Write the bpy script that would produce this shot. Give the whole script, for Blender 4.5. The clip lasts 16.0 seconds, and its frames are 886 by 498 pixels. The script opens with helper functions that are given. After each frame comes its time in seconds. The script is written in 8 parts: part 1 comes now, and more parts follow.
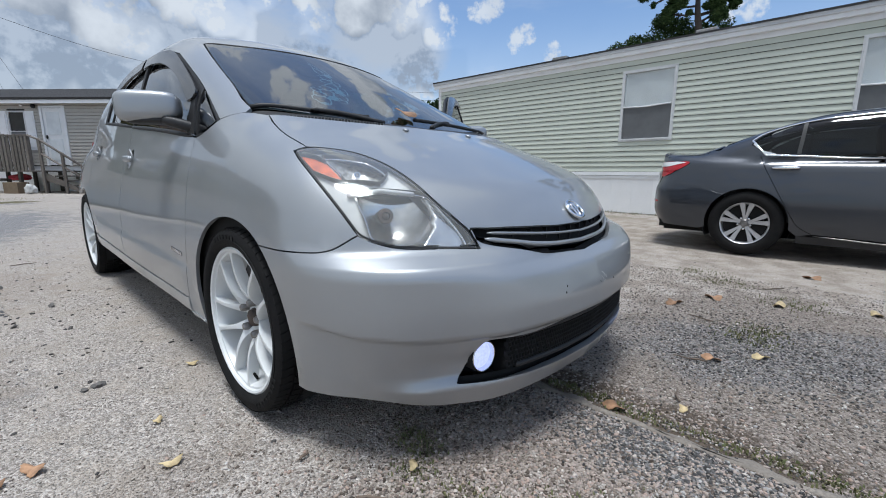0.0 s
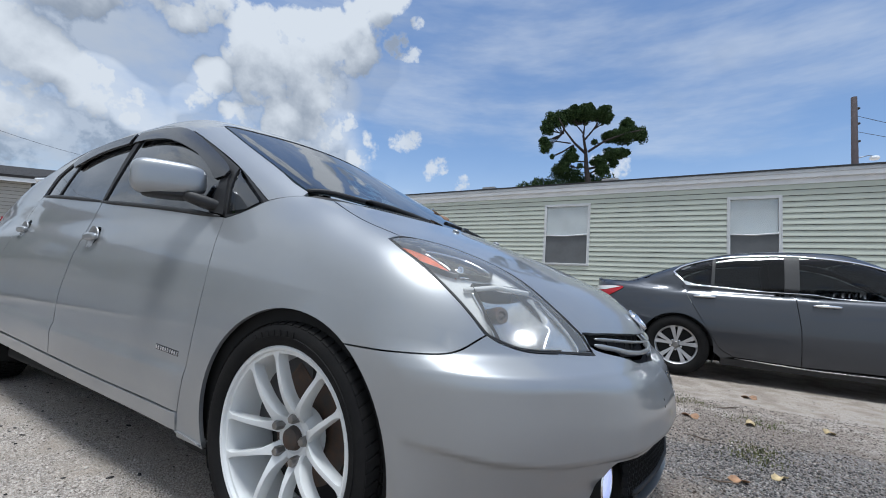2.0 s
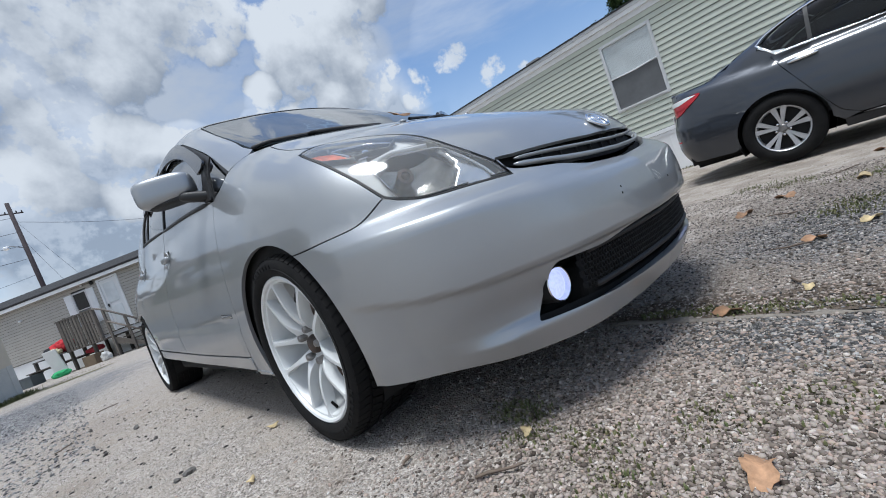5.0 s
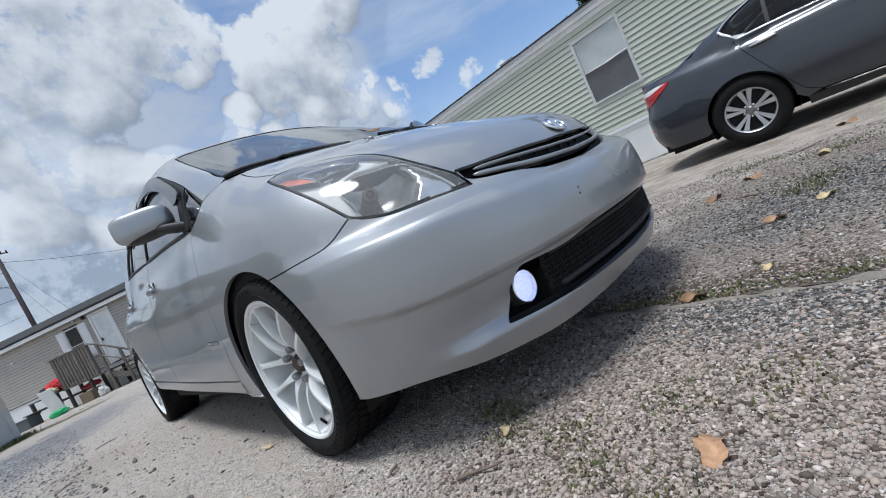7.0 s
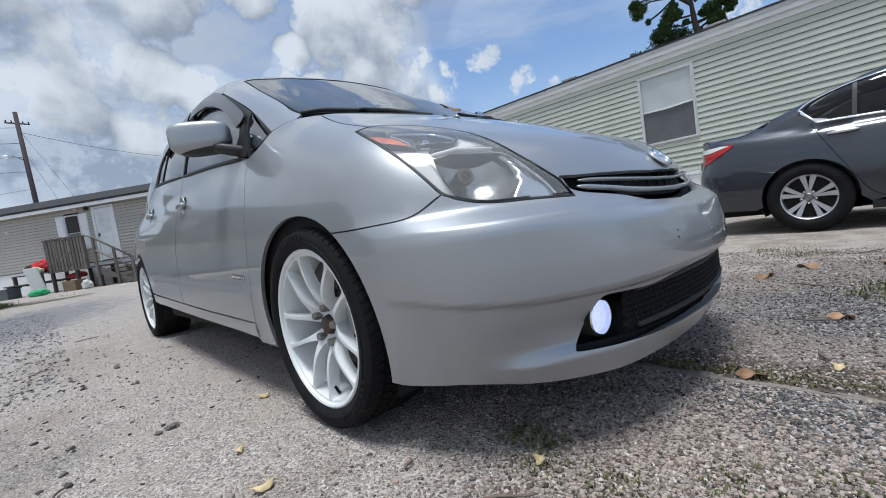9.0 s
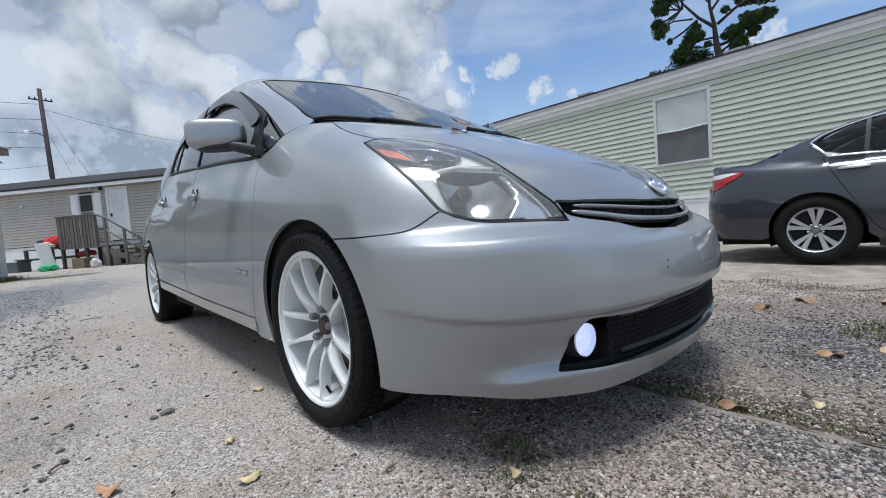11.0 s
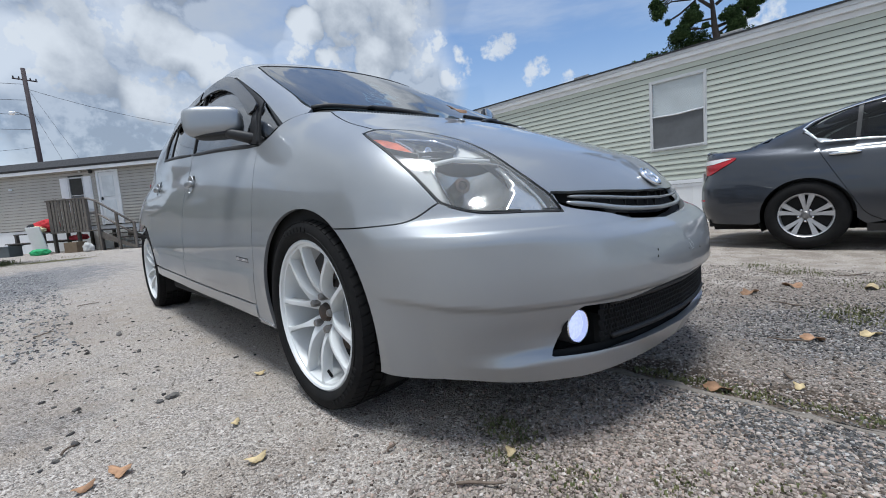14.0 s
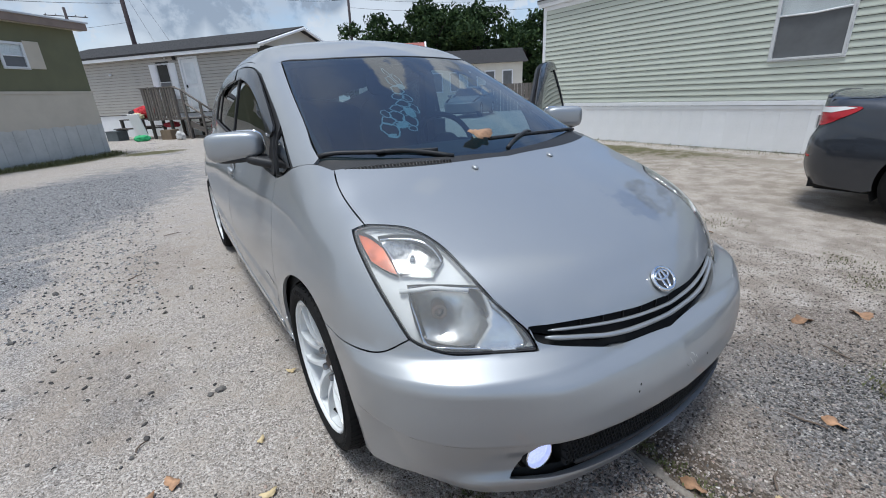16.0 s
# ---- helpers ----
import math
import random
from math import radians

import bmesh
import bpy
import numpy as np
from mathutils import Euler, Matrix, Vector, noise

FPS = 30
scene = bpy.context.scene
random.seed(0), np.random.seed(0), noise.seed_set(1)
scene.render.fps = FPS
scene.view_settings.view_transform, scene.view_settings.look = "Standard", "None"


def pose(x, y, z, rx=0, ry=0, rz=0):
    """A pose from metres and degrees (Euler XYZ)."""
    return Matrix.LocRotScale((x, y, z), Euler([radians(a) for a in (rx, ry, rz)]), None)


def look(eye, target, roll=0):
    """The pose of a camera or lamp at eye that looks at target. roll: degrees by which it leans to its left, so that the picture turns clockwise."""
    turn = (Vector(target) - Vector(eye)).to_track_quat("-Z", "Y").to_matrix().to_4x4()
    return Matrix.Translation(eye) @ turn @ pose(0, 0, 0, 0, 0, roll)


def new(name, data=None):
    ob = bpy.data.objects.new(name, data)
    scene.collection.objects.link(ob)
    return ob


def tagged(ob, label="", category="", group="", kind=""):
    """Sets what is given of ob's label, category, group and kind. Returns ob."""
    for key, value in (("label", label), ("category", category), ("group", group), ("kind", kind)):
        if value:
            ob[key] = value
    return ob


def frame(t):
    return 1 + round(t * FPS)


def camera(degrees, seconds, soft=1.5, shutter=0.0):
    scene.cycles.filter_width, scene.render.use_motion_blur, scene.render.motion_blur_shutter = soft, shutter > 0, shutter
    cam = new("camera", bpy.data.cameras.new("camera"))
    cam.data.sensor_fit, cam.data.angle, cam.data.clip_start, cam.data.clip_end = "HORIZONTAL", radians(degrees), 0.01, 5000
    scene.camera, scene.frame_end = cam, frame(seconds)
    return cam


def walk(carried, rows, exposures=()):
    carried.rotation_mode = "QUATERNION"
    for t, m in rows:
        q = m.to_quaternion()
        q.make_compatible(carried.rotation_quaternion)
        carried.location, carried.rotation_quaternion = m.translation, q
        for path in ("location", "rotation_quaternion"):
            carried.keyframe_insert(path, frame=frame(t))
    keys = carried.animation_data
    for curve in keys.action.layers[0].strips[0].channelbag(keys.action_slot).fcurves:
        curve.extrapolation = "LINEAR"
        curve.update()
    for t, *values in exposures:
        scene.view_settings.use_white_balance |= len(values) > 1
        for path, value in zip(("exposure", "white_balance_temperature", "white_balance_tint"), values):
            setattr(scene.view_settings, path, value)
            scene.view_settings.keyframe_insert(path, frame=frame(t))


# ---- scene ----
cam = camera(93.1, 16.0, soft=1.0)
PATH = [
    (0, (-1.291, -1.335, 0.771), (0.156, -0.002, 0.409), 0.3),
    (0.5, (-1.376, -1.174, 0.815), (0.092, 0.143, 0.485), -2.0),
    (1, (-1.427, -0.964, 0.832), (0.137, 0.251, 0.556), -1.7),
    (1.5, (-1.453, -0.894, 0.819), (0.283, 0.098, 0.773), 1.0),
    (2, (-1.526, -0.88, 0.711), (0.179, 0.149, 0.898), 4.0),
    (2.5, (-1.521, -0.977, 0.525), (0.052, 0.257, 0.595), 1.6),
    (3, (-1.512, -1.039, 0.498), (0.016, 0.25, 0.439), -2.2),
    (3.5, (-1.496, -1.051, 0.505), (-0.056, 0.332, 0.4), -4.6),
    (4, (-1.424, -1.089, 0.504), (-0.047, 0.357, 0.373), -9.3),
    (4.5, (-1.303, -1.195, 0.518), (0.047, 0.275, 0.394), -15.7),
    (7, (-1.262, -1.337, 0.514), (0.13, 0.095, 0.404), -24.6),
    (7.5, (-1.265, -1.333, 0.514), (0.142, 0.083, 0.393), -21.9),
    (8, (-1.275, -1.294, 0.503), (0.131, 0.122, 0.365), -17.3),
    (8.5, (-1.335, -1.158, 0.542), (0.056, 0.271, 0.385), -11.9),
    (11, (-1.344, -1.206, 0.587), (0.014, 0.257, 0.47), -4.3),
    (11.5, (-1.348, -1.216, 0.593), (0.029, 0.229, 0.464), -3.8),
    (12, (-1.355, -1.215, 0.595), (0.046, 0.203, 0.447), -3.3),
    (12.5, (-1.352, -1.216, 0.595), (0.069, 0.181, 0.424), -2.9),
    (13, (-1.357, -1.235, 0.617), (0.066, 0.157, 0.432), -3.0),
    (13.5, (-1.364, -1.217, 0.61), (0.039, 0.196, 0.421), -3.4),
    (14, (-1.37, -1.223, 0.606), (-0.003, 0.223, 0.409), -4.3),
    (14.5, (-1.341, -1.3, 0.614), (-0.028, 0.188, 0.368), -5.2),
    (15, (-1.245, -1.262, 0.635), (0.011, 0.257, 0.298), -5.8),
    (15.5, (-1.136, -1.201, 0.913), (0.046, 0.333, 0.415), -5.2),
    (16, (-1.084, -1.283, 1.171), (-0.067, 0.293, 0.475), -2.9),
]
walk(cam, [(t, look(eye, target, roll)) for t, eye, target, roll in PATH], exposures=[(0, 0.28, 5820, 8), (16, 0.28, 5820, 8)])

# ---- world and light ----
SUN_EL, SUN_AZ = 80.0, -106.0          # azimuth: degrees from +y towards +x
world = bpy.data.worlds.new("sky")
scene.world = world
world.use_nodes = True
wn, wl = world.node_tree.nodes, world.node_tree.links
wn.clear()


def wnode(kind, **values):
    n = wn.new(kind)
    for k, v in values.items():
        n.inputs[k].default_value = v
    return n


def wmath(op, a, b=None, clamp=False):
    n = wn.new("ShaderNodeMath")
    n.operation, n.use_clamp = op, clamp
    for i, v in enumerate((a, b)):
        if v is None:
            continue
        if isinstance(v, (int, float)):
            n.inputs[i].default_value = v
        else:
            wl.new(v, n.inputs[i])
    return n.outputs[0]


w_sky = wn.new("ShaderNodeTexSky")
w_sky.sky_type, w_sky.sun_disc = "NISHITA", False
w_sky.sun_elevation, w_sky.sun_rotation = radians(SUN_EL), radians(SUN_AZ)
w_sky.air_density, w_sky.dust_density, w_sky.ozone_density = 1.0, 1.2, 1.4
w_co = wn.new("ShaderNodeTexCoord")
w_sep = wn.new("ShaderNodeSeparateXYZ")
wl.new(w_co.outputs["Generated"], w_sep.inputs[0])


def wramp(v, a, b):
    n = wn.new("ShaderNodeMapRange")
    n.interpolation_type = "SMOOTHSTEP"
    n.inputs[1].default_value, n.inputs[2].default_value = a, b
    wl.new(v, n.inputs[0])
    return n.outputs[0]


def wvec(op, a, b):
    n = wn.new("ShaderNodeVectorMath")
    n.operation = op
    wl.new(a, n.inputs[0])
    if b is not None:
        n.inputs[1].default_value = b
    return n.outputs[0]


def cloud_noise(way, scale, detail, offset, rough=0.6, stretch=(1, 1, 1)):
    mp = wn.new("ShaderNodeMapping")
    mp.inputs["Location"].default_value = offset
    mp.inputs["Scale"].default_value = stretch
    wl.new(way, mp.inputs[0])
    n = wnode("ShaderNodeTexNoise", Scale=scale, Detail=detail, Roughness=rough)
    wl.new(mp.outputs[0], n.inputs["Vector"])
    return n.outputs["Fac"]


def billows(way, scale):
    """Round lobes, each with smaller ones on it."""
    n = wnode("ShaderNodeTexVoronoi", Scale=scale, Detail=3.0, Roughness=0.55, Lacunarity=2.2)
    n.normalize = True
    wl.new(way, n.inputs["Vector"])
    return wmath("SUBTRACT", 1.0, n.outputs["Distance"])


def heap_of_cloud(way, az, el, r):
    """A soft heap round a direction: 1 in its middle, 0 outside."""
    n = wn.new("ShaderNodeVectorMath")
    n.operation = "DOT_PRODUCT"
    wl.new(way, n.inputs[0])
    a, e = radians(az), radians(el)
    n.inputs[1].default_value = (math.sin(a) * math.cos(e), math.cos(a) * math.cos(e), math.sin(e))
    return wramp(n.outputs["Value"], math.cos(radians(1.9 * r)), math.cos(radians(0.25 * r)))


# azimuth, elevation and reach of each heap of cloud, in degrees
LEFT_HEAPS = ((10, 34, 7), (18, 34, 7), (24, 31, 4.2), (13, 28, 4), (3, 30, 6))
LOW_HEAPS = ((7, 22, 4.2), (12.5, 19.5, 3.2), (16.5, 18, 2.8), (3, 17, 4), (20.5, 17, 1.8), (12, 14.5, 3.5))
TALL_HEAPS = ((32.5, 27.5, 3.4), (37.5, 28, 3.8), (43, 29.5, 3.4), (46, 33, 2.6), (48.5, 35.5, 2), (40, 24, 3.6), (33.5, 23, 2.8), (28, 22.3, 1.9), (42, 19.8, 3.2), (36.5, 19, 2.6), (46.8, 17.4, 2.1), (31, 18.3, 2.2), (26.7, 19.4, 1.5))
SMALL_HEAPS = ((52.0, 19.0, 1.25), (53.5, 19.5, 1.1), (50.5, 30.4, 1.3), (52.2, 29.7, 1.0), (56.5, 15.7, 1.2), (57.8, 16.4, 1.0), (61, 14.3, 0.9), (53, 33.3, 0.7), (79.5, 17.2, 1.3), (81.4, 16.6, 1.2), (44, 11.6, 2.6), (8, 10, 4.5), (21, 11, 4), (-6, 12, 6), (31, 11, 3.5))
# unseen clouds, added to brighten the cars' sides and mirror in their glass
UNSEEN_HEAPS = ((-25, 22, 11), (-42, 13, 15), (-75, 12, 14), (-60, 30, 16), (-85, 48, 20), (-100, 22, 14), (-125, 40, 16), (100, 62, 10), (36, 45, 4))


# thin veils that join the heaps
VEILS = ((2, 24, 13), (-14, 20, 14), (10, 12, 13), (24, 11, 9), (36, 14, 8), (14, 29, 9), (38, 24, 5.5), (-35, 24, 22))


def mass(way, heaps):
    """The soft outline of several heaps together."""
    top = None
    for h in heaps:
        v = heap_of_cloud(way, *h)
        top = v if top is None else wmath("MAXIMUM", top, v)
    return top


def thickness(way, heaps, fine, scale=1.0):
    """How far inside a cloud a direction lies; above 0: cloud."""
    top = mass(way, heaps)
    rough = wmath("ADD", wmath("MULTIPLY", cloud_noise(way, 11.0 * scale, fine, (0.3, 0.1, 0.0), 0.57), 0.95), wmath("MULTIPLY", billows(way, 13.0 * scale), 0.36))
    ragged = wmath("ADD", wmath("MULTIPLY", cloud_noise(way, 34.0 * scale, 3.0, (0.7, 0.2, 0.5), 0.6), 0.8), 0.62)
    return wmath("ADD", wmath("MULTIPLY", wmath("MULTIPLY", top, ragged), 0.46), wmath("SUBTRACT", rough, 1.005))


w_dir = w_co.outputs["Generated"]
w_above = wvec("NORMALIZE", wvec("ADD", w_dir, (-0.010, -0.004, 0.040)), None)
w_near = thickness(w_dir, LEFT_HEAPS + LOW_HEAPS + TALL_HEAPS + UNSEEN_HEAPS, 9.0)
w_over = thickness(w_above, LEFT_HEAPS + LOW_HEAPS + TALL_HEAPS + UNSEEN_HEAPS[:4], 1.5)
w_mask = wmath("MAXIMUM", wramp(w_near, 0.0, 0.15), wmath("MULTIPLY", wramp(thickness(w_dir, SMALL_HEAPS, 5.0, 3.0), -0.03, 0.24), 0.88))
w_wisp = wmath("MULTIPLY", wramp(cloud_noise(w_dir, 2.6, 6.0, (1.7, 2.0, 0.0), 0.62, (0.5, 0.5, 2.4)), 0.39, 0.70), 0.52)
w_haze = wmath("MULTIPLY", wramp(w_sep.outputs[2], 0.34, 0.0), 0.72)
w_thin = wmath("MULTIPLY", wramp(wmath("MULTIPLY", mass(w_dir, VEILS), cloud_noise(w_dir, 6.0, 5.0, (0.4, 1.3, 0.2), 0.55, (0.8, 0.8, 1.6))), 0.10, 0.52), 0.85)
w_cov = wmath("MAXIMUM", wmath("MAXIMUM", wmath("MAXIMUM", w_mask, w_thin), w_wisp), w_haze)
w_tone = wn.new("ShaderNodeMix")
w_tone.data_type = "RGBA"
w_tone.inputs[6].default_value = (2.6, 2.88, 3.32, 1)
w_tone.inputs[7].default_value = (6.3, 6.38, 6.45, 1)
# a cloud is bright where little of it lies towards the sun, and grey at its base, under its own mass
w_high = wvec("NORMALIZE", wvec("ADD", w_dir, (-0.006, -0.004, 0.085)), None)
w_rise = wmath("SUBTRACT", mass(w_dir, LEFT_HEAPS + LOW_HEAPS + TALL_HEAPS + UNSEEN_HEAPS[:4]), mass(w_high, LEFT_HEAPS + LOW_HEAPS + TALL_HEAPS + UNSEEN_HEAPS[:4]))
w_lit = wramp(wmath("ADD", wmath("ADD", wmath("MULTIPLY", w_rise, 0.75), wmath("MULTIPLY", wmath("SUBTRACT", w_near, w_over), 0.9)), wmath("MULTIPLY", wmath("SUBTRACT", 0.25, w_near), 0.45)), -0.38, 0.32)
wl.new(wmath("MAXIMUM", w_lit, wmath("MULTIPLY", wmath("SUBTRACT", 1.0, w_mask), 0.50)), w_tone.inputs[0])
w_mix = wn.new("ShaderNodeMix")
w_mix.data_type = "RGBA"
wl.new(w_cov, w_mix.inputs[0])
w_gain = wn.new("ShaderNodeVectorMath")
w_gain.operation = "SCALE"
w_gain.inputs["Scale"].default_value = 1.3
wl.new(w_sky.outputs[0], w_gain.inputs[0])
wl.new(w_gain.outputs["Vector"], w_mix.inputs[6])
wl.new(w_tone.outputs[2], w_mix.inputs[7])
w_bg = wnode("ShaderNodeBackground", Strength=0.095)
wl.new(w_mix.outputs[2], w_bg.inputs[0])
wl.new(w_bg.outputs[0], wn.new("ShaderNodeOutputWorld").inputs[0])

sun = new("sun", bpy.data.lights.new("sun", "SUN"))
sun.data.energy, sun.data.angle, sun.data.color = 2.9, radians(18.0), (1.0, 0.96, 0.89)
sun_way = Vector((math.sin(radians(SUN_AZ)) * math.cos(radians(SUN_EL)), math.cos(radians(SUN_AZ)) * math.cos(radians(SUN_EL)), math.sin(radians(SUN_EL))))
sun.matrix_world = look(sun_way * 50, (0, 0, 0))
scene.view_settings.exposure = 0.28


# ---- materials ----
def material(name, color, rough=0.5, metal=0.0, coat=0.0, scale=0.0, vary=0.15, fine=0.0, bump=0.0, bump_scale=200.0, color2=None,
             spec=0.5, glow=0.0, each=0.0, big=None):
    """A Principled material. scale, vary: coarse colour variation; fine: grain; bump: relief; each: variation from piece to piece."""
    m = bpy.data.materials.new(name)
    m.use_nodes = True
    nt = m.node_tree
    b = nt.nodes["Principled BSDF"]
    col = (*color, 1) if len(color) == 3 else color
    b.inputs["Base Color"].default_value = col
    b.inputs["Roughness"].default_value = rough
    b.inputs["Metallic"].default_value = metal
    b.inputs["Coat Weight"].default_value = coat
    b.inputs["Coat Roughness"].default_value = 0.04
    b.inputs["Specular IOR Level"].default_value = spec
    if glow:
        b.inputs["Emission Color"].default_value = col
        b.inputs["Emission Strength"].default_value = glow
    tc = nt.nodes.new("ShaderNodeTexCoord")
    out = None

    def noise_tex(s, detail=4.0, rgh=0.6):
        n = nt.nodes.new("ShaderNodeTexNoise")
        n.inputs["Scale"].default_value, n.inputs["Detail"].default_value, n.inputs["Roughness"].default_value = s, detail, rgh
        nt.links.new(tc.outputs["Object"], n.inputs["Vector"])
        return n.outputs["Fac"]

    def mix(fac, a, c2):
        n = nt.nodes.new("ShaderNodeMix")
        n.data_type = "RGBA"
        nt.links.new(fac, n.inputs[0])
        for i, v in ((6, a), (7, c2)):
            if isinstance(v, tuple):
                n.inputs[i].default_value = v
            else:
                nt.links.new(v, n.inputs[i])
        return n.outputs[2]

    def ramp(v, a, c2):
        n = nt.nodes.new("ShaderNodeMapRange")
        n.inputs[1].default_value, n.inputs[2].default_value = a, c2
        nt.links.new(v, n.inputs[0])
        return n.outputs[0]

    if scale:
        c2 = tuple(c * (1 - vary) for c in color[:3]) if color2 is None else color2
        out = mix(ramp(noise_tex(scale), 0.35, 0.68), col, (*c2, 1))
    if fine:
        c3 = tuple(c * (1 - fine) for c in color[:3])
        out = mix(ramp(noise_tex(bump_scale, 2.0), 0.42, 0.7), out if out is not None else col, (*c3, 1))
    if each:
        oi = nt.nodes.new("ShaderNodeObjectInfo")
        hs = nt.nodes.new("ShaderNodeHueSaturation")
        nt.links.new(ramp_out(nt, oi.outputs["Random"], 1 - each, 1 + each), hs.inputs["Value"])
        if out is not None:
            nt.links.new(out, hs.inputs["Color"])
        else:
            hs.inputs["Color"].default_value = col
        out = hs.outputs[0]
    if out is not None:
        nt.links.new(out, b.inputs["Base Color"])
    if bump:
        bp = nt.nodes.new("ShaderNodeBump")
        bp.inputs["Strength"].default_value, bp.inputs["Distance"].default_value = 1.0, bump
        nt.links.new(noise_tex(bump_scale, 3.0), bp.inputs["Height"])
        nt.links.new(bp.outputs[0], b.inputs["Normal"])
    return m


def ramp_out(nt, v, a, c2):
    n = nt.nodes.new("ShaderNodeMapRange")
    n.inputs[3].default_value, n.inputs[4].default_value = a, c2
    nt.links.new(v, n.inputs[0])
    return n.outputs[0]


def glass(name, color, rough=0.0, see=0.75, ior=1.5, haze=0.0):
    """Thin tinted pane: clear with a mirror gloss."""
    m = bpy.data.materials.new(name)
    m.use_nodes = True
    nt = m.node_tree
    nt.nodes.clear()
    tr = nt.nodes.new("ShaderNodeBsdfTransparent")
    tr.inputs[0].default_value = (*[c * see for c in color], 1)
    gl = nt.nodes.new("ShaderNodeBsdfGlossy")
    gl.inputs["Roughness"].default_value = rough
    lw = nt.nodes.new("ShaderNodeLayerWeight")
    lw.inputs[0].default_value = 0.5
    pw = nt.nodes.new("ShaderNodeMath")
    pw.operation = "POWER"
    pw.inputs[1].default_value = 2.9
    nt.links.new(lw.outputs["Facing"], pw.inputs[0])
    fr = nt.nodes.new("ShaderNodeMapRange")
    fr.inputs[3].default_value, fr.inputs[4].default_value = ((ior - 1) / (ior + 1)) ** 2, 1.0
    nt.links.new(pw.outputs[0], fr.inputs[0])
    mx = nt.nodes.new("ShaderNodeMixShader")
    nt.links.new(fr.outputs[0], mx.inputs[0])
    nt.links.new(tr.outputs[0], mx.inputs[1])
    nt.links.new(gl.outputs[0], mx.inputs[2])
    last = mx
    if haze:
        df = nt.nodes.new("ShaderNodeBsdfDiffuse")
        df.inputs[0].default_value = (0.8, 0.8, 0.77, 1)
        last = nt.nodes.new("ShaderNodeMixShader")
        last.inputs[0].default_value = haze
        nt.links.new(mx.outputs[0], last.inputs[1])
        nt.links.new(df.outputs[0], last.inputs[2])
    nt.links.new(last.outputs[0], nt.nodes.new("ShaderNodeOutputMaterial").inputs[0])
    return m


M_SILVER = material("silver_paint", (0.348, 0.361, 0.372), 0.40, 0.56, 0.9, scale=2.6, vary=0.09, fine=0.08, bump_scale=1800)
M_IRON = material("rusty_iron", (0.060, 0.050, 0.044), 0.7, 0.3, scale=30, vary=0.5, color2=(0.10, 0.06, 0.04))


def dark_patch(m, mid, radii, color, rough):
    """A patch of other colour and roughness with a ragged rim on a painted panel."""
    nt = m.node_tree
    b = nt.nodes["Principled BSDF"]
    tc = nt.nodes.new("ShaderNodeTexCoord")
    mp = nt.nodes.new("ShaderNodeMapping")
    mp.vector_type = "TEXTURE"
    mp.inputs["Location"].default_value, mp.inputs["Scale"].default_value = mid, radii
    nt.links.new(tc.outputs["Object"], mp.inputs[0])
    ln = nt.nodes.new("ShaderNodeVectorMath")
    ln.operation = "LENGTH"
    nt.links.new(mp.outputs[0], ln.inputs[0])
    nz = nt.nodes.new("ShaderNodeTexNoise")
    nz.inputs["Scale"].default_value, nz.inputs["Detail"].default_value = 26.0, 5.0
    nt.links.new(tc.outputs["Object"], nz.inputs["Vector"])
    ad = nt.nodes.new("ShaderNodeMath")
    ad.operation = "MULTIPLY_ADD"
    ad.inputs[1].default_value = 2.6
    nt.links.new(nz.outputs["Fac"], ad.inputs[0])
    nt.links.new(ln.outputs["Value"], ad.inputs[2])
    mr = nt.nodes.new("ShaderNodeMapRange")
    for i, v in ((1, 2.25), (2, 1.9), (3, 0.0), (4, 1.0)):
        mr.inputs[i].default_value = v
    nt.links.new(ad.outputs[0], mr.inputs[0])
    mx = nt.nodes.new("ShaderNodeMix")
    mx.data_type = "RGBA"
    nt.links.new(mr.outputs[0], mx.inputs[0])
    nt.links.new(b.inputs["Base Color"].links[0].from_socket, mx.inputs[6])
    mx.inputs[7].default_value = (*color, 1)
    nt.links.new(mx.outputs[2], b.inputs["Base Color"])
    rr = nt.nodes.new("ShaderNodeMapRange")
    rr.inputs[3].default_value, rr.inputs[4].default_value = b.inputs["Roughness"].default_value, rough
    nt.links.new(mr.outputs[0], rr.inputs[0])
    nt.links.new(rr.outputs[0], b.inputs["Roughness"])


M_HOOD = material("silver_hood_paint", (0.335, 0.347, 0.358), 0.40, 0.56, 0.9, scale=1.7, vary=0.04, fine=0.06, bump_scale=1800)
# a darker, smoother patch on the hood
dark_patch(M_HOOD, (0.23, -0.47, 0.785), (0.085, 0.11, 0.2), (0.27, 0.285, 0.31), 0.28)
M_GREY = material("grey_paint", (0.035, 0.040, 0.050), 0.36, 0.5, 1.0, scale=1.7, vary=0.05, fine=0.10, bump_scale=1800)
M_BLACK = material("black_plastic", (0.018, 0.018, 0.019), 0.55, bump=0.0004, bump_scale=900, scale=6, vary=0.3)
# near-black; behind panel gaps and in openings it stands in for shade
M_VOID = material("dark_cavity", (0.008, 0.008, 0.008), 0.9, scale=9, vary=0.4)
M_RUBBER = material("tyre_rubber", (0.0085, 0.0085, 0.009), 0.8, scale=14, vary=0.35, spec=0.16, color2=(0.014, 0.0135, 0.013), bump=0.0005, bump_scale=500)
M_WHITE = material("white_wheel_paint", (0.70, 0.715, 0.71), 0.36, 0.0, 0.3, scale=7, vary=0.06)
M_CHROME = material("chrome", (0.82, 0.83, 0.85), 0.08, 1.0, scale=20, vary=0.05)
M_STEEL = material("worn_steel", (0.35, 0.34, 0.33), 0.38, 1.0, scale=30, vary=0.4)
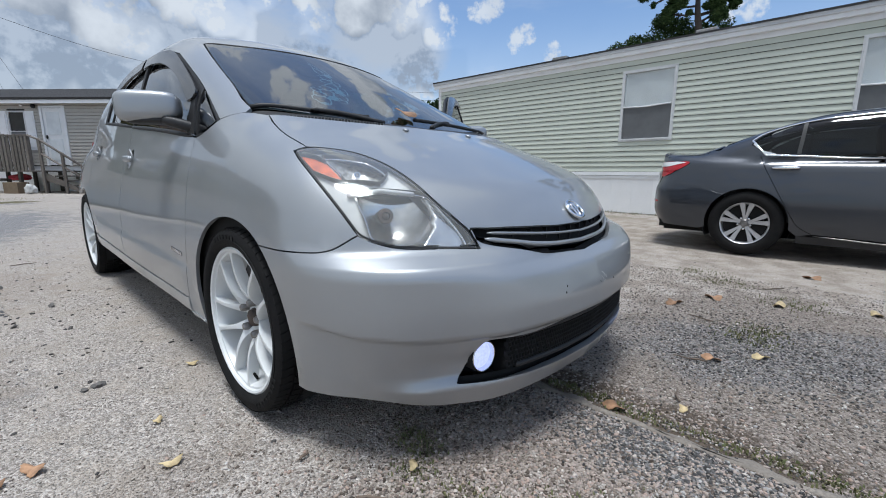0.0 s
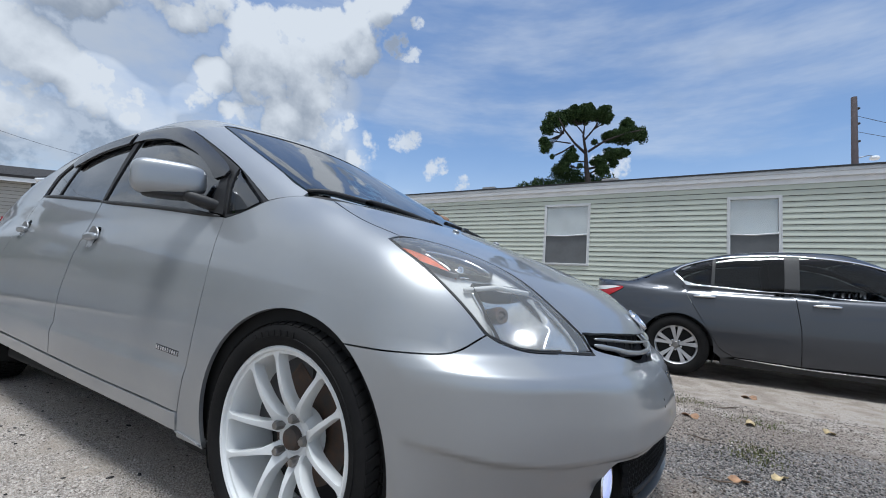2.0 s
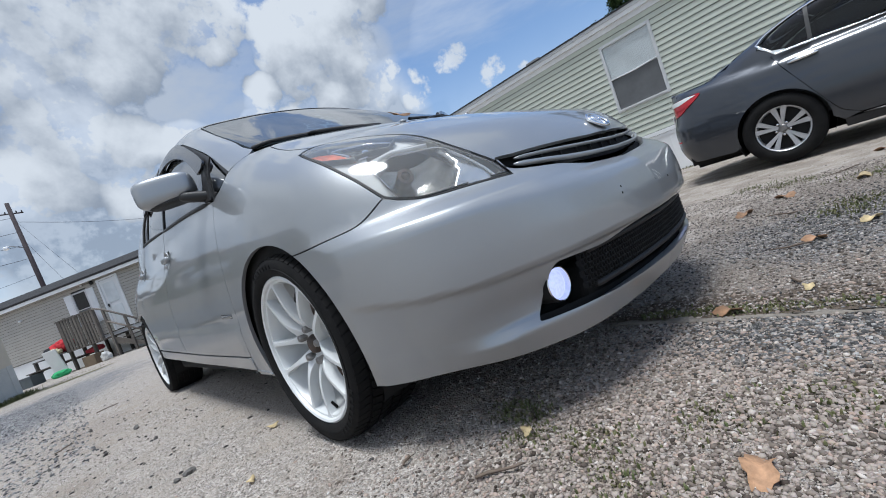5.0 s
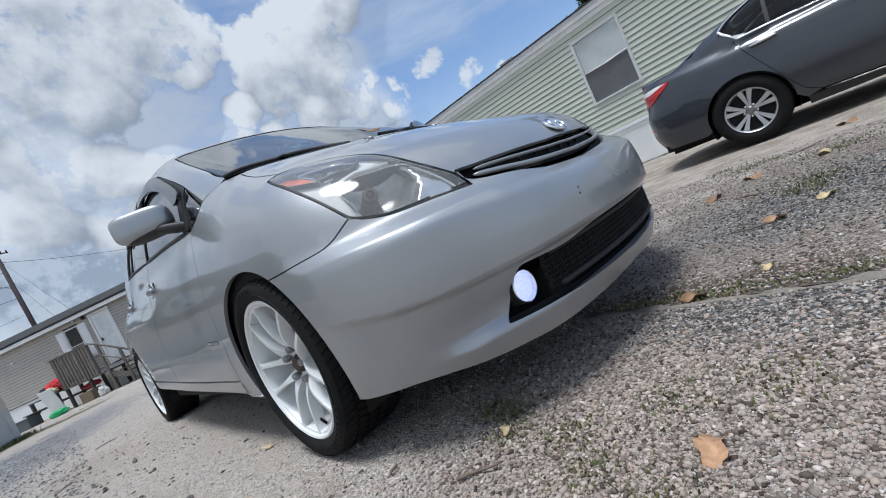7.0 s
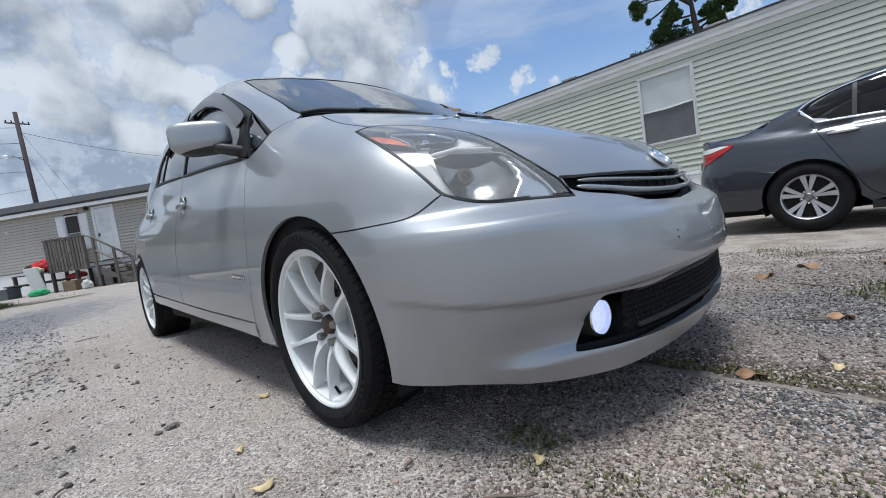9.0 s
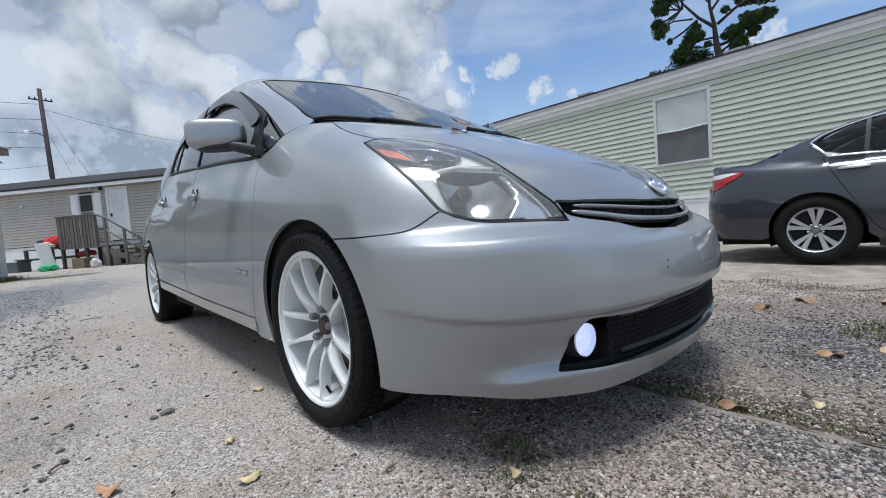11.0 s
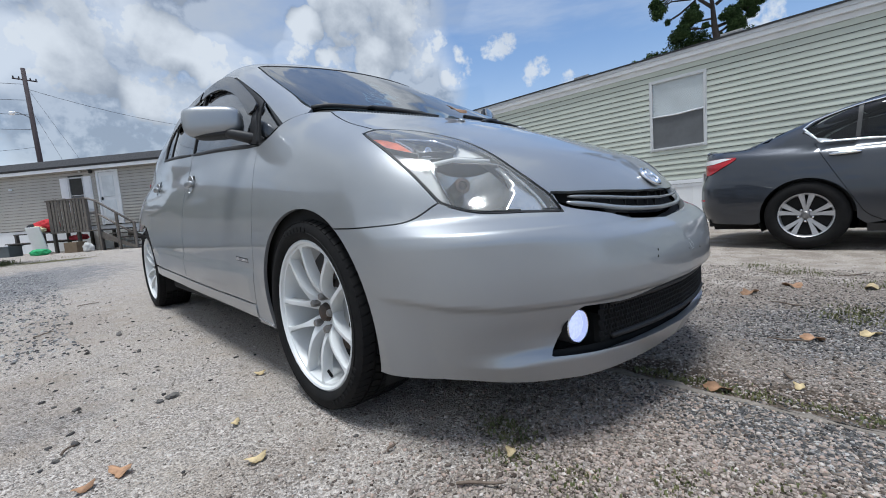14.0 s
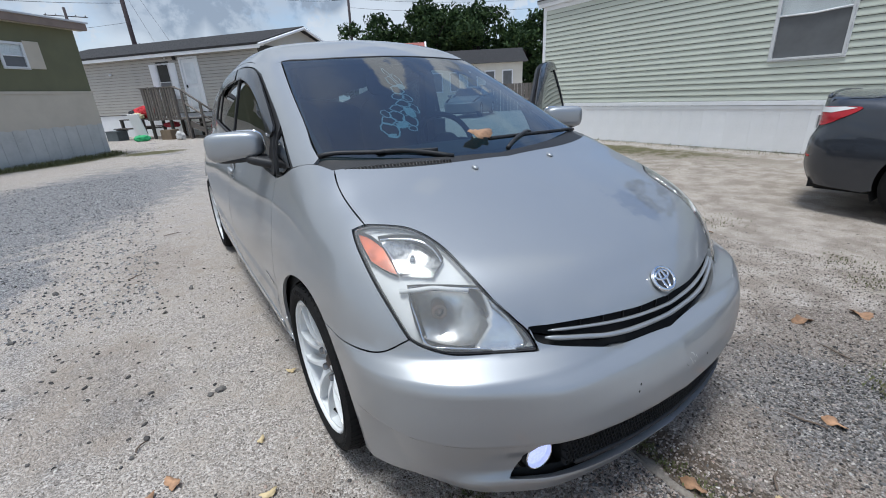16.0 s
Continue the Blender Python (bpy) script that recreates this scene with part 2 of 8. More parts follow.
M_ALLOY = material("machined_alloy", (0.55, 0.55, 0.56), 0.42, 0.75, scale=20, vary=0.1)
M_WIND = glass("windscreen_glass", (0.55, 0.86, 0.97), 0.0, 0.46, 1.9)
M_TINT = glass("tinted_glass", (0.34, 0.36, 0.38), 0.0, 0.5, 1.95)
M_SALOON_TINT = glass("sedan_tinted_glass", (0.30, 0.33, 0.37), 0.0, 0.38, 1.45)
M_LENS = glass("clear_lens", (0.99, 0.99, 0.98), 0.01, 0.99, 1.45, 0.12)
M_SMOKE = material("smoked_visor", (0.016, 0.016, 0.018), 0.22, 0.0, 0.4, scale=9, vary=0.3)
M_AMBER = material("amber_reflector", (0.70, 0.150, 0.04), 0.22, 0.0, 0.4, scale=30, vary=0.45)
M_RED = material("red_lamp", (0.42, 0.010, 0.018), 0.25, 0.0, 0.25, scale=50, vary=0.25)
M_REFLECT = material("lamp_reflector", (0.80, 0.80, 0.78), 0.20, 0.88, scale=18, vary=0.3, bump=0.0022, bump_scale=9)
M_LAMP_GREY = material("lamp_housing", (0.60, 0.61, 0.60), 0.75, 0.0, scale=12, vary=0.15)
M_LAMP_DARK = material("smoky_lamp_bowl", (0.62, 0.62, 0.60), 0.30, 0.6, scale=55, vary=0.65, bump=0.003, bump_scale=40)
M_SEAT = material("grey_seat_cloth", (0.085, 0.083, 0.082), 0.9, scale=20, vary=0.2, fine=0.2, bump_scale=600)
M_DASH = material("dark_dash_plastic", (0.05, 0.05, 0.052), 0.6, scale=8, vary=0.2)
M_DECAL = material("pale_window_decal", (0.62, 0.70, 0.72), 0.6, scale=40, vary=0.3)
M_LED = material("lit_fog_lamp", (0.66, 0.70, 1.0), 0.25, glow=0.55, scale=90, vary=0.25)


# ---- curves, meshes and the shaping of car bodies ----
def part(name, mesh, mat, parent=None, label=""):
    """Links a mesh (or a bmesh) as one object under a thing."""
    if isinstance(mesh, bmesh.types.BMesh):
        me = bpy.data.meshes.new(name)
        mesh.to_mesh(me)
        mesh.free()
        mesh = me
    ob = new(name, mesh)
    if mat is not None and not mesh.materials:
        mesh.materials.append(mat)
    ob.parent = parent
    if label:
        ob["label"] = label
    return ob


def thing(name, label, category, m=None, group="", kind=""):
    ob = new(name)
    if m is not None:
        ob.matrix_world = m
    return tagged(ob, label, category, group, kind)


def spline(points, n=6, closed=False):
    """Catmull-Rom through the points."""
    p = [np.array(q, float) for q in points]
    if len(p) == 2:
        return [p[0] + (p[1] - p[0]) * i / n for i in range(n)] + [p[1]]
    out = []
    count = len(p) if closed else len(p) - 1
    for i in range(count):
        if closed:
            a, b, c, d = (p[(i + k) % len(p)] for k in (-1, 0, 1, 2))
        else:
            b, c = p[i], p[i + 1]
            a = p[i - 1] if i else 2 * b - c
            d = p[i + 2] if i + 2 < len(p) else 2 * c - b
        for k in range(n):
            t = k / n
            out.append(0.5 * (2 * b + (c - a) * t + (2 * a - 5 * b + 4 * c - d) * t * t + (3 * b - a - 3 * c + d) * t ** 3))
    if not closed:
        out.append(p[-1])
    return out


def chain(*curves):
    """Joins curves end to end into one closed outline."""
    out = []
    for c in curves:
        for q in c:
            q = np.array(q, float)
            if not out or np.linalg.norm(out[-1] - q) > 1e-4:
                out.append(q)
    if np.linalg.norm(out[0] - out[-1]) < 1e-4:
        out.pop()
    return np.array(out)


def smooth_max(a, b, k):
    h = np.maximum(k - np.abs(a - b), 0.0)
    return np.maximum(a, b) + h * h / (4 * k)


def smooth_min(a, b, k):
    return -smooth_max(-a, -b, k)


def glide(v, xs, ys):
    """A smooth curve through the knots (monotone cubic)."""
    xs, ys = np.array(xs, float), np.array(ys, float)
    h, d = np.diff(xs), np.diff(ys) / np.diff(xs)
    m = np.r_[d[0], np.where(d[:-1] * d[1:] > 0, 2 * d[:-1] * d[1:] / np.where(d[:-1] + d[1:] == 0, 1, d[:-1] + d[1:]), 0), d[-1]]
    v = np.asarray(v, float)
    i = np.clip(np.searchsorted(xs, v) - 1, 0, len(xs) - 2)
    t = (v - xs[i]) / h[i]
    t = np.clip(t, -3, 4)
    low, high = t < 0, t > 1
    u = np.clip(t, 0, 1)
    y = (2 * u ** 3 - 3 * u ** 2 + 1) * ys[i] + (u ** 3 - 2 * u ** 2 + u) * h[i] * m[i] + (3 * u ** 2 - 2 * u ** 3) * ys[i + 1] + (u ** 3 - u ** 2) * h[i] * m[i + 1]
    y = np.where(low, ys[0] + m[0] * (v - xs[0]), y)
    return np.where(high, ys[-1] + m[-1] * (v - xs[-1]), y)


class Way:
    """A projection: from places to a flat chart, and rays from the chart to the body."""

    def __init__(self, kind, axis=0.5):
        self.kind, self.axis = kind, axis

    def flat(self, p):
        p = np.asarray(p, float)
        if self.kind == "side":
            return p[:, 1:3].copy()
        if self.kind == "top":
            return p[:, 0:2].copy()
        if self.kind == "front":
            return p[:, [0, 2]].copy()
        if self.kind == "back":
            return p[:, [0, 2]].copy()
        return np.stack([np.arctan2(p[:, 0], self.axis - p[:, 1]) * 1.0, p[:, 2]], 1)

    def rays(self, uv):
        n = len(uv)
        o, d = np.zeros((n, 3)), np.zeros((n, 3))
        if self.kind == "side":
            o[:, 0], o[:, 1], o[:, 2], d[:, 0] = -1.3, uv[:, 0], uv[:, 1], 1
        elif self.kind == "top":
            o[:, 0], o[:, 1], o[:, 2], d[:, 2] = uv[:, 0], uv[:, 1], 1.9, -1
        elif self.kind == "front":
            o[:, 0], o[:, 1], o[:, 2], d[:, 1] = uv[:, 0], -1.4, uv[:, 1], 1
        elif self.kind == "back":
            o[:, 0], o[:, 1], o[:, 2], d[:, 1] = uv[:, 0], 5.2, uv[:, 1], -1
        else:
            s, c = np.sin(uv[:, 0]), -np.cos(uv[:, 0])
            d[:, 0], d[:, 1] = -s, -c
            o[:, 0], o[:, 1], o[:, 2] = 1.8 * s, self.axis + 1.8 * c, uv[:, 1]
        return o, d


SIDE, TOP, FRONT, BACK, ROUND = Way("side"), Way("top"), Way("front"), Way("back"), Way("round")


def cast(f, o, d, reach=2.4, steps=160):
    """First places at which rays enter the body f < 0."""
    ts = np.linspace(0, reach, steps)
    lo, hi = np.zeros(len(o)), np.full(len(o), np.nan)
    prev = f(o)
    best, best_t = prev.copy(), np.zeros(len(o))
    for a, b in zip(ts[:-1], ts[1:]):
        v = f(o + d * b)
        hit = np.isnan(hi) & (prev > 0) & (v <= 0)
        lo[hit], hi[hit] = a, b
        nearer = v < best
        best[nearer], best_t[nearer] = v[nearer], b
        prev = v
    miss = np.isnan(hi)
    lo[miss], hi[miss] = best_t[miss], best_t[miss]
    for _ in range(18):
        mid = (lo + hi) / 2
        inside = f(o + d * mid[:, None]) <= 0
        hi = np.where(inside, mid, hi)
        lo = np.where(inside, lo, mid)
    return o + d * hi[:, None]


def normals(f, p, e=0.004):
    g = np.stack([f(p + e * v) - f(p - e * v) for v in np.eye(3)], 1)
    return g / np.maximum(np.linalg.norm(g, axis=1, keepdims=True), 1e-9)


def inside_flat(q, poly):
    x, y = q[:, 0], q[:, 1]
    r = np.zeros(len(q), bool)
    for (x1, y1), (x2, y2) in zip(poly, np.roll(poly, -1, 0)):
        c = (y1 > y) != (y2 > y)
        r ^= c & (x < (x2 - x1) * (y - y1) / (y2 - y1 + 1e-12) + x1)
    return r


def edge_far(q, poly):
    best = np.full(len(q), 9.0)
    for a, b in zip(poly, np.roll(poly, -1, 0)):
        ab = b - a
        t = np.clip(((q - a) @ ab) / max(ab @ ab, 1e-12), 0, 1)
        best = np.minimum(best, np.linalg.norm(q - a - t[:, None] * ab, axis=1))
    return best


def shrink(poly, gap):
    """Moves an outline inwards by gap."""
    if not gap:
        return poly
    area = np.sum(poly[:, 0] * np.roll(poly[:, 1], -1) - np.roll(poly[:, 0], -1) * poly[:, 1])
    a, b = poly - np.roll(poly, 1, 0), np.roll(poly, -1, 0) - poly
    t = a / np.maximum(np.linalg.norm(a, axis=1, keepdims=True), 1e-9) + b / np.maximum(np.linalg.norm(b, axis=1, keepdims=True), 1e-9)
    n = np.stack([-t[:, 1], t[:, 0]], 1)
    n /= np.maximum(np.linalg.norm(n, axis=1, keepdims=True), 1e-9)
    return poly + n * gap * (1 if area > 0 else -1)


def refine(poly, most):
    out = []
    for a, b in zip(poly, np.roll(poly, -1, 0)):
        n = max(1, int(np.linalg.norm(b - a) / most + 0.999))
        out += [a + (b - a) * i / n for i in range(n)]
    return np.array(out)


def sheet(f, way, outline, holes=(), step=0.03, gap=0.0018, deep=0.012, sink=0.0, mirror=False, both=False, cut=None):
    """A panel of the body f: the outline (places near the body, or chart pairs), laid on the body, with a rim turned inwards.
    sink: how far it lies under the body. mirror: for the other side; both: closed over the middle plane."""
    from mathutils.geometry import delaunay_2d_cdt
    polys = []
    for n, o in enumerate((outline, *holes)):
        o = np.asarray(o, float)
        o = way.flat(o) if o.shape[1] == 3 else o
        o = refine(o, step)
        polys.append(shrink(o, gap if n == 0 else -gap))
    lo, hi = polys[0].min(0), polys[0].max(0)
    gx, gy = np.meshgrid(np.arange(lo[0], hi[0], step), np.arange(lo[1], hi[1], step))
    gx = gx + (np.arange(gx.shape[0]) % 2)[:, None] * step / 2
    q = np.stack([gx.ravel(), gy.ravel()], 1)
    keep = inside_flat(q, polys[0])
    for h in polys[1:]:
        keep &= ~inside_flat(q, h)
    q = q[keep]
    for h in polys:
        q = q[edge_far(q, h) > 0.45 * step]
    flat, edges = [], []
    for h in polys:
        k = len(flat)
        flat += list(h)
        edges += [(k + i, k + (i + 1) % len(h)) for i in range(len(h))]
    rim_count = len(flat)
    flat += list(q)
    res = delaunay_2d_cdt([Vector(v) for v in flat], edges, [], 0, 1e-6)
    uv = np.array([tuple(v) for v in res[0]])
    tris = np.array([t for t in res[2] if len(t) == 3])
    mid = uv[tris].mean(1)
    ok = inside_flat(mid, polys[0])
    for h in polys[1:]:
        ok &= ~inside_flat(mid, h)
    tris = tris[ok]
    g = (lambda p: f(p) + sink) if sink else f
    o, d = way.rays(uv)
    p = cast(g, o, d)
    nn = normals(g, p)
    a, b, c = p[tris[:, 0]], p[tris[:, 1]], p[tris[:, 2]]
    turn = np.einsum("ij,ij->i", np.cross(b - a, c - a), nn[tris[:, 0]]) < 0
    tris[turn] = tris[turn][:, ::-1]
    verts, norm, faces = list(p), list(nn), [tuple(t) for t in tris]
    if deep:
        count = {}
        for t in faces:
            for i, j in ((t[0], t[1]), (t[1], t[2]), (t[2], t[0])):
                count[(i, j)] = 1
        ring = [(i, j) for i, j in count if (j, i) not in count]
        top, low = {}, {}
        for e in ring:
            for v in e:
                if v not in top:
                    top[v] = len(verts)
                    verts.append(p[v]); norm.append(None)
                    low[v] = len(verts)
                    verts.append(p[v] - nn[v] * deep); norm.append(None)
        side = {}
        for i, j in ring:
            faces.append((top[j], top[i], low[i], low[j]))
            e = np.cross(p[j] - p[i], nn[i])
            e = e / max(np.linalg.norm(e), 1e-9)
            for v in (i, j):
                side[v] = side.get(v, 0) + e
        for v in top:
            s = side[v] / max(np.linalg.norm(side[v]), 1e-9)
            norm[top[v]] = norm[low[v]] = s
    verts, norm = np.array(verts), np.array(norm)
    if mirror or both:
        flip = np.array([-1, 1, 1])
        faces2 = [tuple(reversed(t)) for t in faces]
        if both:
            k = len(verts)
            verts, norm = np.r_[verts, verts * flip], np.r_[norm, norm * flip]
            faces = faces + [tuple(i + k for i in t) for t in faces2]
        else:
            verts, norm, faces = verts * flip, norm * flip, faces2
    me = bpy.data.meshes.new("panel")
    me.from_pydata([tuple(v) for v in verts], [], faces)
    me.polygons.foreach_set("use_smooth", [True] * len(me.polygons))
    me.normals_split_custom_set_from_vertices([tuple(v) for v in norm])
    return me


def mesh_of(verts, faces, smooth=False):
    me = bpy.data.meshes.new("mesh")
    me.from_pydata([tuple(map(float, v)) for v in verts], [], [tuple(map(int, q)) for q in faces])
    if smooth:
        me.polygons.foreach_set("use_smooth", [True] * len(me.polygons))
    return me


def boxes(rows, bevel=0.0, m=None):
    """One bmesh out of boxes (x0, y0, z0, x1, y1, z1), with bevelled edges."""
    bm = bmesh.new()
    for x0, y0, z0, x1, y1, z1 in rows:
        r = bmesh.ops.create_cube(bm, size=1, matrix=Matrix.LocRotScale(((x0 + x1) / 2, (y0 + y1) / 2, (z0 + z1) / 2), None, (abs(x1 - x0), abs(y1 - y0), abs(z1 - z0))))
    if bevel:
        bmesh.ops.bevel(bm, geom=bm.edges[:], offset=bevel, segments=2, affect="EDGES", profile=0.6)
    if m is not None:
        bmesh.ops.transform(bm, matrix=m, verts=bm.verts)
    return bm


def lathe(profile, n=48, axis="x", closed=False):
    """Turns a profile of (along, radius) round an axis."""
    verts, faces, k = [], [], len(profile)
    for i in range(n):
        a = 2 * math.pi * i / n
        for h, r in profile:
            verts.append((h, r * math.cos(a), r * math.sin(a)) if axis == "x" else (r * math.cos(a), r * math.sin(a), h) if axis == "z" else (r * math.cos(a), h, r * math.sin(a)))
    for i in range(n):
        j = (i + 1) % n
        for a in range(k - (0 if closed else 1)):
            b = (a + 1) % k
            faces.append((i * k + a, i * k + b, j * k + b, j * k + a))
    return verts, faces


def lathe_mesh(profile, n=48, axis="x", closed=False, m=None):
    me = mesh_of(*lathe(profile, n, axis, closed), smooth=True)
    bm = bmesh.new()
    bm.from_mesh(me)
    bmesh.ops.remove_doubles(bm, verts=bm.verts, dist=1e-5)
    bmesh.ops.recalc_face_normals(bm, faces=bm.faces)
    for e in bm.edges:
        if len(e.link_faces) == 2 and e.calc_face_angle(0) > 0.6:
            e.smooth = False
    if m is not None:
        bmesh.ops.transform(bm, matrix=m, verts=bm.verts)
    bm.to_mesh(me)
    bm.free()
    return me


def tube(points, radius, n=8, cap=True):
    """A round bar along points."""
    pts = [Vector(p) for p in points]
    verts, faces = [], []
    up = Vector((0, 0, 1))
    for i, p in enumerate(pts):
        t = (pts[min(i + 1, len(pts) - 1)] - pts[max(i - 1, 0)]).normalized()
        s = t.cross(up if abs(t.z) < 0.95 else Vector((1, 0, 0))).normalized()
        u = s.cross(t)
        r = radius[i] if isinstance(radius, (list, tuple)) else radius
        verts += [p + (s * math.cos(2 * math.pi * k / n) + u * math.sin(2 * math.pi * k / n)) * r for k in range(n)]
    for i in range(len(pts) - 1):
        faces += [(i * n + k, i * n + (k + 1) % n, (i + 1) * n + (k + 1) % n, (i + 1) * n + k) for k in range(n)]
    if cap:
        faces += [tuple(range(n - 1, -1, -1)), tuple((len(pts) - 1) * n + k for k in range(n))]
    return mesh_of(verts, faces, True)


def arc(cy, cz, r, a0, a1, n=24):
    """Places of an arc in the side view; degrees from straight back (+y), upwards."""
    return [(-0.8, cy + r * math.cos(radians(a0 + (a1 - a0) * i / n)), cz + r * math.sin(radians(a0 + (a1 - a0) * i / n))) for i in range(n + 1)]


# ---- the hatchback's body ----
def bow(x, z=0.4):
    """How far the nose sweeps back from its middle: flat across the bumper, rounder above it."""
    round_ = 0.62 * x * x - 0.17 * x ** 4
    flat = glide(x, (0, 0.15, 0.30, 0.42, 0.52, 0.62, 0.72, 0.85), (0.036, 0.045, 0.067, 0.098, 0.151, 0.213, 0.2757, 0.3592))
    t = np.clip((0.575 - z) / 0.075, 0, 1)
    return round_ + (flat - round_) * t * t * (3 - 2 * t)


def hatch_low(p):
    x, y, z = np.abs(p[:, 0]), p[:, 1], p[:, 2]
    crest = glide(y, HOOD_Y, HOOD_Z) - 0.112 * x * x
    top = (z - crest) * 0.92
    wide = glide(y, SIDE_Y, SIDE_X) - np.where(z > 0.5, 0.55, 0.30) * (z - 0.5) ** 2
    ridge = np.clip((0.428 + 0.03 * (y - 0.45) - z) / 0.034, 0, 1)
    flank = x - wide - 0.011 * ridge * ridge * (3 - 2 * ridge) * np.clip((y - 0.38) / 0.10, 0, 1) * np.clip((2.36 - y) / 0.2, 0, 1)
    turn_in = np.clip((x - 0.05) / 0.61, 0, 1)
    turn_in = turn_in * turn_in * (3 - 2 * turn_in)
    face = glide(z, FACE_Z, FACE_Y) * (1 - turn_in) + glide(z, CORNER_Z, CORNER_Y) * turn_in + bow(x, z) - y
    back = y - (glide(z, (0.2, 0.5, 0.8, 1.0), (3.50, 3.55, 3.52, 3.47)) - 0.25 * x * x)
    f = smooth_max(face, flank, 0.20)
    f = smooth_max(f, back, 0.2)
    crease = glide(y, (-0.9, -0.71, -0.56, -0.44, -0.2), (0.362, 0.360, 0.372, 0.390, 0.41))
    ahead = np.clip((-0.36 - y) / 0.12, 0, 1)
    below = np.clip((crease + 0.008 - z) / 0.018, 0, 1)
    chin = np.clip((0.258 - z) / 0.042, 0, 1) * np.clip((-0.52 - y) / 0.14, 0, 1)
    f = f + (0.016 * below * below * (3 - 2 * below) + 0.11 * np.clip(crease - z, 0, 0.12) - 0.027 * chin * chin * (3 - 2 * chin)) * ahead
    f = f + 0.014 * np.exp(-((z - 0.288) / 0.036) ** 2) * np.clip((0.68 - x) / 0.16, 0, 1) * ahead     # hollow above the chin
    return smooth_max(f, top, 0.117 - 0.060 * np.clip((-0.66 - y) / 0.10, 0, 1))


def hatch_cabin(p):
    x, y, z = np.abs(p[:, 0]), p[:, 1], p[:, 2]
    screen = 0.965 + 0.545 * y - 0.025 * y * y - (0.115 + 0.16 * np.clip(y, 0, 1)) * x * x
    roof = glide(y, ROOF_Y, ROOF_Z) - 0.14 * x * x
    top = (z - smooth_min(screen, roof, 0.10)) * 0.92
    wide = glide(y, (-0.2, 0.3, 1.0, 1.8, 2.6, 3.4), (0.70, 0.715, 0.73, 0.73, 0.70, 0.62)) - 0.20 * (z - 0.93) - 0.18 * np.maximum(z - 0.93, 0) ** 2
    back = y - (3.45 - 0.75 * np.maximum(z - 1.0, 0) - 0.2 * x * x)
    f = smooth_max(x - wide, top, 0.14)
    return smooth_max(smooth_max(f, back, 0.1), 0.7 - z, 0.05)


def hatch(p):
    return smooth_min(hatch_low(p), hatch_cabin(p), 0.035)


HOOD_Y = (-0.80, -0.733, -0.45, -0.118, 0.1, 0.6, 1.4, 2.4, 3.4)
HOOD_Z = (0.614, 0.668, 0.803, 0.926, 0.988, 0.985, 0.985, 1.01, 1.03)
SIDE_Y = (-0.6, -0.2, 0.1, 0.6, 1.3, 2.0, 2.7, 3.3, 3.6)
SIDE_X = (0.794, 0.804, 0.817, 0.808, 0.815, 0.811, 0.81, 0.76, 0.70)
FACE_Z = (0.16, 0.25, 0.34, 0.42, 0.475, 0.508, 0.521, 0.540, 0.62, 0.80)
FACE_Y = (-0.82, -0.860, -0.874, -0.870, -0.852, -0.832, -0.806, -0.770, -0.742, -0.685)
CORNER_Z = (0.16, 0.25, 0.34, 0.45, 0.515, 0.540, 0.555, 0.580, 0.62, 0.80)
CORNER_Y = (-0.82, -0.860, -0.872, -0.878, -0.878, -0.866, -0.835, -0.787, -0.770, -0.704)
ROOF_Y = (0.5, 1.0, 1.5, 2.0, 2.6, 3.1, 3.5)
ROOF_Z = (1.40, 1.465, 1.475, 1.445, 1.36, 1.24, 1.12)


class Slant(Way):
    """Rays along one slanting direction."""

    def __init__(self, d):
        self.kind = "slant"
        self.d = np.array(d, float) / np.linalg.norm(d)
        self.u = np.cross((0, 0, 1), self.d)
        self.u /= np.linalg.norm(self.u)
        self.v = np.cross(self.d, self.u)

    def flat(self, p):
        p = np.asarray(p, float)
        return np.stack([p @ self.u, p @ self.v], 1)

    def rays(self, uv):
        o = uv[:, :1] * self.u + uv[:, 1:] * self.v - 1.6 * self.d
        return np.array(o), np.tile(self.d, (len(uv), 1))


def both_sides(half):
    """A whole outline out of its right half, which begins and ends on the middle plane."""
    half = np.array(half)
    other = half[::-1] * np.array([-1, 1, 1])
    return chain(half, other)


def rounded(loop, most=0.006, turns=9):
    """Rounds off the corners of a closed outline."""
    p = refine(np.array(loop, float), most)
    for _ in range(turns):
        p = 0.5 * p + 0.25 * (np.roll(p, 1, 0) + np.roll(p, -1, 0))
    return p


def snap(f, p, times=6):
    """Moves places onto the body f."""
    p = np.array(p, float)
    for _ in range(times):
        p = p - normals(f, p) * f(p)[:, None]
    return p


